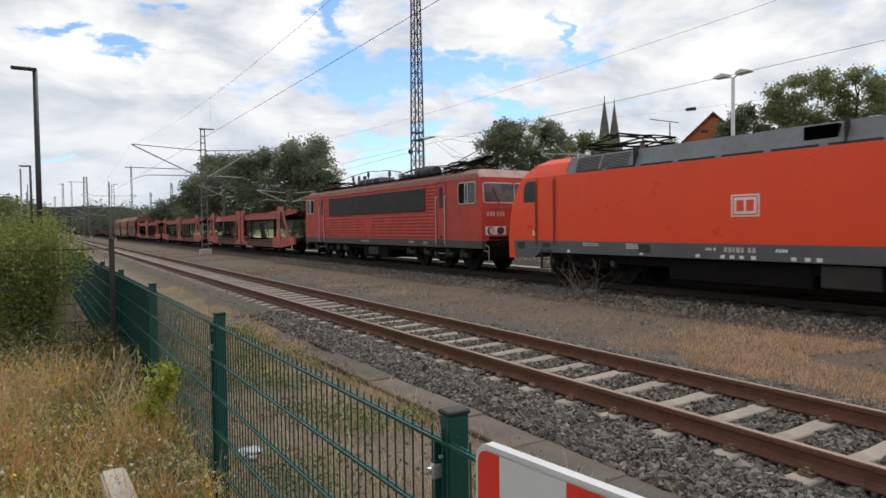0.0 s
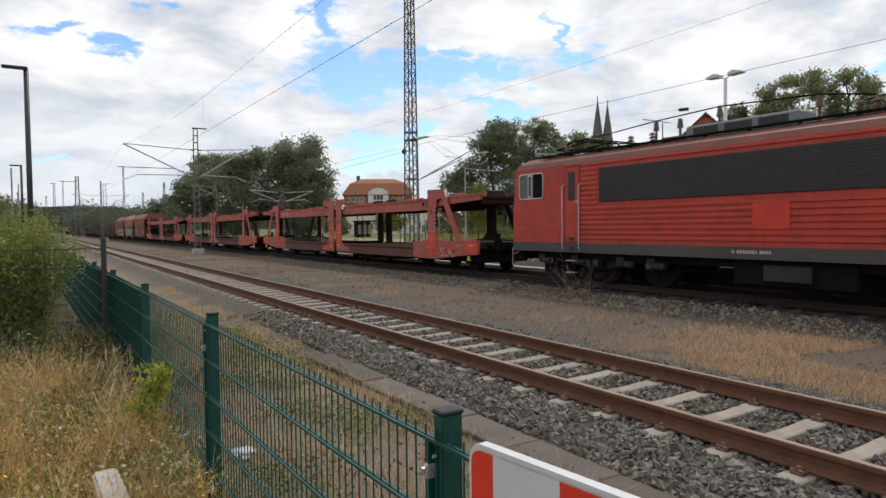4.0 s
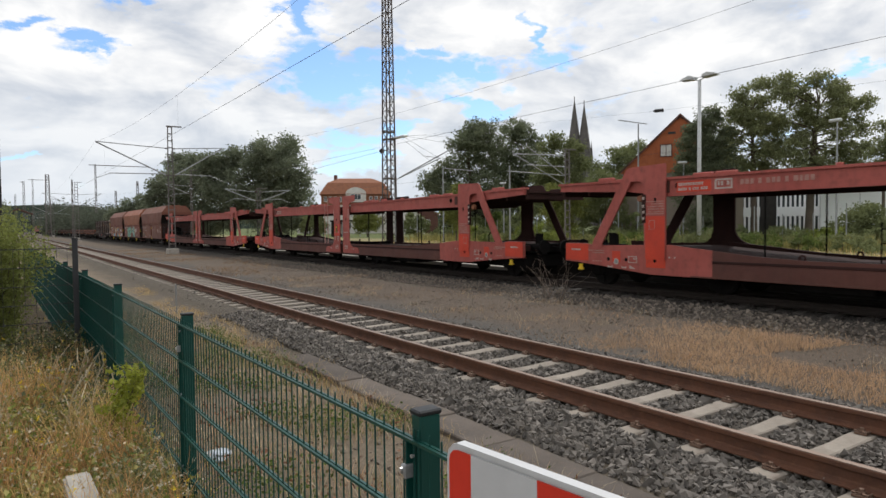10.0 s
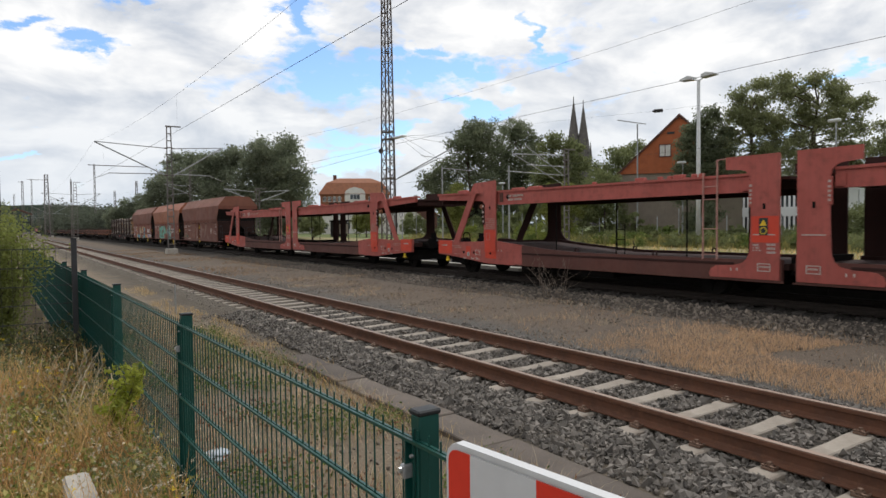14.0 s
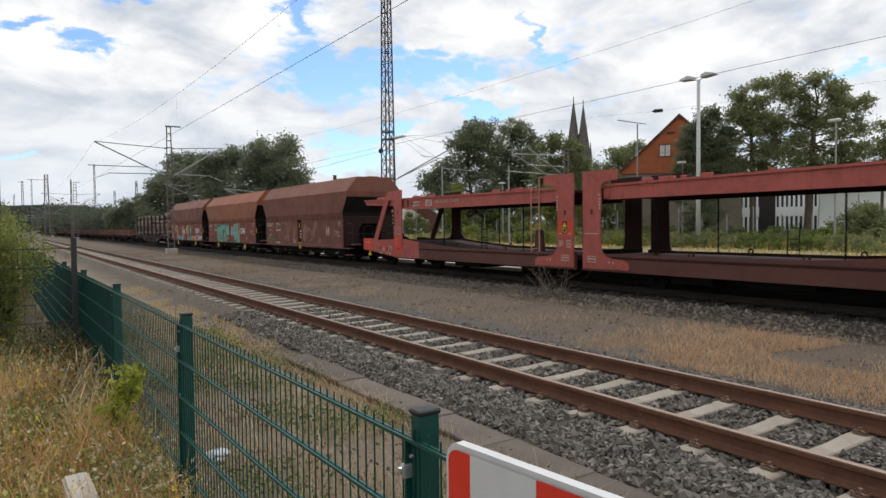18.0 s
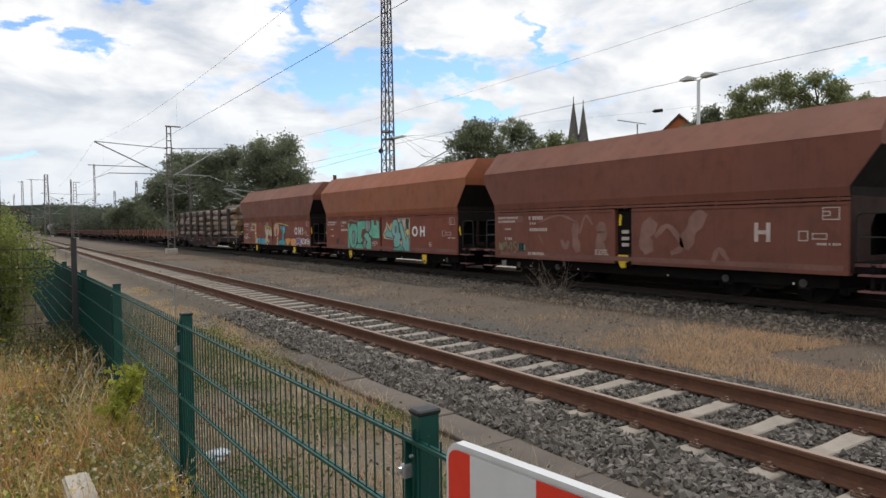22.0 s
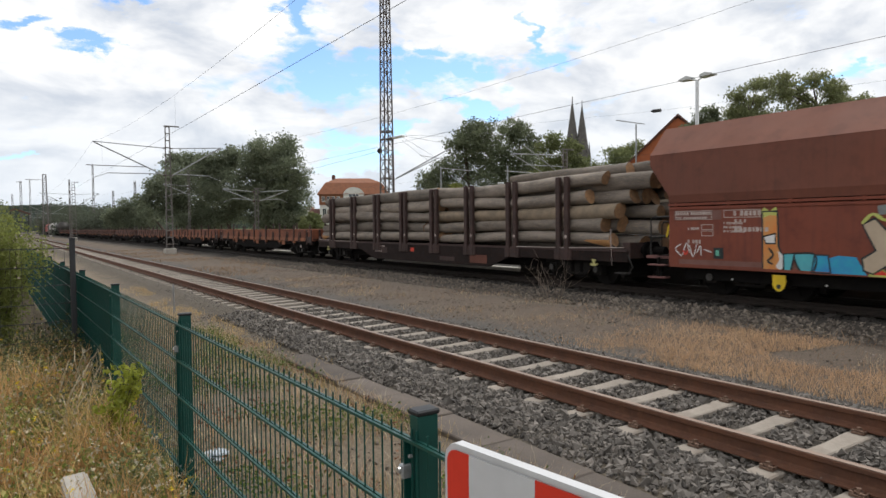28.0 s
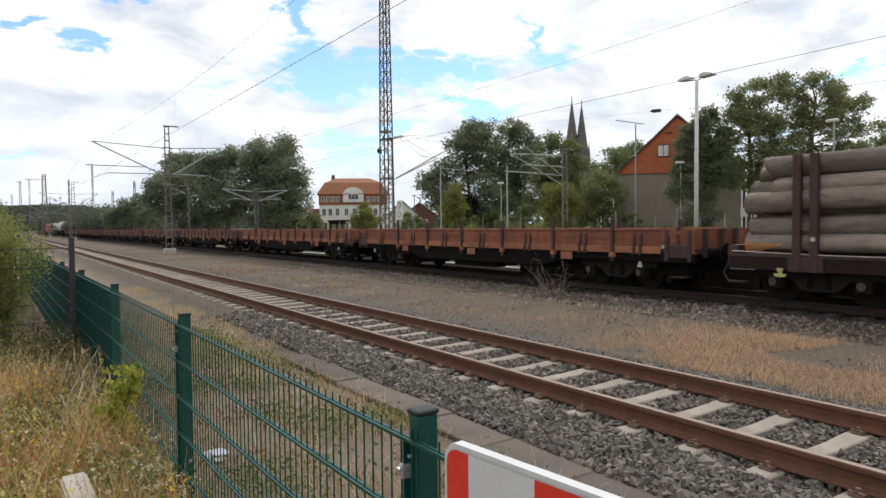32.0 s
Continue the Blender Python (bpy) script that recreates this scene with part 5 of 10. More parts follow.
        for k in range(3):
            a = x0 + (x1 - x0) * (0.08 + 0.3 * k)
            part("vent", box(a, a + (x1 - x0) * 0.24, y0 - 0.012, y0, 3.99, h - 0.07), "louvre", rb)
    part("air_reservoir", rod(bmesh.new(), (3.35, -0.62, 4.17), (4.95, -0.62, 4.17), 0.24, n=18), "gear_grey", th, "dull grey cylinder on the roof", smooth=False)
    for x in (3.7, 4.65):
        part("reservoir_strap", rod(bmesh.new(), (x - 0.03, -0.62, 4.17), (x + 0.03, -0.62, 4.17), 0.248, n=18), "under", th)
        part("reservoir_stand", box(x - 0.06, x + 0.06, -0.85, -0.4, 3.9, 4.1), "under", th)
    for y, z in ((0.0, 4.52), (-0.35, 4.44)):
        bm = bmesh.new()
        path_rod(bm, [(0.9, y, z - 0.1), (2.2, y, z + 0.03), (3.0, y, z + 0.05), (4.3, y, z - 0.02), (5.4, y, z - 0.1)], 0.022)
        part("roof_busbar", bm, "gear_grey", th)
    for x in (-5.4, -4.6, -2.7, 0.95, 1.3, 2.5, 3.1, 5.2, 5.7):
        bm = bmesh.new()
        for k in range(5):
            rod(bm, (x, -0.35, 3.92 + k * 0.095), (x, -0.35, 3.99 + k * 0.095), 0.11, 0.05, n=10)
        part("insulator", bm, "porcelain", th, "dark ribbed insulator")
    for x, z in ((-7.9, 4.42), (-4.3, 4.62), (-3.5, 4.60), (-2.3, 4.72), (0.2, 4.58)):
        bm = rod(bmesh.new(), (x, -0.55, 3.92), (x, -0.55, z), 0.035, n=8)
        rod(bm, (x, -0.55, z - 0.26), (x, -0.55, z - 0.02), 0.085, 0.06, n=10)
        part("post_insulator", bm, "porcelain", th, "dark post insulator on the roof")
    bm = path_rod(bmesh.new(), [(-7.9, -0.55, 4.44), (-6.2, -0.55, 4.50), (-4.3, -0.55, 4.64), (-2.3, -0.55, 4.73), (0.2, -0.55, 4.60), (1.3, -0.45, 4.42)], 0.018)
    part("roof_cable", bm, "under", th, "roof cable slung between insulators")
    bm = beam(bmesh.new(), (5.2, -0.12, 4.34), (8.15, -0.12, 4.50), 0.16, 0.09)
    beam(bm, (6.7, -0.12, 4.34), (8.2, -0.12, 4.54), 0.34, 0.07)
    for y in (-0.5, 0.3):
        rod(bm, (5.4, y, 4.12), (7.6, y * 0.4, 4.44), 0.02, n=5)
    part("pantograph_trough", bm, "under", th, "dark pantograph arm folded above the cab")
    pantograph(th, -7.2, 3.94)
    pantograph(th, 6.6, 3.94)
    bm = bmesh.new()
    bx(bm, -8.6, 8.6, -1.2, 1.2, 0.7, 0.93)
    bx(bm, -1.4, 1.4, -1.3, 1.3, 0.3, 0.92, 0.04)
    part("underframe", bm, "under", th)
    part("battery_box", box(-0.6, 0.5, -1.40, -1.1, 0.42, 0.80, bev=0.03), "gear_dark", th, "dirty grey equipment box")
    for x in (-5.9, 5.9):
        bogie(th, x, 3.9, 0.625, True)
        for k in (-2.3, -0.75, 1.1, 2.2):
            part("brake_cylinder", rod(bmesh.new(), (x + k, -1.26, 0.62), (x + k + 0.3, -1.26, 0.62), 0.1, n=12), "gear_dark", th)
            part("sand_box", box(x + k - 0.35, x + k - 0.05, -1.28, -1.1, 0.55, 0.85, bev=0.03), "gear_dark", th)


def carrier_side(parent, s, patch_top, near, joint_z, ex, turned):
    """One side of a two-deck car carrier half, seen from its joint at x = 0 to the buffers."""
    # the far side gets the dark copy of the paint, in place of shade
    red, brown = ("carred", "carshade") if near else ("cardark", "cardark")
    y0, y1 = sorted((s * 1.40, s * 1.50))
    y = s * 1.502

    def d(a, b):      # depths proud of the side
        return sorted((y + s * a, y + s * b))
    lower = prism(bmesh.new(), [(0.15, 0.47), (8.6 + ex, 0.44), (8.6 + ex, 1.10), (7.4, 1.0), (6.2, 0.94), (1.2, 0.93), (0.15, 0.95)], "y", y0, y1)
    part("side_sill", lower, brown, parent, "rusty brown deep side sill")
    part("end_sill", prism(bmesh.new(), [(8.6, 0.44), (10.4, 0.44), (12.3, 0.62), (13.45, 0.70), (13.45, 1.22), (12.7, 1.22), (12.3, 1.16), (10.7, 1.20), (9.9, 1.22), (8.6, 1.10)], "y", y0, y1), red, parent, "weathered red end of the sill")
    bm = bmesh.new()
    bx(bm, 0.1, 9.0, *d(-0.012, 0.012), 0.44, 0.475)
    part("sill_flange", bm, brown, parent)
    if near:
        part("sill_ledge", box(1.25, 8.6 + ex, *d(-0.02, 0.016), 0.80, 0.86, bev=0.008), "cardark", parent, "dark ledge along the sill")
    # portal at the joint: upright with an arm reaching along the beam
    up = prism(bmesh.new(), [(0.185, 0.50), (1.85, 0.50), (1.88, 0.58), (1.82, 0.70), (1.70, 0.77), (1.25, 0.80), (1.05, 0.85), (0.93, 0.95), (0.87, 1.1), (0.835, 2.2), (0.845, 2.70), (0.88, 2.82), (0.96, 2.91), (1.08, 2.95), (1.45, 2.98), (1.45, 3.26), (0.185, 3.26)], "y", *d(-0.014, 0.03))
    ju = part("joint_upright", up, red, parent, "tall weathered red upright plate with a curved foot")
    if near:
        ls = part("locking_strip", box(0.80, 0.89, *d(-0.01, 0.04), 2.10, 2.68, bev=0.01), red, ju, "toothed locking strip")
        for z in (2.18, 2.27, 2.36, 2.45, 2.56):
            part("locking_tooth", box(0.815, 0.865, *d(0.035, 0.055), z, z + 0.05), "creme", ls)
        part("slot", box(0.50, 0.56, *d(0.02, 0.036), 2.05, 2.18), "under", ju)
        part("beam_end", skin(rounded(0.90, 1.10, 2.44, 2.74, 0.06), None, lambda a, b, q: Vector((a, s * (1.43 + q), b)), 0.0, 0.02), "carred", parent, "pale red beam end plate")
        if joint_z:
            part("joint_patch", box(0.20, 0.82, *d(0.028, 0.034), *joint_z), "carpatch", ju, "fresh red paint on the upright")
        if joint_z and joint_z[0] < 1 and turned:
            part("sill_patch", box(0.90, 1.6, *d(0.028, 0.034), 0.54, 0.72), "carpatch", ju)
        put = lambda a, b, q: Vector((a, y + s * q, b))
        part("data_frame", skin(rounded(0.38, 0.68, 0.68, 0.86, 0.01), rounded(0.40, 0.66, 0.70, 0.84, 0.01), put, 0.028, 0.04), "creme", ju, "white outlined data box")
        bars(ju, 0.42, 0.80, 0.22, 0.04, 1, "creme", y + s * 0.036, 26)
        for x in (1.15, 1.3):
            part("stencil_mark", box(x, x + 0.03, *d(0.03, 0.036), 0.66, 0.73), "creme", ju)
        part("stencil_line", box(0.28, 0.78, *d(0.03, 0.038), 1.48, 1.505), "creme", ju)
    if near and turned:      # access ladder by the joint, with its rungs
        for x in (1.70, 2.07):
            part("ladder_rail", box(x - 0.016, x + 0.016, *d(-0.03, 0.0), 0.90, 3.24 if x < 2 else 2.95), "dusty_pale", parent)
        for z in (1.02, 1.62, 2.32, 2.62):
            part("ladder_rung", rod(bmesh.new(), (1.70, y - s * 0.015, z), (2.07, y - s * 0.015, z), 0.012, n=6), "dusty_pale", parent)
        part("ladder_hoop", path_rod(bmesh.new(), [(1.70, y - s * 0.015, 3.22), (1.46, y - s * 0.015, 3.24), (1.40, y - s * 0.015, 3.16)], 0.012), "dusty_pale", parent)
    # end portal: a broad leg and a raking leg joined at the head, round-cornered opening between them
    ya, yb = d(-0.014, 0.03)
    bm = bmesh.new()
    prism(bm, [(9.90, 0.90), (10.50, 0.90), (10.56, 1.10), (10.58, 2.72), (10.60, 2.80), (10.66, 2.86), (10.76, 2.88), (11.0, 2.88), (10.99, 3.25), (9.92, 3.28), (9.90, 3.20)], "y", ya, yb)
    prism(bm, [(11.0, 2.88), (11.02, 2.84), (12.02, 1.22), (12.0, 1.12), (12.40, 1.12), (12.36, 1.24), (11.24, 3.06), (11.16, 3.19), (11.08, 3.24), (10.99, 3.25)], "y", ya, yb)
    ep = part("end_portal", bm, red, parent, "red A-shaped end portal")
    if near:      # toothed locking strip on the inner edge of the leg
        ls = part("locking_strip", box(10.50, 10.62, *d(-0.02, 0.05), 1.78, 2.52, bev=0.01), "cardark", ep, "dark toothed locking strip")
        for z in (1.86, 2.02, 2.18, 2.38):
            part("locking_tooth", box(10.535, 10.60, *d(0.045, 0.065), z, z + 0.075, bev=0.015), "creme", ls)
        part("lug", rod(bmesh.new(), (10.74, y - s * 0.10, 2.42), (10.74, y + s * 0.0, 2.42), 0.10, 0.08, n=10), "lowrust", ep, "rusty deck lug")
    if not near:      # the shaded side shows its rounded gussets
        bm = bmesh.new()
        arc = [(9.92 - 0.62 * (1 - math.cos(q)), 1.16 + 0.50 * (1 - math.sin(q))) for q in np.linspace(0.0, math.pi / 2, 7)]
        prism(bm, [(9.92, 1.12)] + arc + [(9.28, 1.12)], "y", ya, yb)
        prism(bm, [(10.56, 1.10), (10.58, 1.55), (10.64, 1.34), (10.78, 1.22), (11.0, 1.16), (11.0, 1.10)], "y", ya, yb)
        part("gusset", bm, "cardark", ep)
    part("slot", box(10.18, 10.24, *d(0.02, 0.036), 2.30, 2.42), "under", ep)
    if near:
        part("leg_patch", box(9.92, 10.52, *d(0.028, 0.036), 0.84, patch_top), "carpatch", parent, "fresh red paint on the leg")
        part("end_patch", box(12.55, 13.44, *d(-0.014, 0.006), 0.72, 1.20), "carpatch", parent, "bright red repainted end box")
        part("sill_patch", box(11.38, 11.66, *d(-0.01, 0.003), 0.72, 1.02), "carpatch", parent, "fresh red patch on the sill")
        part("sill_patch", box(9.92, 10.52, *d(0.0, 0.004), 0.62, 0.84), "carpatch", parent)
        for x in (11.18, 11.80, 10.24):
            part("round_hole", rod(bmesh.new(), (x, y - s * 0.01, 0.80), (x, y + s * 0.006, 0.80), 0.05, n=12), "under", parent)
        rl = part("round_label", rod(bmesh.new(), (11.52, y - s * 0.01, 0.74), (11.52, y + s * 0.008, 0.74), 0.085, n=16), "creme", parent, "small round white label")
        part("label_centre", rod(bmesh.new(), (11.52, y, 0.74), (11.52, y + s * 0.011, 0.74), 0.055, n=12), "graf_grey", rl)
        flat = lambda a, b, q: Vector((a, y + s * q, b))
        part("data_frame", skin([(10.82, 0.72), (11.10, 0.72), (11.10, 0.90), (10.82, 0.90)], [(10.835, 0.735), (11.085, 0.735), (11.085, 0.885), (10.835, 0.885)], flat, 0.0, 0.008), "creme", parent, "white outlined data box")
        bars(parent, 10.86, 0.86, 0.12, 0.05, 1, "creme", y + s * 0.008, 29)
        part("stencil_mark", prism(bmesh.new(), [(10.85, 0.56), (11.06, 0.56), (11.06, 0.65)], "y", *d(0.0, 0.008)), "creme", parent)
        for x in (11.18, 11.66):
            zig = bmesh.new()
            for p0, p1 in (((0.0, 0.62), (0.02, 0.56)), ((0.02, 0.56), (0.075, 0.60)), ((0.075, 0.60), (0.13, 0.56)), ((0.13, 0.56), (0.15, 0.62))):
                beam(zig, (x + p0[0], y + s * 0.004, p0[1]), (x + p1[0], y + s * 0.004, p1[1]), 0.018, 0.018)
            part("stencil_mark", zig, "creme", parent)
        for x in (9.62, 9.78):
            part("stencil_mark", box(x, x + 0.035, *d(0.003, 0.008), 0.88, 0.93), "creme", parent)
        bars(parent, 9.95, patch_top + 0.34, 0.56, 0.04, 4, "dusty_pale", y + s * 0.036, 21)
        part("stencil_line", box(9.94, 10.54, *d(0.03, 0.036), patch_top + 0.05, patch_top + 0.075), "dusty_pale", parent)
        part("stencil_line", box(9.94, 10.54, *d(0.03, 0.036), patch_top + 0.37, patch_top + 0.39), "dusty_pale", parent)
        z = patch_top - 0.34
        part("data_frame", skin([(10.22, z), (10.40, z), (10.40, z + 0.24), (10.22, z + 0.24)], [(10.232, z + 0.012), (10.388, z + 0.012), (10.388, z + 0.228), (10.232, z + 0.228)], flat, 0.036, 0.042), "dusty_pale", parent, "pale outlined data box")
        bars(parent, 11.95, 1.04, 0.62, 0.035, 2, "dusty_pale", y + s * 0.008, 23)
        bars(parent, 12.85, 1.06, 0.45, 0.05, 1, "creme", y + s * 0.012, 24)
        bars(parent, 12.05, 0.74, 0.42, 0.03, 1, "dusty_pale", y + s * 0.008, 25)
        part("hook", prism(bmesh.new(), [(12.75, 0.45), (12.95, 0.45), (12.95, 0.50), (12.9, 0.53), (12.9, 0.62), (12.8, 0.62), (12.8, 0.53), (12.75, 0.50)], "y", *d(-0.04, 0.01)), "yellow", parent, "yellow tie-down hook")
        bm = bmesh.new()
        path_rod(bm, [(11.55, y - s * 0.1, 1.1), (11.55, y - s * 0.1, 1.42), (11.62, y - s * 0.1, 1.5), (11.88, y - s * 0.1, 1.5), (11.95, y - s * 0.1, 1.42), (11.95, y - s * 0.1, 1.1)], 0.02)
        part("stop_frame", bm, "under", parent, "small black wheel stop")
    # upper deck beam, hanging end section sloping up towards the buffers
    ub = part("upper_beam", prism(bmesh.new(), [(0.9, 2.46), (9.9, 2.48), (11.0, 2.62), (13.55, 2.74), (13.55, 2.92), (9.9, 2.88), (0.9, 2.82)], "y", *sorted((s * 1.30, s * 1.42))), red, parent, "upper deck side beam")
    part("beam_flange", prism(bmesh.new(), [(0.9, 2.81), (9.9, 2.87), (13.6, 2.91), (13.6, 2.97), (9.9, 2.93), (0.9, 2.87)], "y", *sorted((s * 1.22, s * 1.47))), red, ub)
    part("beam_flange", box(0.9, 9.9, *sorted((s * 1.27, s * 1.45)), 2.445, 2.48), red, ub)
    if near:      # round hole near the portal, and a row of small wheel chocks on the deck edge
        part("beam_hole", rod(bmesh.new(), (9.42, s * 1.41, 2.70), (9.42, s * 1.426, 2.70), 0.085, n=14), "under", ub)
        part("beam_plate", box(9.66, 9.86, *sorted((s * 1.418, s * 1.435)), 2.54, 2.84, bev=0.01), "carshade", ub)
        for x in (2.15, 2.35, 3.05, 3.35, 5.6, 8.35):
            piece("chock", "wheel_chock", lambda: box(0, 0.12, -0.05, 0.05, 2.86, 2.96, bev=0.012), red, parent, pose(x, s * 1.34, 0.0))
    for x in (2.7, 3.9, 11.4):
        piece(("deck_bracket", near), "deck_bracket", lambda: box(0, 0.28, -0.075, 0.075, 2.86, 2.975, bev=0.01), red, parent, pose(x, s * 1.325, 0))
    piece(("deck_ramp", near), "wheel_ramp", lambda: box(0, 0.5, -0.085, 0.085, 2.86, 2.985, bev=0.02), red, parent, pose(7.9, s * 1.335, 0))
    piece(("deck_ramp", near), "wheel_ramp", lambda: None, red, parent, pose(8.7, s * 1.335, 0.0))
    piece(("deck_ramp", near), "wheel_ramp", lambda: None, red, parent, pose(11.75, s * 1.335, 0.06))


def carrier_half(th, m, patch_top, joint_z, ex):
    """One half of a two-section carrier, mirrored for the other half by turning it about its joint."""
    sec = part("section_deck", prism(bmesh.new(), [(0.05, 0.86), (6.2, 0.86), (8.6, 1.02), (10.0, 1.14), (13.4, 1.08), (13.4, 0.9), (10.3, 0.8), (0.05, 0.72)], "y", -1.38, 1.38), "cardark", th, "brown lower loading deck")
    sec.matrix_basis = m
    face = -1 if m[0][0] > 0 else 1      # the turned half shows its other side to the near track
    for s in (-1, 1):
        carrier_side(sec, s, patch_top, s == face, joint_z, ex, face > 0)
    for o in sec.children:
        if o.type == "MESH" and o.name.split(".")[0] not in ("upper_beam", "side_sill", "sill_flange") and min(v.co.x for v in o.data.vertices) + o.matrix_basis.translation.x > 8.0:
            o.matrix_basis = pose(ex, 0, 0) @ o.matrix_basis
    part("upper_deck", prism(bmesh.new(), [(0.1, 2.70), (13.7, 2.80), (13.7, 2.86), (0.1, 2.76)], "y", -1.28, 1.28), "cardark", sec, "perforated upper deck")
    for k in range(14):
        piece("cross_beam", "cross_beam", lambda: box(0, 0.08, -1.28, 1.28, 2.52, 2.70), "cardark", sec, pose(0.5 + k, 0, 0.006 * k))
    for s in (-1, 1):
        for x in (2.6, 7.2):
            piece("guide_rod", "guide_rod", lambda: rod(bmesh.new(), (0, 0, 0.9), (0, 0, 2.6), 0.02, n=6), "under", sec, pose(x, s * 1.36, 0))
    bm = bmesh.new()
    for k in range(3):
        rod(bm, (4.6, 1.30, 1.05 + k * 0.28), (4.9, 1.30, 1.05 + k * 0.28), 0.013, n=5)
    for x in (4.6, 4.9):
        rod(bm, (x, 1.30, 0.9), (x, 1.30, 1.75), 0.016, n=5)
    part("ladder", bm, "under", sec, "thin access ladder")
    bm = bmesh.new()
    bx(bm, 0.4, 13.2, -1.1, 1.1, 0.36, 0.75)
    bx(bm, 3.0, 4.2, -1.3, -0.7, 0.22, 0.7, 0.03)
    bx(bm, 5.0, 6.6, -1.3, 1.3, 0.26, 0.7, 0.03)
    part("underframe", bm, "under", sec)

    def guard():
        bm = prism(bmesh.new(), [(-0.55, 0.62), (-0.12, 0.30), (0.12, 0.30), (0.55, 0.62)], "y", -0.06, 0.06)
        return bx(bm, -0.13, 0.13, -0.1, 0.1, 0.3, 0.55, 0.02)
    for s in (-1, 1):
        for x in (12.35, 8.6, 2.2):
            piece("axle_guard", "axle_guard", guard, "under", sec, pose(x, s * 1.08, 0))
    bm = bmesh.new()
    bx(bm, 13.05, 13.4, -1.0, 1.0, 0.85, 1.12)
    part("end_beam", bm, "under", sec)
    part("end_plate", box(12.55, 12.92, -0.02, 0.02, 1.10, 1.46, bev=0.01), "under", sec, "small dark plate on the deck end")
    for s in (-1, 1):
        for x in (11.25, 10.75, 6.4, 3.6):
            piece("lifting_eye", "lifting_eye", lambda: skin(rounded(-0.075, 0.075, 0.86, 1.06, 0.07), rounded(-0.04, 0.04, 0.90, 1.025, 0.035), lambda a, b, d: Vector((a, d, b)), 0.0, 0.03), "cardark", sec, pose(x, s * 1.30, 0.0 if x < 8 else 0.14))
    buffers_on(sec, 13.4)
    return sec


def buffers_on(sec, x):
    def one():
        bm = rod(bmesh.new(), (0, 0, 0), (0.5, 0, 0), 0.10, n=10)
        return rod(bm, (0.5, 0, 0), (0.56, 0, 0), 0.23, n=16)
    for y in (-0.875, 0.875):
        piece("buffer", "buffer", one, "under", sec, pose(x, y, 1.04))
    piece("drawbar", "coupling", lambda: rod(bmesh.new(), (0, 0, 0), (0.6, 0, -0.05), 0.05, n=6), "under", sec, pose(x, 0, 1.0))


def build_carriers():
    for k, j in enumerate((-54.83, -83.635, -112.50)):
        th = vehicle("car_carrier_wagon", "empty two-deck car carrier wagon in weathered red", "freight wagon", j)
        for m, top, jz, ex in ((pose(0, 0, 0), (1.5, 1.45, 1.5)[k], ((0.95, 1.95), None, None)[k], (0.05, 0.15, -0.08)[k]), (pose(0, 0, 0, 0, 0, 180), (1.95, 1.6, 1.35)[k], ((0.90, 1.96), (1.32, 1.90), (1.42, 1.90))[k], (-0.19, 0.05, 0.22)[k])):
            carrier_half(th, m, top, jz, ex)
        for e in (-1, 1):
            for x in (12.35, 8.6, 2.2):
                wheelset(th, e * x, 0.42)
        part("joint_bellows", box(-0.10, 0.10, -1.2, 1.2, 0.6, 1.0), "under", th)
        sb = part("sign_back", box(-0.64, -0.44, -1.544, -1.537, 1.48, 1.86), "graf_dark", th, "black panel with two yellow warning marks")
        part("warning_sign", prism(bmesh.new(), [(-0.62, 1.69), (-0.46, 1.69), (-0.54, 1.83)], "y", -1.550, -1.544), "yellow", sb, "yellow warning triangle")
        part("warning_sign", skin(rounded(-0.62, -0.46, 1.50, 1.66, 0.079), rounded(-0.60, -0.48, 1.52, 1.64, 0.059), lambda a, b, d: Vector((a, -1.544 - d, b)), 0.0, 0.006), "yellow", sb, "yellow ring mark")
        bars(th, -0.78, 1.28, 0.2, 0.035, 3, "creme", -1.54, 31 + k)
        bars(th, -0.46, 1.30, 0.22, 0.05, 3, "creme", -1.54, 34 + k)
        if k == 2:
            st = part("wheel_stop", prism(bmesh.new(), [(-2.80, 0.86), (-2.42, 0.86), (-2.50, 1.58), (-2.60, 1.64), (-2.70, 1.58)], "y", -0.72, -0.56), "carshade", th, "upright rusty wheel stop on the deck")
            part("hoop", path_rod(bmesh.new(), [(-2.78 + 0.17 * (1 - math.cos(a)), -0.74, 1.58 + 0.19 * math.sin(a)) for a in np.linspace(0.0, 2.9, 9)], 0.018), "yellow", st, "yellow hoop")
        # stencils on the upper beam, the maker's boxed mark and its name as plain bars
        if k == 0:
            part("red_field", box(-9.45, -8.5, -1.428, -1.416, 2.53, 2.80), "carpatch", th)
        bars(th, -9.4, 2.76, 0.85, 0.07, 2, "creme", -1.432, 41 + k)
        if k != 1:
            part("boxed_mark", skin(rounded(-8.4, -7.95, 2.56, 2.80, 0.02), rounded(-8.36, -7.99, 2.60, 2.76, 0.02), lambda a, b, d: Vector((a, -1.42 - d, b)), 0.0, 0.012), "creme", th)
            bars(th, -8.32, 2.74, 0.34, 0.10, 1, "creme", -1.430, 52)
            bars(th, -7.75, 2.755, 2.2, 0.12, 1, "dusty_pale", -1.432, 51)


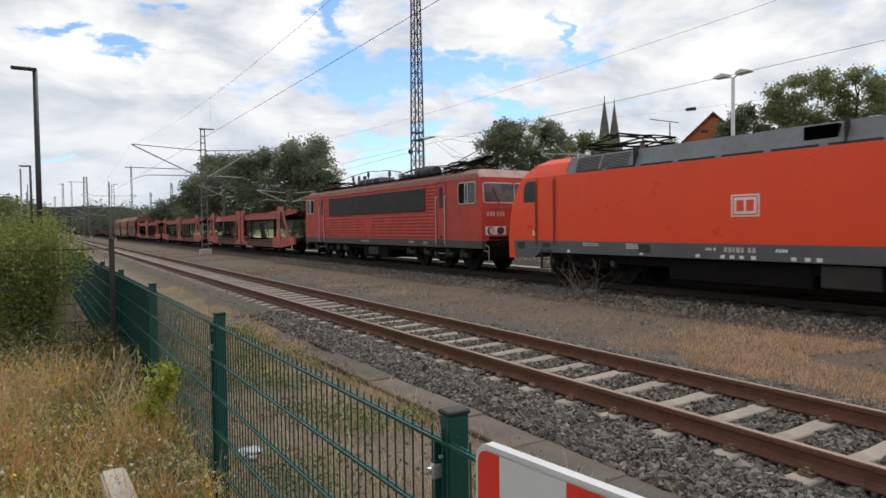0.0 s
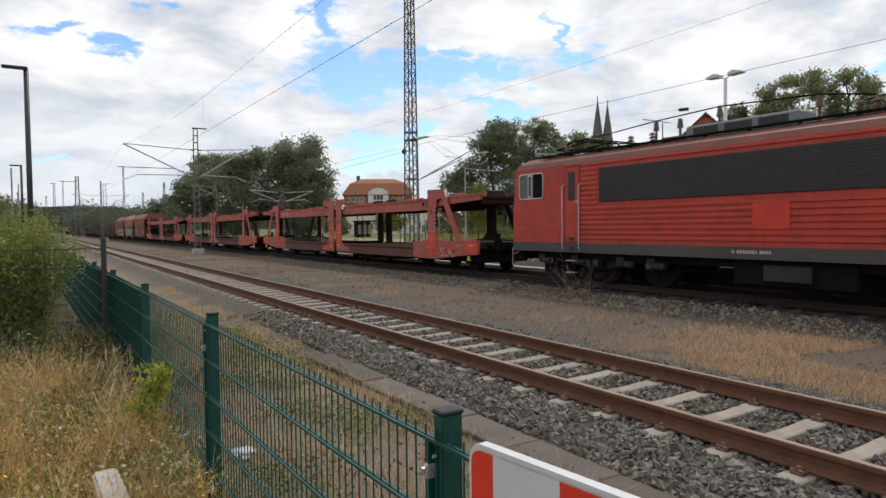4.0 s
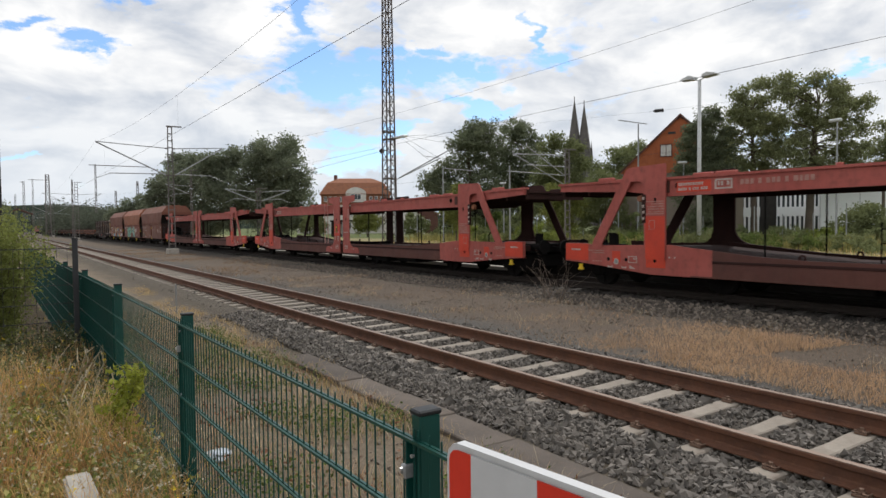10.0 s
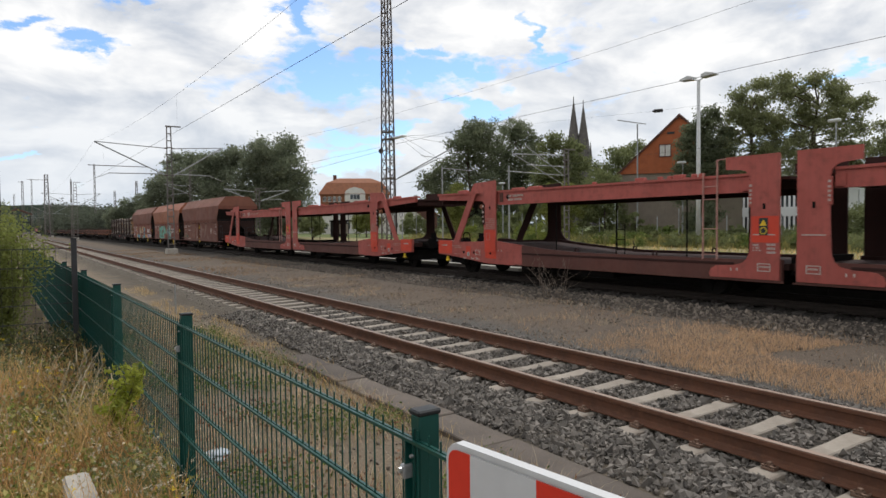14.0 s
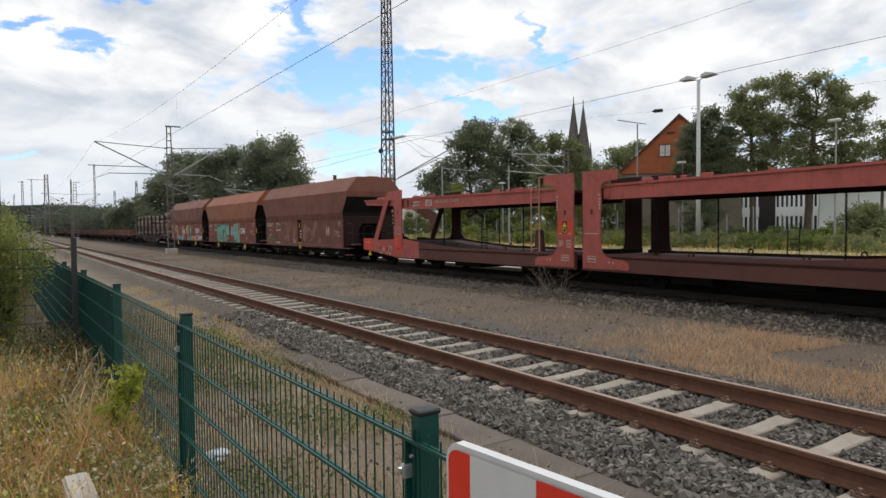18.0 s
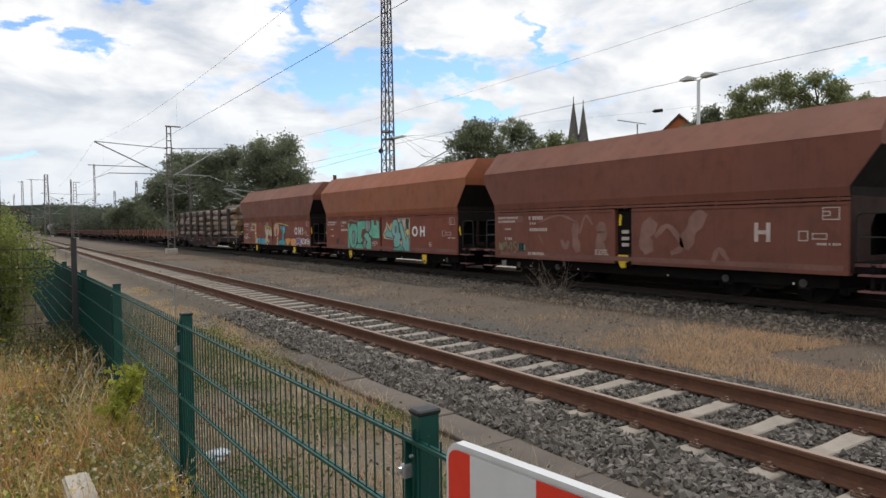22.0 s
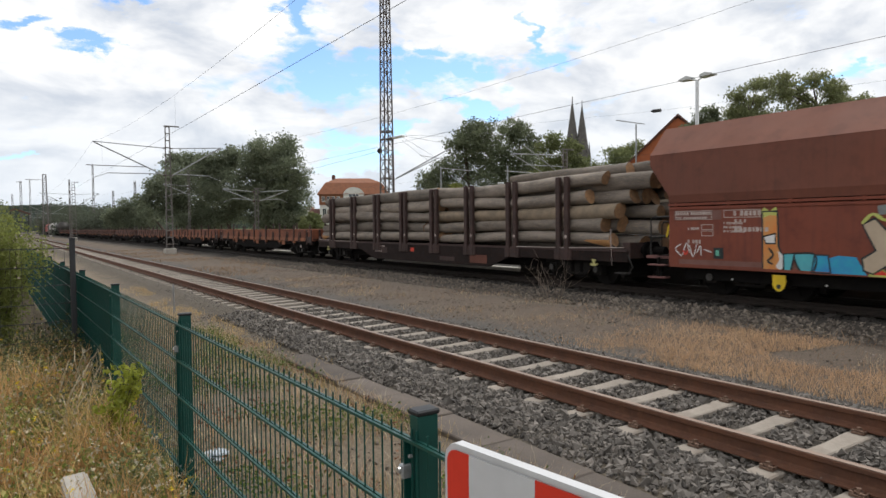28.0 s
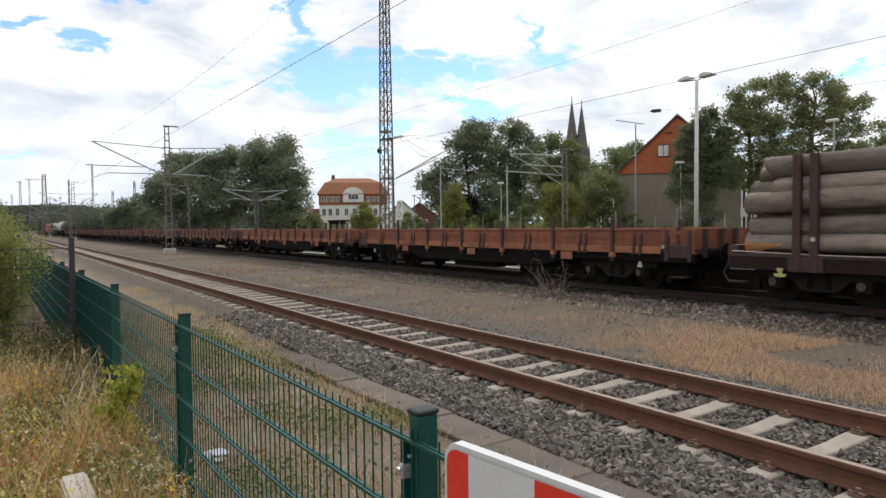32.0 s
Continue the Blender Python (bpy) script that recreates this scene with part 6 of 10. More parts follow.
def loft(levels):
    """Box-like body from level outlines (z, x0, x1, half width)."""
    bm = bmesh.new()
    rings = [[bm.verts.new(p) for p in ((x0, -w, z), (x1, -w, z), (x1, w, z), (x0, w, z))] for z, x0, x1, w in levels]
    for a, b in zip(rings, rings[1:]):
        for i in range(4):
            bm.faces.new((a[i], a[(i + 1) % 4], b[(i + 1) % 4], b[i]))
    bm.faces.new(rings[0])
    bm.faces.new(rings[-1])
    bmesh.ops.recalc_face_normals(bm, faces=bm.faces)
    return bm


def build_hopper(u, x0, x1, split, upper, upper_top, lower, look_no):
    """Swing-roof hopper wagon: two lower side flaps, upper body with ends flaring out to a hood, chamfered shoulders."""
    labels = ("dark brown hopper wagon with faded graffiti", "red-brown hopper wagon with mint green graffiti", "brown hopper wagon with colourful graffiti")
    th = vehicle("hopper_wagon", labels[look_no], "freight wagon", u)
    a, b = x0 - u, x1 - u
    mid = split - u
    z_hood, z_edge, z_top, fl = 3.24, 3.50, 4.22, 0.55
    part("underframe", box(a - 0.5, b + 0.5, -1.3, 1.3, 0.72, 0.95), "under", th)
    part("side_wall", loft([(2.27, a, b, 1.49), (2.46, a, b, 1.53), (z_hood, a - fl, b + fl, 1.53), (z_edge, a - fl, b + fl, 1.53)]), upper, th, "sheet-steel upper side wall")
    part("hood", loft([(z_edge - 0.002, a - fl - 0.004, b + fl + 0.004, 1.536), (z_top, a - fl + 0.02, b + fl - 0.02, 0.92)]), upper_top, th, "paler roof hood with chamfered shoulders")
    part("roof_ridge", box(a - fl + 0.05, b + fl - 0.05, -0.3, 0.3, z_top - 0.02, z_top + 0.04, bev=0.01), upper_top, th)
    for e, xe in ((-1, a), (1, b)):
        # end walls are coloured darker than the sides, for the shade below the hood
        part("end_wall", loft([(2.28, xe + e * 0.004, xe + e * 0.02, 1.47), (2.46, xe + e * 0.004, xe + e * 0.02, 1.515), (z_hood - 0.01, xe + e * (fl + 0.004), xe + e * (fl + 0.012), 1.515)]), "endblack", th, "sloping end wall under the hood, its shade put into the paint")
        k = 0.62 if look_no == 0 else 1.22
        hole = [(-k, 1.05), (k, 1.05), (k, 1.65), (k * 0.65 + (k > 1) * 0.3, 1.92), (-k * 0.65 - (k > 1) * 0.3, 1.92), (-k, 1.65)]
        out = [(-1.46, 0.72), (1.46, 0.72), (1.46, 1.65), (1.46, 2.27), (-1.46, 2.27), (-1.46, 1.65)]
        put = lambda p, q, d, xe=xe, e=e: Vector((xe + e * d, p, q))
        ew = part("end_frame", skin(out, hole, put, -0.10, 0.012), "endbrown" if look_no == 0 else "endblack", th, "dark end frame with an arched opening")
        if look_no:
            for y in (-0.55, 0.55):
                part("strut", box(*sorted((xe - e * 0.06, xe + e * 0.0)), y - 0.05, y + 0.05, 1.05, 1.95), "endbrown", ew)
        part("inner_end", box(*sorted((xe - e * 0.5, xe - e * 0.42)), -1.2, 1.2, 0.8, 2.27), "under", ew)
        # end platform: railing round it, two treads and the brake pipe
        for y in (-1.30, 1.30):
            rail = path_rod(bmesh.new(), [(xe + e * 0.06, y, 0.95), (xe + e * 0.06, y, 1.86), (xe + e * 0.12, y, 1.93), (xe + e * 0.62, y, 1.93), (xe + e * 0.70, y, 1.86), (xe + e * 0.70, y, 0.95)], 0.021)
            rod(rail, (xe + e * 0.06, y, 1.45), (xe + e * 0.70, y, 1.45), 0.016, n=6)
            part("grab_rail", rail, "gear_dark", th, "bent end grab rail")
        bm = bmesh.new()
        for y in (-0.75, -0.1, 0.55):
            path_rod(bm, [(xe + e * 0.78, y, 0.96), (xe + e * 0.78, y, 1.72), (xe + e * 0.78, y + 0.08, 1.80), (xe + e * 0.78, y + 0.42, 1.80), (xe + e * 0.78, y + 0.5, 1.72), (xe + e * 0.78, y + 0.5, 0.96)], 0.017)
        rod(bm, (xe + e * 0.78, -1.28, 1.40), (xe + e * 0.78, 1.28, 1.40), 0.016, n=6)
        part("end_railing", bm, "gear_dark", th, "row of bent end railings")
        part("brake_wheel", rod(rod(bmesh.new(), (xe + e * 0.5, 0.2, 1.0), (xe + e * 0.5, 0.2, 1.5), 0.03, n=8), (xe + e * 0.5, 0.2, 1.5), (xe + e * 0.5, 0.2, 1.53), 0.22, n=16), "under", th, "hand brake wheel on its column")
        part("end_platform", box(*sorted((xe, xe + e * 0.85)), -1.3, 1.3, 0.86, 0.93), "tread", th, "dirty reddish end platform")
        for z in (0.68, 0.36):
            part("step", box(*sorted((xe + e * 0.16, xe + e * 0.66)), -1.50, -1.22, z, z + 0.04, bev=0.006), "tread", th, "worn reddish step tread")
        part("step_riser", box(*sorted((xe + e * 0.36, xe + e * 0.42)), -1.42, -1.36, 0.36, 0.9), "under", th)
        part("end_pipe", path_rod(bmesh.new(), [(xe + e * 0.2, -0.6, 0.9), (xe + e * 0.9, -0.55, 0.8), (xe + e * 0.95, -0.5, 0.45)], 0.03), "under", th, "dark brake hose")
        if look_no:
            part("end_tag", prism(bmesh.new(), [(xe + e * 0.02, 1.62), (xe + e * 0.10, 1.40), (xe + e * 0.13, 1.42), (xe + e * 0.06, 1.75)], "y", -1.45, -1.42), "yellow", th, "yellow end handle")
        buffers(th, xe + e * 0.55, e, reach=0.6)
    gap = 0.28 if look_no == 0 else 0.07
    for s in (-1, 1):
        y = s * 1.5
        for p0, p1 in ((a, mid - gap), (mid + gap, b)):
            p = part("side_panel", box(p0, p1, *sorted((y, y - s * 0.16)), 0.68, 2.17, bev=0.015), lower, th, "lower side flap")
            part("panel_rim", box(p0 + 0.02, p1 - 0.02, y - 0.02, y + 0.02, 2.09, 2.16, bev=0.008), lower, p)
            part("panel_rim", box(p0 + 0.02, p1 - 0.02, y - 0.012, y + 0.012, 0.68, 0.74), lower, p)
        hr = part("hinge_rail", box(a, b, y - 0.03, y + 0.03, 2.19, 2.25), lower, th)
        for x in np.linspace(a + 0.2, b - 0.2, 9):
            part("hinge", box(x - 0.025, x + 0.025, y - 0.034, y + 0.034, 2.17, 2.27), lower, hr)
        for x in (mid - gap * 0.6, mid + gap * 0.6):
            part("lock_post", box(x - 0.03, x + 0.03, *sorted((y - s * 0.3, y - s * 0.17)), 0.62, 2.2), "under", th)
        for x, z in ((() if look_no == 0 else ((a + 2.82, 0.50), (b - 2.28, 0.50)))):
            bp = part("brake_handle", prism(bmesh.new(), [(x - 0.14, z + 0.12), (x - 0.14, z - 0.08), (x - 0.11, z - 0.16), (x - 0.04, z - 0.23), (x + 0.04, z - 0.23), (x + 0.11, z - 0.16), (x + 0.14, z - 0.08), (x + 0.14, z + 0.12)], "y", y - 0.02, y + 0.02), "yellow", th, "yellow brake changeover plate")
            part("plate_hole", rod(bmesh.new(), (x, y - 0.024, z - 0.13), (x, y + 0.024, z - 0.13), 0.05, n=12), "graf_dark", bp)
    for x in (a + 1.6, a + 3.7, b - 4.4, b - 1.2):
        part("lamp_mark", box(x, x + 0.03, -1.33, -1.31, 0.42, 0.46), "white", th)
    if look_no == 0:
        part("lock_gear", box(mid - 0.26, mid + 0.26, -1.40, -1.0, 0.6, 2.15, bev=0.03), "under", th, "black locking gear between the flaps")
        part("handle", prism(bmesh.new(), [(mid - 0.2, 1.72), (mid - 0.12, 1.72), (mid - 0.1, 2.0), (mid - 0.17, 2.02)], "y", -1.44, -1.40), "yellow", th)
        part("brake_handle", prism(bmesh.new(), [(mid - 0.2, 0.92), (mid + 0.14, 0.92), (mid + 0.14, 0.74), (mid + 0.04, 0.70), (mid + 0.06, 0.58), (mid - 0.08, 0.56), (mid - 0.18, 0.70)], "y", -1.47, -1.42), "yellow", th, "yellow brake changeover handle")
        for z in (1.5, 1.32, 1.15):
            part("tag", box(mid - 0.1, mid + 0.14, -1.43, -1.40, z, z + 0.09), "creme", th)
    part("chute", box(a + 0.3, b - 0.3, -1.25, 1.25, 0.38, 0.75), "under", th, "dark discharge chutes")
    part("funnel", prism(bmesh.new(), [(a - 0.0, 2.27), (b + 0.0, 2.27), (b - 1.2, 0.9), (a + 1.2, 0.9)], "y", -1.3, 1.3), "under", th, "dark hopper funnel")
    for x in (a + 1.9, b - 1.9):
        bogie(th, x, 1.8, 0.46)
    # stencilled data and spray paint on the flaps
    yy = -1.502
    part("pale_patch", box(a + 0.15, a + 1.45, yy - 0.002, yy + 0.002, 1.84, 2.06), "dusty", th)
    bars(th, a + 0.2, 2.03, 1.2, 0.07, 2, "creme", yy - 0.003, 61)
    bars(th, a + 0.55, 1.66, 0.36, 0.06, 1, "creme", yy, 62)
    bars(th, a + 0.55, 1.36, 0.36, 0.09, 1, "creme", yy, 62)
    bars(th, a + 1.75, 2.03, 0.75, 0.11, 1, "creme", yy, 63)
    bars(th, a + 1.78, 1.66, 0.95, 0.10, 1, "creme", yy, 64)
    bars(th, a + 1.78, 1.84, 0.4, 0.07, 1, "creme", yy, 67)
    bars(th, mid - 1.0, 1.05, 0.55, 0.035, 3, "creme", yy, 65)
    put = lambda p, q, d: Vector((p, yy - d, q))
    for p, q, w, h in ((b - 0.52, 1.80, 0.34, 0.26), (b - 0.52, 1.88, 0.16, 0.10), (b - 1.0, 1.36, 0.2, 0.22), (b - 0.72, 1.40, 0.3, 0.13)):
        part("data_frame", skin([(p, q), (p + w, q), (p + w, q + h), (p, q + h)], [(p + 0.02, q + 0.02), (p + w - 0.02, q + 0.02), (p + w - 0.02, q + h - 0.02), (p + 0.02, q + h - 0.02)], put, 0.0, 0.003), "creme", th, "white outlined data box")
    bars(th, b - 0.62, 1.33, 0.5, 0.05, 1, "creme", yy, 68)
    part("data_plate", box(a + 1.25, a + 1.50, yy - 0.004, yy, 0.92, 1.18), "graf_dark", th)
    part("dust_strip", box(a + 0.3, b - 0.1, yy - 0.001, yy, 0.76, 0.88), "dusty", th, "strip of pale dust")
    letters(th, look_no, a, b, mid, yy)


def text_part(parent, word, x, z, h, material, y, name="lettering"):
    """Flat letters in the built-in font, standing on the side wall."""
    cu = bpy.data.curves.new(name, "FONT")
    cu.body, cu.size, cu.extrude, cu.offset = word, h * 1.36, 0.003, 0.018
    tmp = new("tmp", cu)
    me = bpy.data.meshes.new_from_object(tmp.evaluated_get(bpy.context.evaluated_depsgraph_get()))
    bpy.data.objects.remove(tmp)
    bpy.data.curves.remove(cu)
    me.materials.clear()
    me.materials.append(M[material])
    ob = new(name, me)
    ob.parent = parent
    ob.matrix_basis = pose(x, y, z, 90, 0, 0)
    return ob


def strokes(x, z, w, h, kind):
    """Loose spray strokes that make no word."""
    if kind == 0:
        return [(x + w * (0.5 + 0.46 * math.cos(t)), z + h * (0.5 + 0.46 * math.sin(t))) for t in np.linspace(0.6, 6.2, 14)]
    if kind == 1:
        return [(x, z + h), (x + w * 0.15, z + h * 0.05), (x + w * 0.5, z + h * 0.55), (x + w * 0.75, z), (x + w, z + h * 0.95)]
    if kind == 2:
        return [(x + w, z + h), (x + w * 0.2, z + h * 0.9), (x + w * 0.1, z + h * 0.55), (x + w * 0.9, z + h * 0.4), (x + w * 0.8, z + h * 0.05), (x, z)]
    return [(x, z), (x + w * 0.05, z + h), (x + w * 0.5, z + h * 0.5), (x + w * 0.95, z + h), (x + w, z)]


def curvy(x, z, w, h, pts, n=5):
    """Smooth line through loose points given in a unit box."""
    p = [np.array((x + w * a, z + h * b)) for a, b in pts]
    p = [2 * p[0] - p[1]] + p + [2 * p[-1] - p[-2]]
    out = []
    for i in range(1, len(p) - 2):
        for k in range(n):
            t = k / n
            out.append(tuple(0.5 * (2 * p[i] + (p[i + 1] - p[i - 1]) * t + (2 * p[i - 1] - 5 * p[i] + 4 * p[i + 1] - p[i + 2]) * t * t + (3 * p[i] - p[i - 1] - 3 * p[i + 1] + p[i + 2]) * t ** 3)))
    out.append(tuple(p[-2]))
    return out


def band(pts, w, y, taper=0.35):
    """One stroke of spray paint: a joined strip of changing width."""
    bm = bmesh.new()
    m = len(pts)
    left, right = [], []
    for i, p in enumerate(pts):
        q0, q1 = pts[max(0, i - 1)], pts[min(m - 1, i + 1)]
        d = Vector((q1[0] - q0[0], q1[1] - q0[1]))
        n = Vector((-d.y, d.x)).normalized() if d.length > 1e-6 else Vector((0, 1))
        k = w / 2 * (1 - taper * 0.5 * (1 + math.cos(i * 1.3)))
        left.append(bm.verts.new((p[0] + n.x * k, y, p[1] + n.y * k)))
        right.append(bm.verts.new((p[0] - n.x * k, y, p[1] - n.y * k)))
    for i in range(m - 1):
        bm.faces.new((left[i], left[i + 1], right[i + 1], right[i]))
    r = bmesh.ops.extrude_face_region(bm, geom=list(bm.faces))
    bmesh.ops.translate(bm, verts=[v for v in r["geom"] if isinstance(v, bmesh.types.BMVert)], vec=(0, -0.0015, 0))
    bmesh.ops.recalc_face_normals(bm, faces=bm.faces)
    return bm


ROUND = [(0.5, 1.0), (0.1, 0.8), (0.0, 0.4), (0.3, 0.02), (0.75, 0.1), (1.0, 0.55), (0.85, 0.92), (0.5, 1.0)]
SWIRL = [(0.95, 0.95), (0.45, 1.0), (0.2, 0.75), (0.5, 0.55), (0.85, 0.4), (0.7, 0.1), (0.2, 0.05)]
JAG = [(0.0, 0.3), (0.12, 0.95), (0.35, 0.5), (0.5, 0.55), (0.62, 1.0), (0.8, 0.9), (1.0, 0.05)]
HOOK = [(0.0, 0.6), (0.3, 0.3), (0.5, 0.75), (0.8, 0.95), (1.0, 0.5), (0.8, 0.1)]
WAVE = [(0.0, 0.2), (0.2, 0.9), (0.4, 0.2), (0.6, 0.85), (0.8, 0.15), (1.0, 0.8)]


PATCHES = [0]


def sprayed(th, pts, fill, y, line="graf_dark", soft=False):
    """A sprayed letter form; each later one lies on the one before, with its own drawn edge."""
    layer = PATCHES[0] = (PATCHES[0] + 1) % 26
    d = y - 0.0012 * layer
    if soft:
        pts = curvy(0, 0, 1, 1, pts + pts[:2], 4)[:-4]
    part("graffiti", skin(pts, None, lambda p, q, t: Vector((p, d - t, q)), 0.0, 0.0006), fill, th, "spray-painted letter form")
    if line:
        part("graffiti_outline", band(pts + pts[:2], 0.045, d - 0.0004, 0.25), line, th)


def letters(th, look_no, a, b, mid, yy):
    PATCHES[0] = 0
    if look_no == 0:
        text_part(th, "H", b - 2.0, 1.35, 0.42, "creme", yy - 0.002)
        g = "graf_ghost"
        for x, z, w, h, sh, wd in ((a + 2.15, 1.62, 1.7, 0.42, [(0, 0.5), (0.55, 1.0), (1.0, 0.5)], 0.07), (a + 3.75, 0.95, 0.22, 0.85, [(0.2, 1), (0.1, 0.5), (0.6, 0)], 0.32), (a + 3.95, 1.5, 0.5, 0.5, [(0, 0), (0.45, 1), (1, 0.5)], 0.09),
                               (a + 4.55, 0.95, 0.45, 0.8, [(0.2, 1), (0.7, 0.75), (0.3, 0.4), (0.7, 0)], 0.36), (a + 2.2, 1.15, 0.2, 0.3, [(0, 1), (1, 0)], 0.05), (a + 3.2, 1.0, 0.3, 0.3, [(0, 1), (0.5, 0.2), (1, 0.9)], 0.16),
                               (mid + 0.7, 1.0, 0.35, 0.85, [(0.9, 1.0), (0.1, 0.5), (0.5, 0)], 0.48), (mid + 1.05, 1.0, 0.8, 0.7, [(0, 0.6), (0.5, 1.0), (1, 0.3), (0.6, 0)], 0.16), (mid + 1.9, 1.15, 0.55, 0.9, [(0, 0), (0.4, 0.5), (1.0, 1.0)], 0.44),
                               (mid + 2.7, 0.85, 0.4, 0.3, [(0, 0), (0.4, 1), (1, 0.1)], 0.14)):
            part("graffiti", band(curvy(x, z, w, h, sh), wd, yy), g, th, "scrubbed-off ghost graffiti")
        for i in range(5):
            part("graffiti", band(curvy(a + 0.22 + 0.24 * i, 0.86, 0.2, 0.36, (WAVE, JAG, HOOK, SWIRL, WAVE)[i]), 0.05, yy), "graf_faint", th, "small faded green tag")
        part("sticker", box(a + 1.42, a + 1.56, yy - 0.004, yy, 0.96, 1.12), "graf_green", th)
        bars(th, a + 1.7, 0.90, 0.75, 0.09, 1, "creme", yy - 0.003, 70)
    elif look_no == 1:
        text_part(th, "O H", mid + 2.66, 1.36, 0.40, "white", yy - 0.002)
        # mint block letters with dark edges on the first flap
        for pts, mt in (([(-3.34, 1.92), (-3.10, 1.95), (-3.20, 1.52), (-3.10, 0.74), (-3.34, 0.74)], "graf_green"), ([(-2.27, 0.98), (-1.81, 0.96), (-1.63, 0.72), (-2.72, 0.72)], "graf_green"), ([(-1.45, 2.04), (-0.98, 2.04), (-0.94, 1.70), (-1.19, 1.50), (-1.48, 1.60)], "graf_grey"),
                        ([(-2.27, 2.02), (-1.44, 2.04), (-1.47, 1.64), (-1.80, 1.61), (-1.90, 1.31), (-1.72, 1.13), (-1.99, 0.96), (-2.28, 1.00), (-2.36, 1.43)], "graf_green"), ([(-1.67, 1.34), (-1.41, 1.50), (-1.15, 1.44), (-1.11, 1.29), (-0.94, 1.25), (-0.90, 0.73), (-1.37, 0.72), (-1.46, 0.84), (-1.28, 1.08), (-1.54, 1.20)], "graf_green"),
                        ([(-1.54, 1.23), (-1.37, 1.08), (-1.46, 0.84), (-1.54, 0.72), (-1.78, 0.89), (-1.67, 1.10)], "graf_grey"), ([(-0.87, 2.06), (-0.62, 2.07), (-0.61, 1.84), (-0.40, 1.84), (-0.38, 2.05), (-0.13, 1.97), (-0.10, 1.22), (-0.77, 1.21), (-1.15, 1.46), (-0.89, 1.73)], "graf_green")):
            sprayed(th, pts, mt, yy)
        sprayed(th, [(-3.25, 1.52), (-3.12, 1.74), (-2.88, 1.90), (-2.56, 1.91), (-2.33, 1.76), (-2.28, 1.43), (-2.36, 1.06), (-2.62, 0.76), (-2.94, 0.78), (-3.17, 1.11)], "graf_green", yy, soft=True)
        sprayed(th, [(-2.80, 1.52), (-2.62, 1.55), (-2.55, 1.30), (-2.62, 1.02), (-2.76, 0.98), (-2.85, 1.27)], "graf_grey", yy, soft=True)
        for p in ([(-3.3, 1.98), (-2.9, 2.08), (-2.5, 2.0), (-2.2, 2.08)], [(-2.1, 1.5), (-2.0, 1.75), (-1.75, 1.8)], [(-0.95, 1.5), (-0.6, 1.62), (-0.3, 1.5)]):
            part("graffiti_line", band(curvy(0, 0, 1, 1, p), 0.035, yy - 0.024), "graf_mid", th)
        bars(th, -0.72, 1.10, 0.45, 0.03, 3, "creme", yy - 0.003, 66)
        # second flap: pale ground, teal letters with a white-edged tail, yellow flashes
        for pts, mt, ln in (([(1.50, 2.10), (2.50, 2.09), (2.50, 0.71), (1.16, 0.71), (1.16, 0.95), (1.9, 1.2)], "graf_cream", None), ([(1.54, 2.09), (2.1, 2.09), (2.3, 1.7), (2.13, 1.51), (1.87, 1.89)], "graf_grey", None), ([(2.19, 2.08), (2.44, 2.08), (2.41, 1.70), (2.29, 1.58), (2.16, 1.86)], "graf_dark", None), ([(1.90, 2.06), (2.13, 2.02), (2.19, 1.81), (2.10, 1.63), (1.97, 1.81)], "graf_cream", None),
                            ([(0.25, 1.39), (0.37, 1.61), (0.50, 1.75), (0.57, 1.97), (0.88, 1.69), (1.06, 1.60), (1.13, 1.40), (1.16, 1.19), (0.63, 1.20), (0.31, 1.23)], "graf_cream", None), ([(0.84, 1.53), (0.90, 1.84), (1.08, 1.96), (1.04, 1.66)], "graf_yellow", None), ([(2.14, 1.58), (2.46, 1.70), (2.44, 1.36), (2.30, 1.34)], "graf_yellow", "graf_dark"),
                            ([(0.37, 1.42), (0.59, 1.58), (0.63, 1.81), (0.81, 1.58), (0.99, 1.53), (1.14, 1.42), (1.13, 1.24), (0.66, 1.27), (0.49, 1.33)], "graf_teal2", "graf_dark"), ([(1.16, 0.86), (1.47, 0.86), (1.77, 0.99), (2.03, 0.72), (1.16, 0.72)], "graf_mid", "graf_dark"),
                            ([(1.62, 1.90), (1.84, 1.94), (2.10, 1.46), (2.22, 1.15), (2.29, 1.36), (2.44, 1.38), (2.48, 0.72), (2.13, 0.72), (1.94, 0.89), (1.90, 1.17), (1.77, 1.48)], "graf_teal2", "graf_dark"),
                            ([(1.02, 1.53), (1.06, 1.87), (1.16, 2.02), (1.30, 2.08), (1.49, 2.03), (1.61, 1.78), (1.67, 1.48), (1.77, 1.46), (1.80, 1.25), (1.71, 1.22), (1.71, 0.99), (1.47, 0.85), (1.20, 0.90), (1.16, 1.21), (1.30, 1.34), (1.10, 1.36)], "graf_teal2", "graf_dark"), ([(1.32, 1.76), (1.39, 1.78), (1.43, 1.53), (1.32, 1.48)], "graf_grey", "graf_dark")):
            sprayed(th, pts, mt, yy, line=ln)
        ring = [(math.cos(q) * 0.10 + 4.01, math.sin(q) * 0.10 + 1.03) for q in np.linspace(0, 2 * math.pi, 17)[:-1]]
        part("round_mark", skin(ring, [(4.01 + (p - 4.01) * 0.8, 1.03 + (q - 1.03) * 0.8) for p, q in ring], lambda p, q, d: Vector((p, yy - d, q)), 0.0, 0.003), "creme", th)
        bars(th, 3.95, 1.06, 0.12, 0.05, 1, "creme", yy - 0.003, 74)
    else:
        text_part(th, "O H !", mid + 3.7, 1.36, 0.40, "white", yy - 0.002)
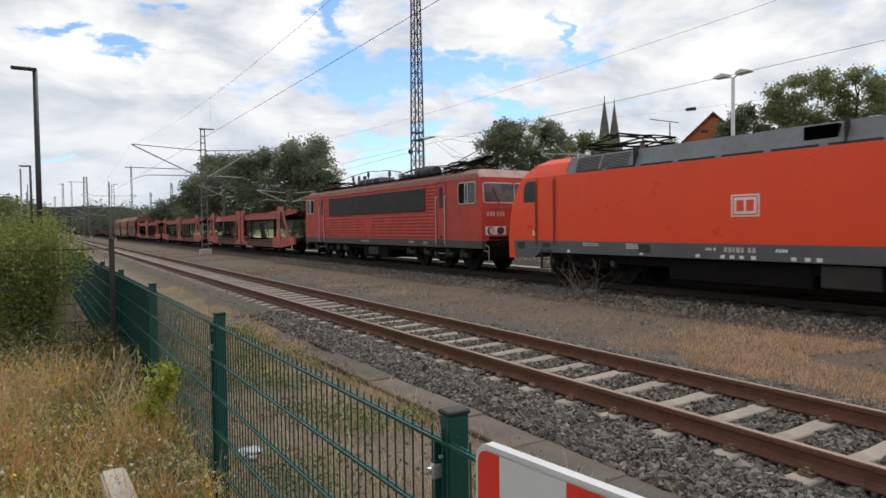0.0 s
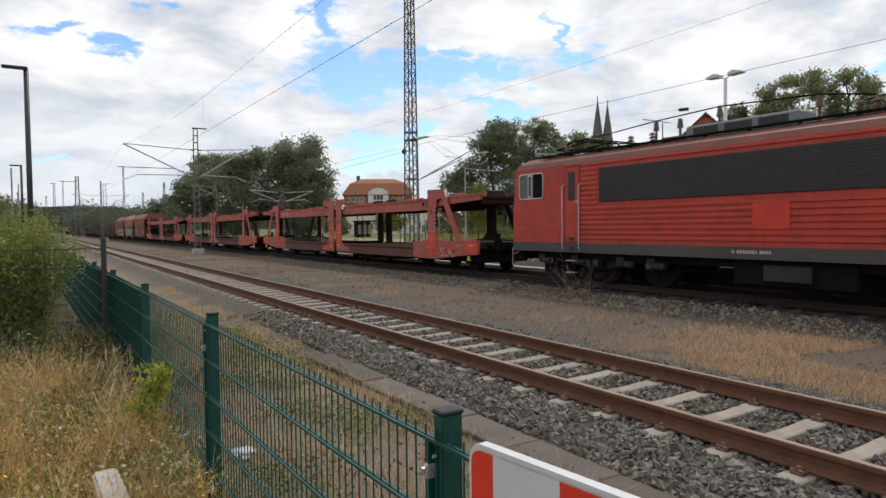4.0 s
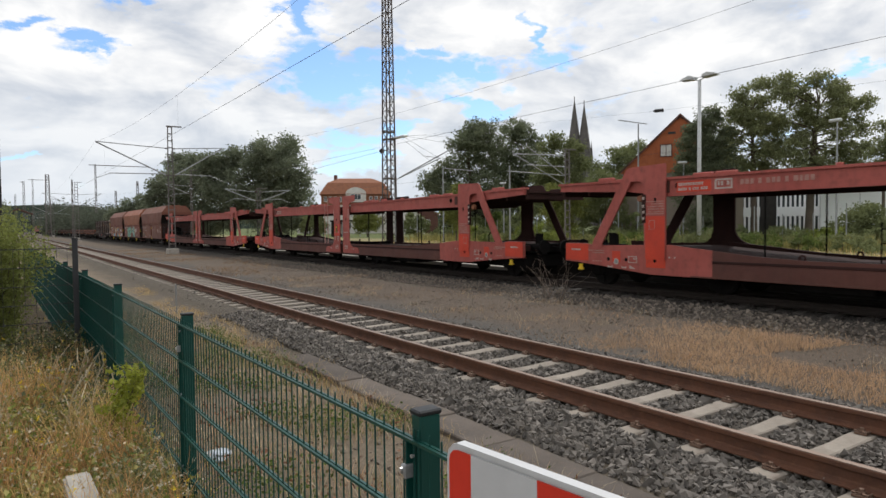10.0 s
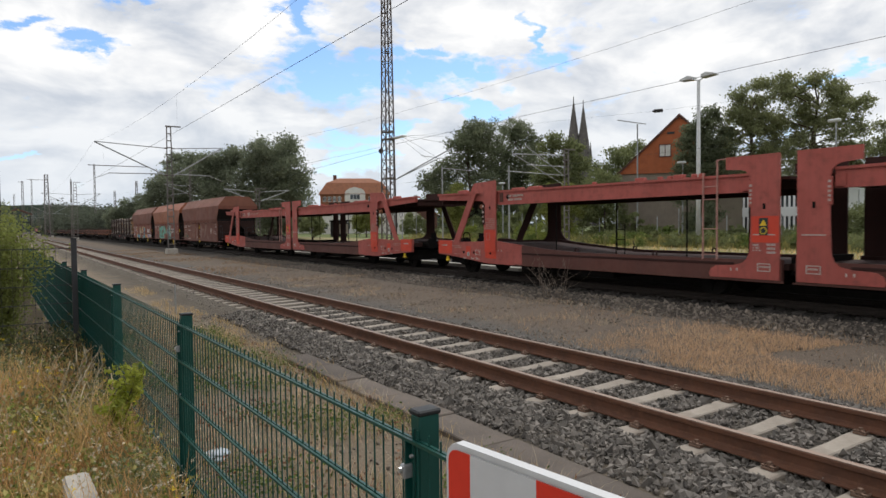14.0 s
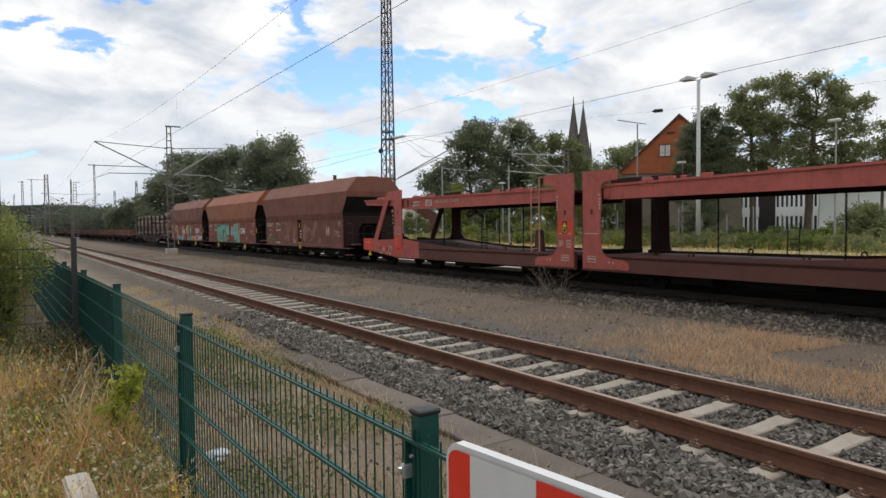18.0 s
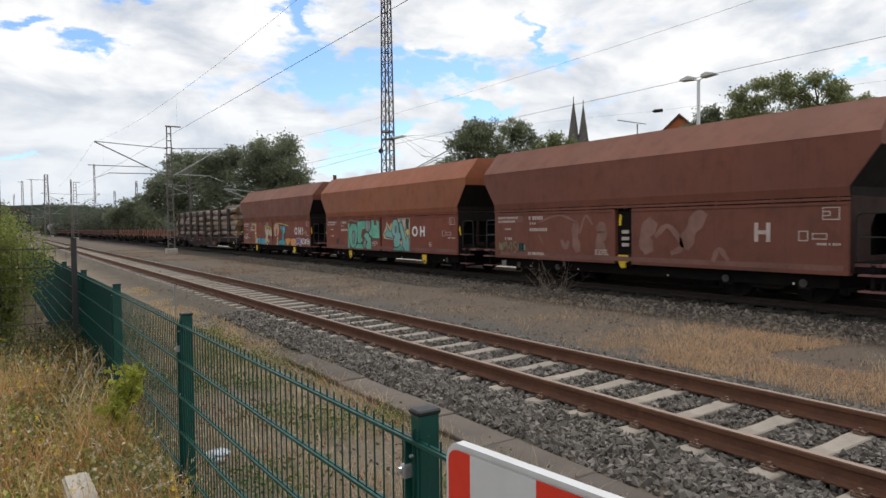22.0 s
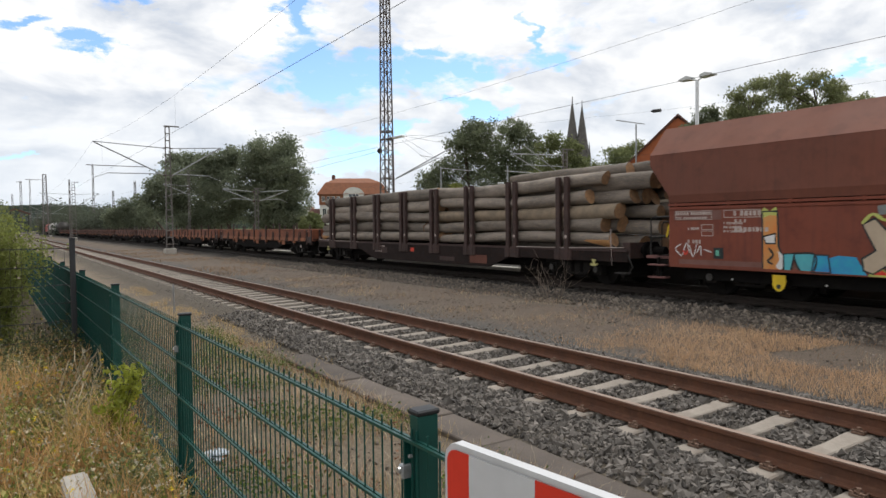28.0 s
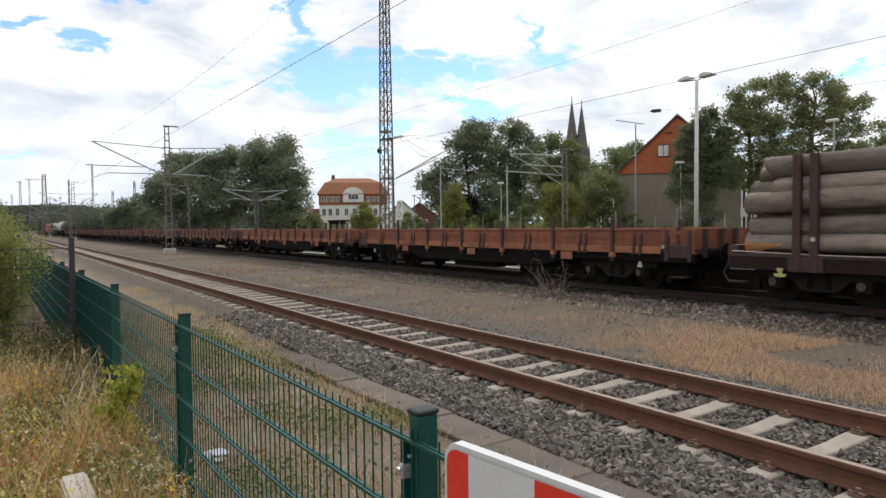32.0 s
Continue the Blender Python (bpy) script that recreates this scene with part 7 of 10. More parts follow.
        # colourful letters along both flaps
        for pts, mt, ln, sf in (([(-3.47, 2.0), (-3.13, 2.0), (-3.10, 1.25), (-2.99, 0.96), (-3.05, 0.72), (-3.45, 0.72)], "graf_orange", "graf_dark", False), ([(-3.50, 2.0), (-3.42, 2.10), (-3.30, 2.0), (-3.16, 2.11), (-3.10, 1.90), (-3.30, 1.92), (-3.47, 1.86)], "graf_lime", None, False), ([(-3.44, 1.45), (-3.17, 1.52), (-3.17, 1.30), (-3.38, 1.30)], "white", "graf_dark", False), ([(-3.1, 1.15), (-2.98, 1.0), (-3.02, 0.75), (-3.15, 0.8), (-3.08, 0.95)], "white", None, True),
                                ([(-2.99, 1.08), (-2.75, 1.10), (-2.83, 0.71), (-2.98, 0.71)], "graf_teal", "graf_dark", False), ([(-2.75, 1.10), (-2.34, 1.09), (-2.33, 0.80), (-2.47, 0.70), (-2.65, 0.76)], "graf_teal", "graf_dark", True), ([(-2.34, 1.08), (-2.07, 1.08), (-2.02, 0.71), (-2.40, 0.71)], "graf_blue", "graf_dark", False), ([(-2.05, 1.02), (-1.88, 1.08), (-1.55, 1.06), (-1.35, 0.71), (-2.02, 0.71)], "graf_blue", None, False),
                                ([(-1.18, 2.06), (-0.84, 2.10), (-0.76, 1.92), (-1.16, 1.88)], "graf_grey", None, False), ([(-1.32, 0.71), (-1.08, 0.84), (-0.93, 0.71)], "board_red", "graf_lime", False),
                                ([(-1.44, 1.70), (-1.22, 1.82), (-1.03, 1.60), (-0.86, 1.75), (-0.60, 1.73), (-0.71, 1.38), (-0.91, 1.08), (-0.66, 0.88), (-0.70, 0.72), (-0.98, 0.93), (-1.24, 0.74), (-1.41, 0.80), (-1.44, 1.03), (-1.20, 1.20), (-1.34, 1.48)], "graf_cream", "graf_dark", False), ([(-0.62, 1.58), (-0.41, 1.70), (-0.17, 1.62), (-0.10, 1.44), (-0.10, 1.20), (-0.40, 1.22), (-0.48, 1.30), (-0.58, 1.24), (-0.68, 1.20), (-0.72, 1.38)], "graf_cream", "graf_dark", False),
                                ([(0.38, 1.26), (0.38, 1.74), (0.68, 1.96), (1.03, 1.90), (1.15, 1.54), (0.98, 1.28), (0.79, 1.32), (0.90, 1.60), (0.74, 1.76), (0.60, 1.57), (0.64, 1.24)], "graf_orange", "white", False), ([(0.78, 1.12), (0.96, 1.16), (0.92, 0.72), (0.70, 0.72), (0.84, 0.9)], "graf_orange", "white", False),
                                ([(1.20, 1.84), (2.28, 1.86), (2.22, 1.47), (2.01, 1.34), (1.95, 1.05), (2.26, 0.91), (2.26, 0.71), (1.07, 0.71), (1.01, 0.93), (1.63, 1.04), (1.72, 1.31), (1.66, 1.54)], "graf_sea", "graf_dark", False), ([(1.95, 1.7), (2.12, 1.72), (2.06, 1.46), (1.92, 1.40)], "graf_teal", None, True),
                                ([(2.21, 1.09), (2.78, 1.15), (3.02, 1.09), (2.92, 0.88), (2.67, 0.71), (2.42, 0.73)], "graf_orange", "graf_dark", True), ([(3.02, 1.09), (3.46, 1.14), (3.83, 1.10), (3.83, 0.72), (3.21, 0.71), (3.07, 0.88)], "graf_orange", "graf_dark", True), ([(3.88, 1.12), (4.50, 1.16), (4.68, 0.96), (4.63, 0.71), (4.41, 0.78), (4.28, 0.88), (4.01, 0.78), (3.87, 0.72)], "graf_purple", "white", False)):
            sprayed(th, pts, mt, yy, ln, sf)
        for p, mt, wd in (([(-1.44, 1.72), (-1.25, 1.90), (-1.03, 1.78), (-0.78, 1.86), (-0.59, 1.80), (-0.37, 1.74), (-0.12, 1.62)], "graf_lime", 0.07), ([(0.33, 1.6), (0.40, 1.90), (1.09, 2.0), (1.96, 1.95), (2.73, 1.85)], "graf_yellow", 0.06), ([(0.50, 1.3), (0.5, 1.7), (0.68, 1.86)], "white", 0.05), ([(2.02, 1.74), (2.1, 1.5), (1.98, 1.38)], "white", 0.05), ([(-3.3, 1.2), (-3.2, 1.05), (-3.32, 0.92), (-3.2, 0.85)], "graf_dark", 0.05)):
            part("graffiti_line", band(curvy(0, 0, 1, 1, p), wd, yy - 0.034), mt, th)
        flat = lambda p, q, d: Vector((p, yy - 0.002 - d, q))
        for p0, p1, q0, q1 in ((0.2, 1.2, 1.84, 2.06), (1.5, 2.4, 1.88, 2.06), (0.92, 1.24, 1.60, 1.73), (0.92, 1.24, 1.45, 1.58)):
            part("data_frame", skin([(a + p0, q0), (a + p1, q0), (a + p1, q1), (a + p0, q1)], [(a + p0 + 0.015, q0 + 0.015), (a + p1 - 0.015, q0 + 0.015), (a + p1 - 0.015, q1 - 0.015), (a + p0 + 0.015, q1 - 0.015)], flat, 0.0, 0.003), "creme", th)
        part("sticker", box(a + 1.31, a + 1.39, yy - 0.010, yy - 0.003, 0.99, 1.12), "graf_green", th)
        bars(th, a + 1.5, 1.78, 0.55, 0.055, 3, "creme", yy - 0.003, 78)
        part("graffiti", band(curvy(a + 0.42, 1.0, 0.14, 0.1, [(0, 1), (0.5, 0), (1, 1)]), 0.05, yy - 0.006), "board_red", th, "small red spray mark")
        for i in range(7):      # white scrawl that makes no word
            p = strokes(b - 1.32 + i * 0.185, 0.80 + 0.02 * (i % 3), 0.15, 0.32, (3, 0, 2, 1, 3, 2, 1)[i])
            part("graffiti", band(p, 0.055, yy - 0.008, 0.1), "white", th, "thick white scrawl")
        for i in range(5):
            part("graffiti", band(curvy(a + 0.2 + i * 0.2, 0.95 + 0.03 * (i % 2), 0.2, 0.3, ([(0.8, 1), (0, 0.6), (0.9, 0)], [(0, 0), (0.6, 1), (1, 0.2)], [(0, 0.9), (0.5, 0), (1, 1)], [(0, 0.2), (0.5, 0.8), (0.6, 0)], [(0, 0.6), (1, 0.4)])[i]), 0.03, yy - 0.004), "white", th, "thin white scrawl")


def build_log_wagon():
    c = -179.25
    th = vehicle("log_wagon", "bogie wagon with dark double stakes loaded with long logs", "freight wagon", c)
    a, b = -10.3, 10.3
    part("side_sill", prism(bmesh.new(), [(a, 0.72), (-5.4, 0.72), (-4.2, 0.33), (4.2, 0.33), (5.4, 0.72), (b, 0.72), (b, 1.02), (a, 1.02)], "y", -1.45, -1.33), "stakedark", th, "rusty near-black fish-bellied side sill")
    part("side_sill", prism(bmesh.new(), [(a, 0.72), (-5.4, 0.72), (-4.2, 0.33), (4.2, 0.33), (5.4, 0.72), (b, 0.72), (b, 1.02), (a, 1.02)], "y", 1.33, 1.45), "stakedark", th)
    part("deck", box(a, b, -1.4, 1.4, 0.96, 1.05), "stake", th, "dark steel deck")
    part("deck_edge", box(a, b, -1.47, -1.42, 1.0, 1.07), "stake", th)
    part("underframe", box(a + 0.4, b - 0.4, -0.9, 0.9, 0.4, 0.97), "under", th)
    for x0, x1, z0, z1, mt in ((-3.6, -2.9, 0.60, 0.86, "stake"), (-0.95, -0.68, 0.72, 0.88, "carpatch"), (1.2, 2.2, 0.44, 0.60, "stake"), (3.15, 4.15, 0.43, 0.72, "hop1")):
        part("rust_patch", box(x0, x1, -1.456, -1.448, z0, z1, bev=0.003), mt, th)
    bars(th, -4.0, 0.92, 1.1, 0.05, 1, "creme", -1.458, 71)
    bars(th, -4.0, 0.78, 0.8, 0.05, 2, "creme", -1.458, 72)
    bars(th, 2.9, 0.86, 0.7, 0.05, 1, "creme", -1.458, 73)
    for i, u in enumerate((-187.75, -185.35, -183.02, -180.68, -178.34, -176.04, -173.68, -171.32)):
        x = u - c
        x -= 0.06
        for d in (-0.175, 0.175):
            for s in (-1, 1):
                part("stake", box(x + d - 0.085, x + d + 0.085, *sorted((s * 1.40, s * 1.52)), 0.70, 3.18, bev=0.012), "stake", th, "upright dark steel stake")
        part("stake_foot", box(x - 0.36, x + 0.36, -1.5, -1.36, 0.70, 1.02, bev=0.02), "stake", th)
        part("stake_label", rod(bmesh.new(), (x + 0.175, -1.52, 1.40), (x + 0.175, -1.53, 1.40), 0.05, n=14), "creme", th, "small round white label")
    for e in (-1, 1):
        part("end_beam", box(*sorted(((a, b)[e > 0] - e * 0.2, (a, b)[e > 0] + e * 0.05)), -1.4, 1.4, 0.82, 1.25), "stake", th)
        buffers(th, (a, b)[e > 0], e, reach=0.45)
        bm = bmesh.new()
        path_rod(bm, [(e * 10.25, -1.42, 1.0), (e * 10.45, -1.42, 0.6), (e * 10.3, -1.42, 0.4)], 0.02)
        bx(bm, e * 10.1 - 0.2, e * 10.1 + 0.2, -1.5, -1.3, 0.40, 0.44)
        part("step", bm, "gear_grey", th)
        q = e * 9.1
        part("hook", prism(bmesh.new(), [(q - 0.13, 0.62), (q - 0.10, 0.58), (q + 0.10, 0.58), (q + 0.13, 0.62), (q + 0.12, 0.66), (q + 0.06, 0.63), (q + 0.035, 0.66), (q + 0.035, 0.70), (q + 0.07, 0.72), (q + 0.07, 0.77), (q - 0.07, 0.77), (q - 0.07, 0.72), (q - 0.035, 0.70), (q - 0.035, 0.66), (q - 0.06, 0.63), (q - 0.12, 0.66)], "y", -1.47, -1.43), "graf_yellow", th, "pale yellow tie-down hook")
        part("end_rope", path_rod(bmesh.new(), [(e * 5.6, -1.48, 1.06), (e * 8.0, -1.48, 1.07), (e * 10.2, -1.47, 1.12)], 0.012), "creme", th, "pale cable along the deck edge")
    strap = bmesh.new()
    beam(strap, (9.72, -1.46, 1.62), (9.74, -1.47, 1.10), 0.03, 0.01)
    beam(strap, (9.74, -1.47, 1.10), (9.76, -1.45, 0.62), 0.03, 0.01)
    part("strap", strap, "creme", th, "dangling pale lashing strap")
    for x in (-8.45, 8.1):
        bogie(th, x, 1.8, 0.46)
    # the load: butted lengths of trunk stacked between the stakes
    rng = random.Random(8)
    for row in range(5):
        z = 1.27 + row * 0.425
        width = 1.18
        ys = np.arange(-width, width + 0.01, 0.395)
        for yi, y in enumerate(ys):
            outer = yi == 0
            for seg in (((-9.6, 0.9), (1.0, 9.3)) if not (outer and row in (1,)) else ((-9.6, -0.2), (0.0, 9.2))):
                x0, x1 = seg[0] + rng.uniform(-0.55, 0.5) * (1 if seg[0] < -5 else 0.3), seg[1] + rng.uniform(-0.2, 1.1) * (1 if seg[1] > 5 else 0.15)
                if outer and seg[1] > 5:
                    x1 = (9.6, 9.3, 9.8, 8.7, 9.3)[row]
                elif seg[1] > 5:
                    x1 = rng.uniform(9.1, 10.75)
                r0, r1 = rng.uniform(0.17, 0.25), rng.uniform(0.15, 0.25)
                if rng.random() < 0.5:
                    r0, r1 = r1, r0
                lg = log_thing(th, x0, x1, y + rng.uniform(-0.02, 0.02), z + rng.uniform(-0.07, 0.07), r0, r1, rng)
                if outer and row == 0:
                    notch(lg, *((x1, 1) if seg[1] > 5 else (x0, -1)), y, z, r1 if seg[1] > 5 else r0)
    for y, x0, x1 in ((-0.62, 4.6, 9.7), (-0.2, 5.4, 10.5), (0.25, 4.2, 10.1), (0.66, 5.0, 10.6)):      # a few shorter lengths on top of the butt end
        log_thing(th, x0, x1, y, 3.30 + rng.uniform(-0.03, 0.05), 0.14, 0.20, rng)
    return th


def notch(lg, x1, e, y, z, r):
    """Fresh felling cut: a pale wedge sawn into the flank at the butt end."""
    bm = bmesh.new()
    rows = []
    for t in (0.0, 0.35, 0.7, 1.0):
        half = 62 * t + 1.0
        rows.append([bm.verts.new((x1 - e * (0.95 - 0.97 * t), y - math.cos(radians(q)) * r * 1.06, z + math.sin(radians(q)) * r * 1.06)) for q in np.linspace(6 - half, 6 + half, 9)])
    for a, b in zip(rows, rows[1:]):
        for i in range(8):
            bm.faces.new((a[i], a[i + 1], b[i + 1], b[i]))
    bmesh.ops.solidify(bm, geom=list(bm.faces), thickness=0.012)
    part("felling_cut", bm, "freshcut", lg, "fresh pale orange felling cut")


def log_thing(th, x0, x1, y, z, r0, r1, rng):
    """One trunk: slightly bent, tapered, with uneven skin and pale sawn ends."""
    n, m = 12, 9
    vs, fs = [], []
    by, bz = rng.uniform(-0.09, 0.09), rng.uniform(-0.085, 0.085)
    ph = rng.uniform(0, 6.28)
    for i in range(m):
        t = i / (m - 1)
        r = r0 + (r1 - r0) * t
        cy, cz = y + by * math.sin(math.pi * t), z + bz * math.sin(math.pi * t * 1.5 + ph)
        slant = rng.uniform(-0.45, 0.45) if i in (0, m - 1) else 0.0
        for j in range(n):
            a = 2 * math.pi * j / n
            rr = r * (1 + 0.06 * math.sin(3 * a + ph + t * 4) + 0.05 * math.sin(2 * a + t * 23 + ph))
            vs.append((x0 + (x1 - x0) * t + slant * rr * math.sin(a), cy + rr * math.cos(a), cz + rr * math.sin(a)))
    for i in range(m - 1):
        for j in range(n):
            fs.append((i * n + j, i * n + (j + 1) % n, (i + 1) * n + (j + 1) % n, (i + 1) * n + j))
    lg = from_np("log", vs, fs, "barklight" if rng.random() < 0.12 else "bark", th, "long grey-brown log with bark", smooth=True)
    for i, d in ((0, -0.004), (m - 1, 0.004)):
        ev = [(vs[i * n + j][0] + d, vs[i * n + j][1], vs[i * n + j][2]) for j in range(n)]
        from_np("sawn_end", ev, [tuple(range(n))], "cut", lg, "pale sawn end")
    return lg


def build_low_wagons():
    src, dulled = None, {}
    u_right = -190.5
    L_ = 17.95
    for k in range(10):
        c = u_right - L_ / 2 - k * (L_ + 0.62)
        lab = "empty rust-brown low-sided bogie wagon with short stakes"
        if src is None:
            th = vehicle("low_sided_wagon", lab, "freight wagon", c)
            src = th
            h = L_ / 2
            part("deck", box(-h, h, -1.36, 1.36, 1.02, 1.12), "stake", th, "planked wagon floor")
            for s in (-1, 1):
                y = s * 1.46
                part("side_sill", prism(bmesh.new(), [(-h, 0.78), (-4.8, 0.78), (-3.4, 0.50), (3.4, 0.50), (4.8, 0.78), (h, 0.78), (h, 1.0), (-h, 1.0)], "y", *sorted((s * 1.30, s * 1.40))), "under", th)
                ends = (-8.1, -5.2, -2.9, -0.6, 1.72, 4.16, 6.48, 8.1)
                for i, (x0, x1) in enumerate(zip(ends, ends[1:])):
                    f = part("drop_side", box(x0 + 0.06, x1 - 0.06, *sorted((y, y - s * 0.05)), 1.16, 1.60, bev=0.008), "lowside", th, "hinged rust-brown drop side")
                    part("top_rim", box(x0 + 0.06, x1 - 0.06, y - 0.028, y + 0.028, 1.575, 1.635, bev=0.01), "lowside", f)
                    part("ledge", box(x0 + 0.06, x1 - 0.06, *sorted((y - s * 0.03, y + s * 0.035)), 0.98, 1.165, bev=0.012), "lowledge", f, "paler rust-orange bottom ledge")
                    part("mid_rib", box(x0 + 0.06, x1 - 0.06, y - 0.014, y + 0.014, 1.36, 1.39), "lowside", f)
                    mid = x0 + (x1 - x0) * 0.52
                    for q in (mid - 0.11, mid + 0.11):
                        piece(("hinge", s), "hinge", lambda: prism(bmesh.new(), [(s * -0.01, 1.50), (s * 0.02, 1.50), (s * 0.045, 1.30), (s * 0.085, 1.0), (s * 0.085, 0.94), (s * -0.01, 0.94)], "x", -0.035, 0.035), "stake", f, pose(q, y, 0), "dark tapered hinge strap")
                    if i:
                        part("stake", box(x0 - 0.05, x0 + 0.05, *sorted((y - s * 0.02, y + s * 0.07)), 0.74, 2.02 if i % 2 else 1.88, bev=0.01), "stake", th, "short rusty stake")
                        part("stake_pocket", box(x0 - 0.09, x0 + 0.09, *sorted((y - s * 0.03, y + s * 0.085)), 0.86, 1.0, bev=0.01), "lowrust", th)
                    if i % 2:
                        part("rust_patch", box(x0 + 0.3, x0 + 0.78, y - 0.012, y + 0.012 * s, 0.74, 0.96), "lowrust", th)
                # open framework beside the end board, with the shunter's lever
                for e in (-1, 1):
                    for x in (8.2, 8.86):
                        part("corner_post", box(*sorted((e * (x - 0.05), e * (x + 0.05))), *sorted((y - s * 0.10, y)), 0.80, 1.60, bev=0.01), "stake", th)
                    part("corner_rail", box(*sorted((e * 8.15, e * 8.9)), *sorted((y - s * 0.08, y - s * 0.02)), 1.48, 1.56), "lowside", th)
                    part("corner_plate", box(*sorted((e * 8.25, e * 8.85)), *sorted((y - s * 0.06, y - s * 0.03)), 0.90, 1.22), "stake", th)
            for e in (-1, 1):
                part("end_board", box(*sorted((e * (h - 0.06), e * h)), -1.42, 1.42, 1.0, 1.62), "lowside", th)
                for y in (-1.0, -0.3, 0.3, 1.0):
                    part("end_stiffener", box(*sorted((e * h, e * (h + 0.08))), y - 0.05, y + 0.05, 0.9, 1.62), "stake", th)
                buffers(th, e * h, e, reach=0.5)
                part("step", box(*sorted((e * (h - 0.6), e * (h - 0.2))), -1.5, -1.3, 0.40, 0.44), "gear_grey", th)
                part("hook", prism(bmesh.new(), [(e * (h - 1.6) - 0.07, 0.62), (e * (h - 1.6) + 0.07, 0.62), (e * (h - 1.6) + 0.03, 0.76), (e * (h - 1.6) - 0.03, 0.76)], "y", -1.46, -1.42), "creme", th)
            bm = bmesh.new()
            bx(bm, -h + 0.5, h - 0.5, -0.9, 0.9, 0.42, 1.0)
            bx(bm, -1.5, 1.0, -1.2, -0.7, 0.30, 0.75, 0.03)
            bx(bm, 1.4, 1.9, -1.25, -0.9, 0.4, 0.8, 0.03)
            part("underframe", bm, "under", th)
            for x in (-6.3, 6.3):
                bogie(th, x, 1.8, 0.46)
        else:
            th = copy_thing(src, pose(c, TRAIN_Y, 0))
            VEHICLES.append((th, c))
            if k > 1:
                tagged(th, "empty dark brown low-sided bogie wagon with short stakes", "freight wagon", "vehicles of the goods train")
            for o in th.children_recursive:
                if k > 1 and o.type == "MESH" and o.data.materials and o.data.materials[0] in (M["lowside"], M["lowledge"]):
                    if o.data.name not in dulled:
                        me = o.data.copy()
                        me.materials[0] = M["lowside_dark" if o.data.materials[0] == M["lowside"] else "lowledge_dark"]
                        dulled[o.data.name] = me
                    o.data = dulled[o.data.name]
                if o.name.startswith("wheelset"):
                    WHEELS.append((o, 0.46))
    return u_right - 10 * (L_ + 0.62)


def build_tail(u):
    """Tank wagons and a covered wagon at the far end of the train."""
    for k in range(3):
        c = u - 8.3 - k * 16.9
        paint = "tankgrey" if k == 0 else "tankwhite"
        th = vehicle("tank_wagon", "dark grey bogie tank wagon" if k == 0 else "grey-white bogie tank wagon with dirt streaks", "freight wagon", c)
        bm = bmesh.new()
        bmesh.ops.create_cone(bm, cap_ends=True, segments=28, radius1=1.45, radius2=1.45, depth=14.0, matrix=pose(0, 0, 2.6, 0, 90, 0))
        bmesh.ops.bevel(bm, geom=[e for e in bm.edges if len(e.link_faces) == 2 and abs(e.verts[0].co.x - e.verts[1].co.x) < 0.01], offset=0.5, segments=3, affect="EDGES")
        part("tank", bm, paint, th, "", True)
        part("underframe", box(-7.7, 7.7, -1.2, 1.2, 0.85, 1.15), "under", th)
        part("dome", rod(bmesh.new(), (0, 0, 4.0), (0, 0, 4.25), 0.4, n=16), paint, th)
        part("walkway", box(-4, 4, -0.3, 0.3, 4.08, 4.12), "gear_grey", th)
        for x in (-6.0, 6.0):
            bogie(th, x, 1.8, 0.46)
            part("saddle", box(x - 0.4, x + 0.4, -1.2, 1.2, 1.1, 1.8), "under", th)
        for e in (-1, 1):
            buffers(th, e * 7.7, e, reach=0.55)
    for k in range(3):
        th = vehicle("covered_wagon", "plain red covered goods wagon at the tail", "freight wagon", u - 59.0 - k * 16.4)
        part("body", prism(bmesh.new(), [(-1.45, 1.1), (-1.45, 3.3), (-0.8, 4.0), (0.8, 4.0), (1.45, 3.3), (1.45, 1.1)], "x", -7.6, 7.6), "carred", th)
        part("underframe", box(-7.6, 7.6, -1.3, 1.3, 0.85, 1.1), "under", th)
        for q in range(4):
            part("side_door", box(-7.3 + 3.7 * q, -3.8 + 3.7 * q, -1.49, -1.45, 1.2, 3.2, bev=0.01), "carred", th)
        for x in (-5.6, 5.6):
            bogie(th, x, 1.8, 0.46)
        for e in (-1, 1):
            buffers(th, e * 7.6, e, reach=0.55)


build_loco_modern()
build_loco_old()
build_carriers()
build_hopper(-134.02, -139.64, -128.40, -134.10, "hop1", "hop1top", "hop1", 0)
build_hopper(-147.72, -153.60, -141.84, -147.72, "hop2", "hop2top", "hop2low", 1)
build_hopper(-161.7, -167.60, -155.78, -161.75, "hop1", "hop1top", "hop2low", 2)
build_log_wagon()
build_tail(build_low_wagons())


# ---- overhead line ----
def lattice(bm, x, y, z0, z1, w0, w1, d0, d1, step, leg=0.05, bar=0.03):
    """Four legs with zigzag bracing, tapering upwards."""
    def c(t, i):
        w, d = w0 + (w1 - w0) * t, d0 + (d1 - d0) * t
        return Vector((x + (-1, 1, 1, -1)[i] * w / 2, y + (-1, -1, 1, 1)[i] * d / 2, z0 + (z1 - z0) * t))
    for i in range(4):
        beam(bm, c(0, i), c(1, i), leg, leg)
    n = int((z1 - z0) / step)
    for k in range(n):
        a, b = k / n, (k + 1) / n
        for i in range(4):
            j = (i + 1) % 4
            p, q = (c(a, i), c(b, j)) if k % 2 == 0 else (c(a, j), c(b, i))
            beam(bm, p, q, bar, bar)
            beam(bm, c(b, i), c(b, j), bar, bar)
    return bm


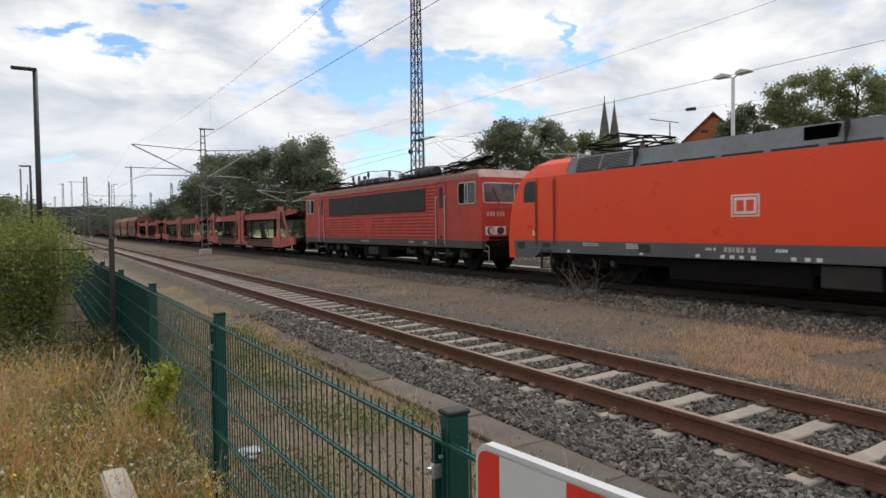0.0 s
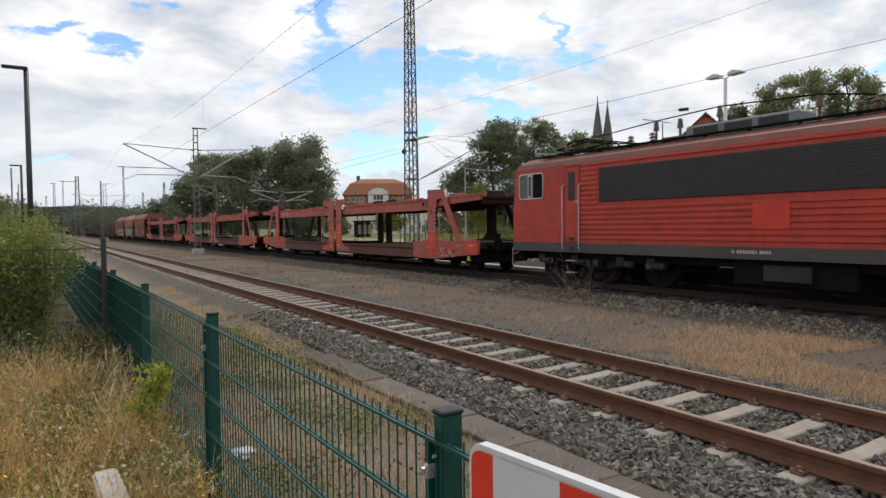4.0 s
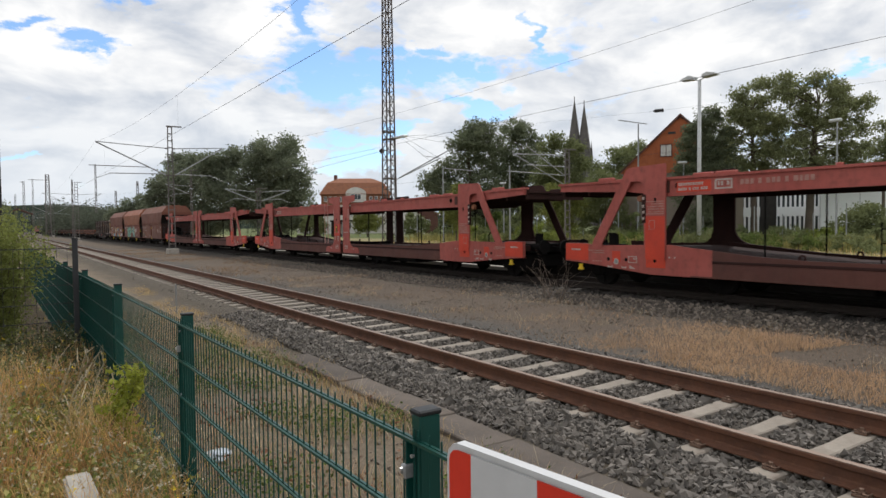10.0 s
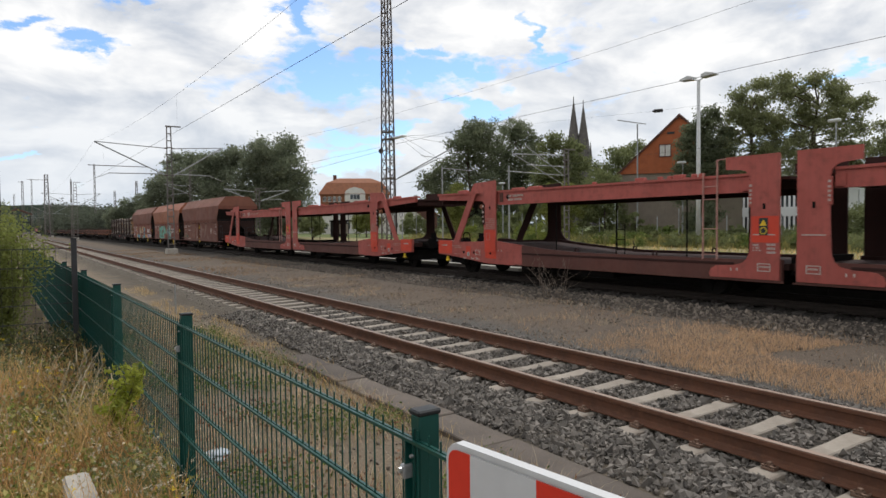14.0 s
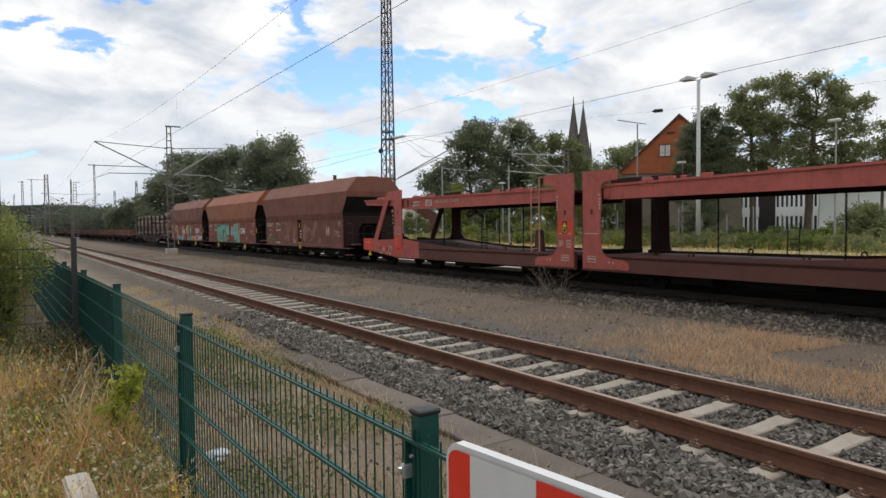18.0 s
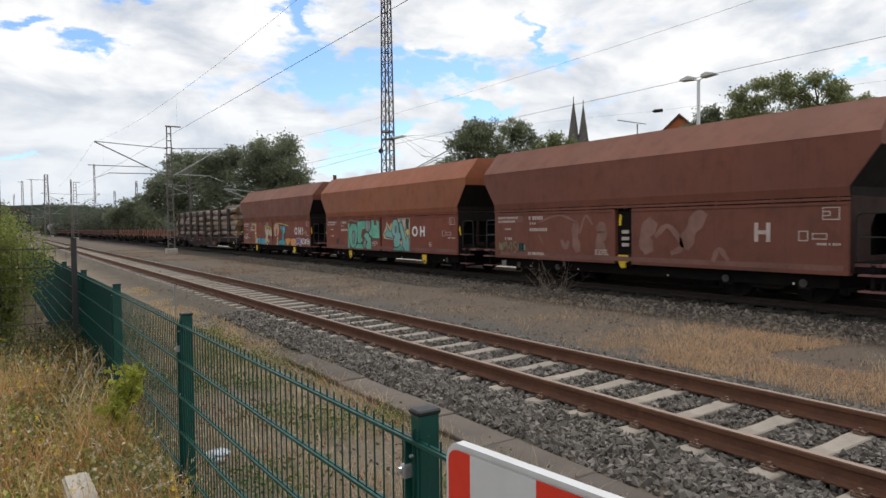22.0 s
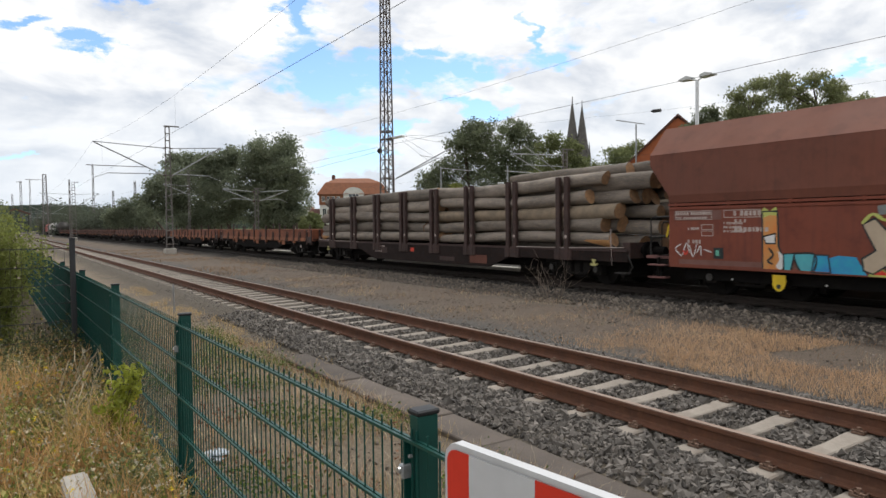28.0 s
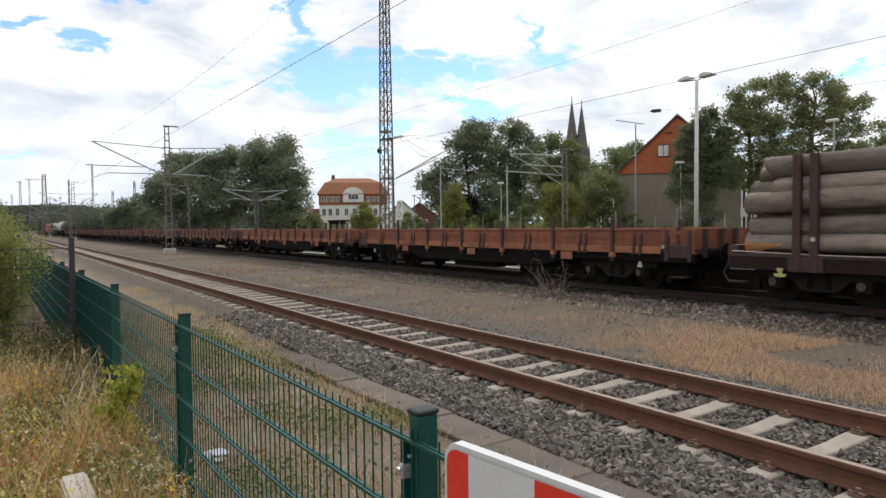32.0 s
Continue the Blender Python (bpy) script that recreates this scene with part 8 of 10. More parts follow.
def ladder_mast(bm, x, y, z0, z1, w0, w1, step=0.55):
    """Two channels joined by flat rungs, as on older portal masts; the broad face looks along the track."""
    for s in (-1, 1):
        beam(bm, (x, y + s * w0 / 2, z0), (x, y + s * w1 / 2, z1), 0.10, 0.07)
    z = z0 + 0.4
    while z < z1:
        t = (z - z0) / (z1 - z0)
        w = w0 + (w1 - w0) * t
        bx(bm, x - 0.06, x + 0.06, y - w / 2, y + w / 2, z - 0.04, z + 0.04)
        z += step
    return bm


def cantilever(parent, x, ym, yt, zm, zt, zc):
    """Bracket from the mast at ym to the wire at yt: tie, strut, registration arm and insulators."""
    s = 1 if yt > ym else -1
    bm = bmesh.new()
    rod(bm, (x, ym + s * 0.25, zt - 0.25), (x, yt, zt), 0.035, n=6)
    rod(bm, (x, ym + s * 0.3, zm), (x, yt, zt - 0.02), 0.05, n=8)
    rod(bm, (x, ym + s * 0.45, zm + 0.12), (x, yt - s * 0.9, zc + 0.45), 0.035, n=6)
    rod(bm, (x, yt - s * 1.0, zc + 0.45), (x, yt, zc + 0.05), 0.02, n=5)
    cl = part("cantilever", bm, "galv", parent, "galvanised tube bracket")
    for z in (zm, zt - 0.25):
        bi = bmesh.new()
        for k in range(5):
            yy = ym + s * (0.16 + 0.05 * k)
            rod(bi, (x, yy, z), (x, yy + s * 0.03, z), 0.075, 0.05, n=8)
        part("insulator", bi, "porcelain", cl, "brown ribbed insulator")


def ole_mast(label, x, y, top, base, tips, w0=0.72, w1=0.42, zm=6.0, zt=8.4, zc=5.6):
    th = thing("overhead_line_mast", label, "railway mast", "overhead line masts")
    part("foundation", box(x - 0.40, x + 0.40, y - 0.42, y + 0.42, -0.5, base, bev=0.03), "concrete_light", th, "pale concrete foundation")
    part("mast", ladder_mast(bmesh.new(), x, y, base - 0.05, top, w0, w1), "mast", th, "weathered steel ladder mast")
    part("head", box(x - 0.08, x + 0.08, y - 0.25, y + 0.9, top - 0.03, top + 0.05), "mast", th)
    for t in tips:
        cantilever(th, x, y, t, zm, zt, zc)
    return th


def build_overhead():
    ole_mast("weathered ladder mast between the tracks with two brackets", -55.6, 11.2, 9.9, 0.16, (5.9, 15.3), 0.50, 0.30)
    for x, y, top, tips in ((-137.0, 11.2, 10.4, (5.9, 15.3)), (-205.0, 11.0, 10.0, (5.9, 15.3)), (-275.0, 10.8, 9.6, (5.9, 15.3)), (-340.0, 10.8, 9.6, (5.9, 15.3))):
        ole_mast("distant ladder mast of the overhead line", x, y, top, 0.3, tips)
    ole_mast("short overhead mast with two brackets behind the train", -66.9, 22.0, 5.8, 0.4, (18.6, 25.4), 0.35, 0.3, 4.5, 5.7, 4.3)
    ole_mast("lattice overhead mast by the platform with long brackets", -36.4, 36.0, 7.5, 0.3, (), 0.5, 0.4, 5.0, 7.2, 4.6)
    ole_mast("slim overhead mast in front of the dark trees", -96.0, 22.0, 9.9, 0.3, (18.6,), 0.22, 0.18, 6.6, 7.9, 6.0)
    for x, y, h, w, arm in ((-163.0, 8.0, 13.5, 1.0, 0.0), (-140.0, 22.0, 11.1, 0.45, 0.0), (-170.0, 22.0, 10.7, 0.5, 0.0), (-190.0, 20.0, 18.5, 0.45, 13.0), (-145.0, 11.2, 11.4, 0.28, 0.0), (-300.0, 6.8, 20.5, 0.9, 0.5), (-300.0, 9.8, 21.5, 0.6, 5.0), (-300.0, 4.0, 15.5, 0.7, 0.0)):
        th = thing("overhead_line_mast", "far grey lattice mast against the sky", "railway mast", "overhead line masts")
        part("mast", lattice(bmesh.new(), x, y, 0.2, h, w, w * 0.6, w, w * 0.6, 1.6, 0.12 * max(w, 0.6), 0.08 * max(w, 0.6)), "mast", th)
        if arm:
            part("cross_arm", box(x - 0.07, x + 0.07, y - 1.4, y + arm, h - 0.3, h - 0.12), "mast", th)
    # wires with their droppers, one span after another
    for yc in (RAIL_Y, TRAIN_Y):
        th = thing("contact_line", "thin dark contact wire with messenger wire and droppers", "overhead wire")
        bm = bmesh.new()
        rod(bm, (-330, yc, 5.62), (12, yc, 5.62), 0.006, n=5)
        part("contact_wire", bm, "wire", th)
        dr = bmesh.new()
        for a, b in ((-340, -275), (-275, -205), (-205, -137), (-137, -55.6), (-55.6, 12)):
            pts = []
            for i in range(13):
                t = i / 12
                x = a + (b - a) * t
                z = 8.35 - 1.35 * 4 * t * (1 - t)
                pts.append((x, yc, z))
                if i % 4 == 1:
                    rod(dr, (x, yc, 5.62), (x, yc, z), 0.0018, n=4)
            part("messenger_wire", path_rod(bmesh.new(), pts, 0.004, 5), "wire", th)
        tagged(part("droppers", dr, "wire", th), kind="stuff")
    for (x0, x1), y, z in (((-66, 12), 33.0, 6.0),):
        tagged(part("feeder_wire", rod(bmesh.new(), (x0, y, z), (x1, y, z), 0.006, n=5), "wire"), "single dark overhead wire of a siding", "overhead wire")
    th = thing("bracket_gantry", "pale tube brackets held out from the platform mast", "railway bracket")
    for a, b in (((30.62, 6.92), (35.8, 4.75)), ((31.84, 7.56), (35.8, 5.45)), ((30.81, 6.89), (35.8, 7.05)), ((30.06, 5.63), (35.8, 5.50)), ((31.92, 6.16), (35.8, 6.18))):
        part("tube", rod(bmesh.new(), (-36.4, *a), (-36.4, *b), 0.036, n=8), "galv", th)
    th = thing("line_insulator", "dark spindle insulator on a wire over the sidings", "insulator")
    part("wire", rod(bmesh.new(), (-25.3, 33.0, 8.53), (-12.0, 33.0, 8.0), 0.004, n=5), "wire", th)
    part("wire", rod(bmesh.new(), (-47.55, 27.7, 9.2), (-26.0, 33.0, 8.58), 0.003, n=5), "wire", th)
    part("core", rod(bmesh.new(), (-26.0, 33.0, 8.58), (-25.3, 33.0, 8.53), 0.06, n=8), "gear_dark", th)
    for k in range(4):
        part("shed", rod(bmesh.new(), (-25.92 + 0.16 * k, 33.0, 8.575 - 0.011 * k), (-25.84 + 0.16 * k, 33.0, 8.57 - 0.011 * k), 0.06, 0.12, n=10), "gear_dark", th)
    # tall lattice mast behind the train
    th = thing("lattice_mast", "tall riveted lattice mast with a floodlight arm", "lattice mast")
    part("mast", lattice(bmesh.new(), -48.2, 27.0, 0.0, 26.0, 0.92, 0.47, 0.92, 0.47, 0.80, 0.10, 0.045), "mast_brown", th, "brown-grey riveted lattice steel")
    part("gear_box", rod(bmesh.new(), (-48.76, 26.62, 8.1), (-48.66, 26.62, 8.1), 0.22, n=16), "gear_grey", th, "dark tensioning wheel box")
    bm = bmesh.new()
    path_rod(bm, [(-48.2, 26.6, 9.0), (-47.6, 27.9, 9.25)], 0.06)
    part("lamp_arm", bm, "mast", th)
    part("floodlight", box(-48.75, -46.3, 27.3, 27.75, 9.08, 9.24, bev=0.05), "steel_white", th, "long white floodlight head")
    bm = bmesh.new()
    rod(bm, (-48.2, 27.97, 5.86), (-48.2, 33.6, 8.72), 0.055, n=8)
    part("boom", bm, "galv", th, "long slanting bracket tube")
    part("boom", rod(bmesh.new(), (-48.2, 27.6, 5.66), (-48.2, 32.2, 7.75), 0.045, n=8), "galv", th)
    part("boom_tip", rod(bmesh.new(), (-48.2, 30.3, 7.86), (-48.2, 32.0, 7.74), 0.03, n=6), "galv", th)
    for zr in (5.76, 9.0, 9.6):
        part("clamp_plate", box(-48.62, -47.78, 26.58, 27.42, zr, zr + 0.07), "mast_brown", th)
    bm = bmesh.new()
    rod(bm, (-47.9, 27.4, 0.0), (-47.9, 27.4, 9.0), 0.09, n=8)
    part("drop_pipe", bm, "galv", th)
    sg = thing("signal_board", "white signal board on a grey post", "railway sign")
    part("post", rod(bmesh.new(), (-46.5, 27.3, 0), (-46.5, 27.3, 3.9), 0.06, n=8), "galv", sg)
    part("board", box(-46.95, -46.05, 27.2, 27.24, 2.35, 3.85, bev=0.01), "white", sg)
    for zc in (2.72, 3.47):
        turn = [(math.cos(a), math.sin(a)) for a in np.linspace(0, 2 * math.pi, 17)[:-1]]
        ring = skin([(0.245 * p, 0.245 * q) for p, q in turn], [(0.195 * p, 0.195 * q) for p, q in turn], lambda p, q, d, zc=zc: Vector((-46.5 + p, 27.19 - d, zc + q)), 0.0, 0.01)
        part("ring_mark", ring, "graf_dark", sg)
    bm = bmesh.new()
    for p in (((-47.0, 27.72, 9.30), (-47.0, 32.36, 9.5)), ((-47.0, 27.72, 9.26), (-47.0, 32.35, 8.89)), ((-47.0, 27.72, 9.18), (-48.2, 32.0, 7.74)), ((-47.0, 27.6, 9.0), (-50.45, 33.9, 6.9)), ((-66, 22, 6.3), (-48.6, 26.6, 8.1))):
        rod(bm, *p, 0.011, n=5)
    ob = part("span_wire", bm, "wire", None)
    tagged(ob, "span wires stayed to the tall lattice mast", "overhead wire")


build_overhead()


# ---- lamps ----
def build_lamps():
    th = thing("platform_lamp", "tall light-grey platform lamp with two flat heads", "street lamp", "platform lamps")
    x, y = -27.7, 40.0
    part("pole", rod(bmesh.new(), (x, y, -0.1), (x, y, 11.6), 0.17, 0.11, n=14), "polewhite", th, "", True)
    for s in (-1, 1):
        bm = bmesh.new()
        rod(bm, (x, y, 11.55), (x + s * 0.55, y, 11.75), 0.045, n=8)
        part("arm", bm, "polewhite", th)
        bm = prism(bmesh.new(), [(x + s * 0.35, 11.66), (x + s * 1.35, 11.72), (x + s * 1.3, 11.82), (x + s * 0.7, 11.98), (x + s * 0.35, 11.86)], "y", y - 0.3, y + 0.3)
        part("lamp_head", bm, "polewhite", th, "flat light-grey lamp head")
    th = thing("platform_lamp", "slim grey mast with a flat T-shaped lamp", "street lamp", "platform lamps")
    part("pole", rod(bmesh.new(), (-37.87, 46, 0), (-37.87, 46, 10.4), 0.08, 0.06, n=8), "galv", th)
    part("lamp_head", prism(bmesh.new(), [(-39.9, 10.95), (-37.1, 10.28), (-37.1, 10.36), (-39.9, 11.05)], "y", 45.8, 46.2), "galv", th)
    for x, y, h in ((-31.85, 44.0, 6.4), (-19.65, 42.0, 7.8), (-49.0, 40.0, 5.7), (-71.4, 44.0, 5.54)):
        th = thing("platform_lamp", "short grey lamp post with a small bowed head", "street lamp", "platform lamps")
        part("pole", rod(bmesh.new(), (x, y, 0), (x, y, h), 0.07, 0.05, n=8), "galv", th)
        part("lamp_head", box(x - 0.45, x + 0.25, y - 0.15, y + 0.15, h, h + 0.18, bev=0.05), "polewhite", th)
    for x, y, h in ((-40.87, 34, 6.55), (-50.5, 34, 7.2)):
        th = thing("signal_post", "plain pale steel post by the sidings", "post")
        part("post", rod(bmesh.new(), (x, y, 0), (x, y, h), 0.075, 0.06, n=8), "galv", th)
        if x < -45:
            part("arm", rod(bmesh.new(), (x, y, h - 0.1), (-45.8, y, 6.5), 0.03, n=6), "galv", th)
    # dark lamp posts of the car park
    for x, y, h, g in ((-28.0, -0.12, 7.6, 0.8), (-60.0, -0.78, 6.8, 0.8)):
        th = thing("street_lamp", "black lamp post with a flat sideways head", "street lamp", "car park lamps")
        part("pole", rod(bmesh.new(), (x, y, 0), (x, y, h), 0.13 * g, 0.10 * g, n=10), "anthracite", th, "", True)
        part("lamp_head", box(x - 0.13, x + 0.13, y - 0.74, y + 0.06, h - 0.04, h + 0.06, bev=0.03), "anthracite", th, "flat black lamp head")
    for x, y, h in ((-80, -1.9, 8.2), (-120, -2.0, 9), (-64, -1.1, 5.0)):
        th = thing("street_lamp", "thin distant lamp post", "street lamp", "car park lamps")
        part("pole", rod(bmesh.new(), (x, y, 0), (x, y, h), 0.08, n=6), "galv", th)


build_lamps()


# ---- buildings ----
def win(parent, c, right, w, h, depth=0.12, frame="white", bars_n=1, pane="window"):
    """A framed window on a wall: centre on the wall face, unit vector along the wall."""
    r = Vector(right).normalized()
    out = Vector((r.y, -r.x, 0))
    m = Matrix((( r.x, out.x, 0, c[0]), (r.y, out.y, 0, c[1]), (0, 0, 1, c[2]), (0, 0, 0, 1)))
    bm = bmesh.new()
    t = 0.08
    for a, b, z0, z1 in ((-w / 2, w / 2, h / 2 - t, h / 2), (-w / 2, w / 2, -h / 2, -h / 2 + t), (-w / 2, -w / 2 + t, -h / 2 + t, h / 2 - t), (w / 2 - t, w / 2, -h / 2 + t, h / 2 - t)):
        bx(bm, a, b, -0.05, 0.05, z0, z1)
    for k in range(bars_n):
        q = -w / 2 + w * (k + 1) / (bars_n + 1)
        bx(bm, q - 0.03, q + 0.03, -0.05, 0.04, -h / 2 + t, h / 2 - t)
    bmesh.ops.transform(bm, matrix=m, verts=bm.verts)
    o = part("window", bm, frame, parent, "white framed window" if frame == "white" else "")
    bm = box(-w / 2 + t, w / 2 - t, -0.05, 0.01, -h / 2 + t, h / 2 - t)
    bmesh.ops.transform(bm, matrix=m, verts=bm.verts)
    part("pane", bm, pane, o)
    return o


def build_gable_house():
    """Gable end towards the line: tile-hung gable over a plain grey wall."""
    th = thing("gable_house", "house with orange tile-hung gable above a grey-brown wall", "house")
    g0, g1 = Vector((-41.0, 47.3)), Vector((-32.7, 53.5))         # ends of the gable wall
    r = (g1 - g0).normalized()
    back = Vector((-r.y, r.x))
    if back.x > 0:
        back = -back
    W, Lr, eave, ridge = (g1 - g0).length, 14.0, 6.3, 11.3
    mat4 = Matrix(((r.x, back.x, 0, g0.x), (r.y, back.y, 0, g0.y), (0, 0, 1, 0), (0, 0, 0, 1)))

    def put(bm):
        bmesh.ops.transform(bm, matrix=mat4, verts=bm.verts)
        bmesh.ops.recalc_face_normals(bm, faces=bm.faces)
        return bm
    part("wall", put(box(0, W, 0, Lr, -0.2, eave)), "plaster_grey", th, "grey-brown rendered wall")
    part("gable", put(prism(bmesh.new(), [(-0.12, eave), (W + 0.12, eave), (W / 2, ridge - 0.1)], "y", -0.12, 0.25)), "brick_orange", th, "orange tile-hung gable")
    n = 22
    for k in range(n):     # courses of hanging tiles
        z0 = eave + (ridge - eave - 0.3) * k / n
        half = (W / 2 + 0.1) * (1 - (z0 - eave) / (ridge - eave))
        part("tile_course", put(box(W / 2 - half, W / 2 + half, -0.15, -0.12, z0, z0 + 0.20)), "brick_orange", th)
    rf = bmesh.new()
    for s, q in ((-1, 0), (1, W)):
        prism(rf, [(W / 2, ridge), (q + s * 0.5, eave - 0.45), (q + s * 0.5, eave - 0.25), (W / 2, ridge + 0.22)], "y", -0.35, Lr + 0.3)
    part("roof", put(rf), "roof_brown", th, "dark tiled roof")

    def wp(a, z):
        return (g0.x + r.x * a - back.x * 0.17, g0.y + r.y * a - back.y * 0.17, z)
    win(th, wp(W * 0.385, 8.3), (r.x, r.y, 0), 1.05, 1.15, frame="roof_brown", pane="plaster_white")
    part("vent", put(box(W * 0.40, W * 0.40 + 0.65, -0.19, -0.14, 9.75, 9.95)), "louvre", th, "dark louvre below the ridge")
    part("drain_pipe", put(rod(bmesh.new(), (0.15, -0.1, 0), (0.15, -0.1, eave), 0.06, n=6)), "galv", th)


def build_big_house():
    """Large villa: white ground floor, red-tiled upper storey and mansard roof with a pale curved dormer."""
    th = thing("large_house", "large house with red tiled mansard roof and white lower storeys", "house")
    c = Vector((-134.9, 65.7))
    r = Vector((0.44, 0.90)).normalized()      # along the front
    back = Vector((-0.90, 0.44))
    mat4 = Matrix(((r.x, back.x, 0, c.x), (r.y, back.y, 0, c.y), (0, 0, 1, 0), (0, 0, 0, 1)))

    def put(bm):
        bmesh.ops.transform(bm, matrix=mat4, verts=bm.verts)
        bmesh.ops.recalc_face_normals(bm, faces=bm.faces)
        return bm
    part("wall", put(box(-6.6, 8.6, 0, 16, -0.3, 6.7)), "plaster_white", th, "white plastered lower storeys")
    part("upper_wall", put(box(-6.75, 8.75, -0.15, 16.1, 6.7, 9.3)), "roof_red", th, "tile-hung upper storey")
    bm = bmesh.new()
    lo = [bm.verts.new(p) for p in ((-7.2, -0.6, 9.1), (9.2, -0.6, 9.1), (9.2, 16.6, 9.1), (-7.2, 16.6, 9.1))]
    mi = [bm.verts.new(p) for p in ((-5.4, 1.4, 11.8), (7.4, 1.4, 11.8), (7.4, 14.6, 11.8), (-5.4, 14.6, 11.8))]
    hi = [bm.verts.new(p) for p in ((-2.8, 4.5, 13.0), (4.8, 4.5, 13.0), (4.8, 11.6, 13.0), (-2.8, 11.6, 13.0))]
    for a, b in ((lo, mi), (mi, hi)):
        for i in range(4):
            bm.faces.new((a[i], a[(i + 1) % 4], b[(i + 1) % 4], b[i]))
    bm.faces.new(hi)
    bm.faces.new(lo)
    part("roof", put(bm), "roof_red", th, "red tiled hipped mansard roof")
    arch = [(-2.3, 7.3), (2.3, 7.3), (2.3, 9.4), (1.9, 10.0), (1.1, 10.5), (0, 10.7), (-1.1, 10.5), (-1.9, 10.0), (-2.3, 9.4)]
    part("dormer", put(prism(bmesh.new(), [(a + 1.0, z) for a, z in arch], "y", -0.5, 4.0)), "plaster_white", th, "pale curved gable dormer")

    def wp(a, z, d=0.0):
        return (c.x + r.x * a - back.x * d, c.y + r.y * a - back.y * d, z)
    win(th, wp(1.0, 8.5, 0.55), (r.x, r.y, 0), 2.3, 1.3, bars_n=2)
    for a in (-5.8, -4.7, -3.6, -2.5, 4.4, 5.6, 6.8):
        win(th, wp(a, 8.0, 0.2), (r.x, r.y, 0), 0.7, 1.2)
    for a in (-5.6, -4.2, -2.6, -0.6, 1.2, 3.0, 4.6, 6.0):
        win(th, wp(a, 5.1, 0.05), (r.x, r.y, 0), 0.9, 1.7)
        win(th, wp(a, 2.0, 0.05), (r.x, r.y, 0), 0.9, 1.6)
    part("chimney", put(box(-4.0, -3.2, 6, 6.8, 10.5, 13.9)), "roof_brown", th)


def small_house(label, p0, p1, eave, ridge, depth, wall, roof, gable=True):
    th = thing("house", label, "house")
    p0, p1 = Vector(p0), Vector(p1)
    r = (p1 - p0).normalized()
    back = Vector((-r.y, r.x))
    if back.x > 0:
        back = -back
    W = (p1 - p0).length
    mat4 = Matrix(((r.x, back.x, 0, p0.x), (r.y, back.y, 0, p0.y), (0, 0, 1, 0), (0, 0, 0, 1)))

    def put(bm):
        bmesh.ops.transform(bm, matrix=mat4, verts=bm.verts)
        bmesh.ops.recalc_face_normals(bm, faces=bm.faces)
        return bm
    if gable:
        part("wall", put(prism(bmesh.new(), [(0, -0.3), (W, -0.3), (W, eave), (W / 2, ridge), (0, eave)], "y", 0, depth)), wall, th)
        rf = bmesh.new()
        for s, q in ((-1, 0), (1, W)):
            prism(rf, [(W / 2, ridge + 0.02), (q + s * 0.4, eave - 0.35), (q + s * 0.4, eave - 0.15), (W / 2, ridge + 0.25)], "y", -0.3, depth + 0.3)
        part("roof", put(rf), roof, th)
    else:
        part("wall", put(box(0, W, 0, depth, -0.3, eave)), wall, th)
        part("roof", put(prism(bmesh.new(), [(-0.4, eave - 0.1), (depth / 2, ridge), (depth + 0.4, eave - 0.1)], "x", -0.3, W + 0.3)), roof, th)
    for k in range(2):
        a = W * (0.3 + 0.4 * k)
        win(th, (p0.x + r.x * a - back.x * 0.04, p0.y + r.y * a - back.y * 0.04, eave * 0.62), (r.x, r.y, 0), 0.8, 1.1)


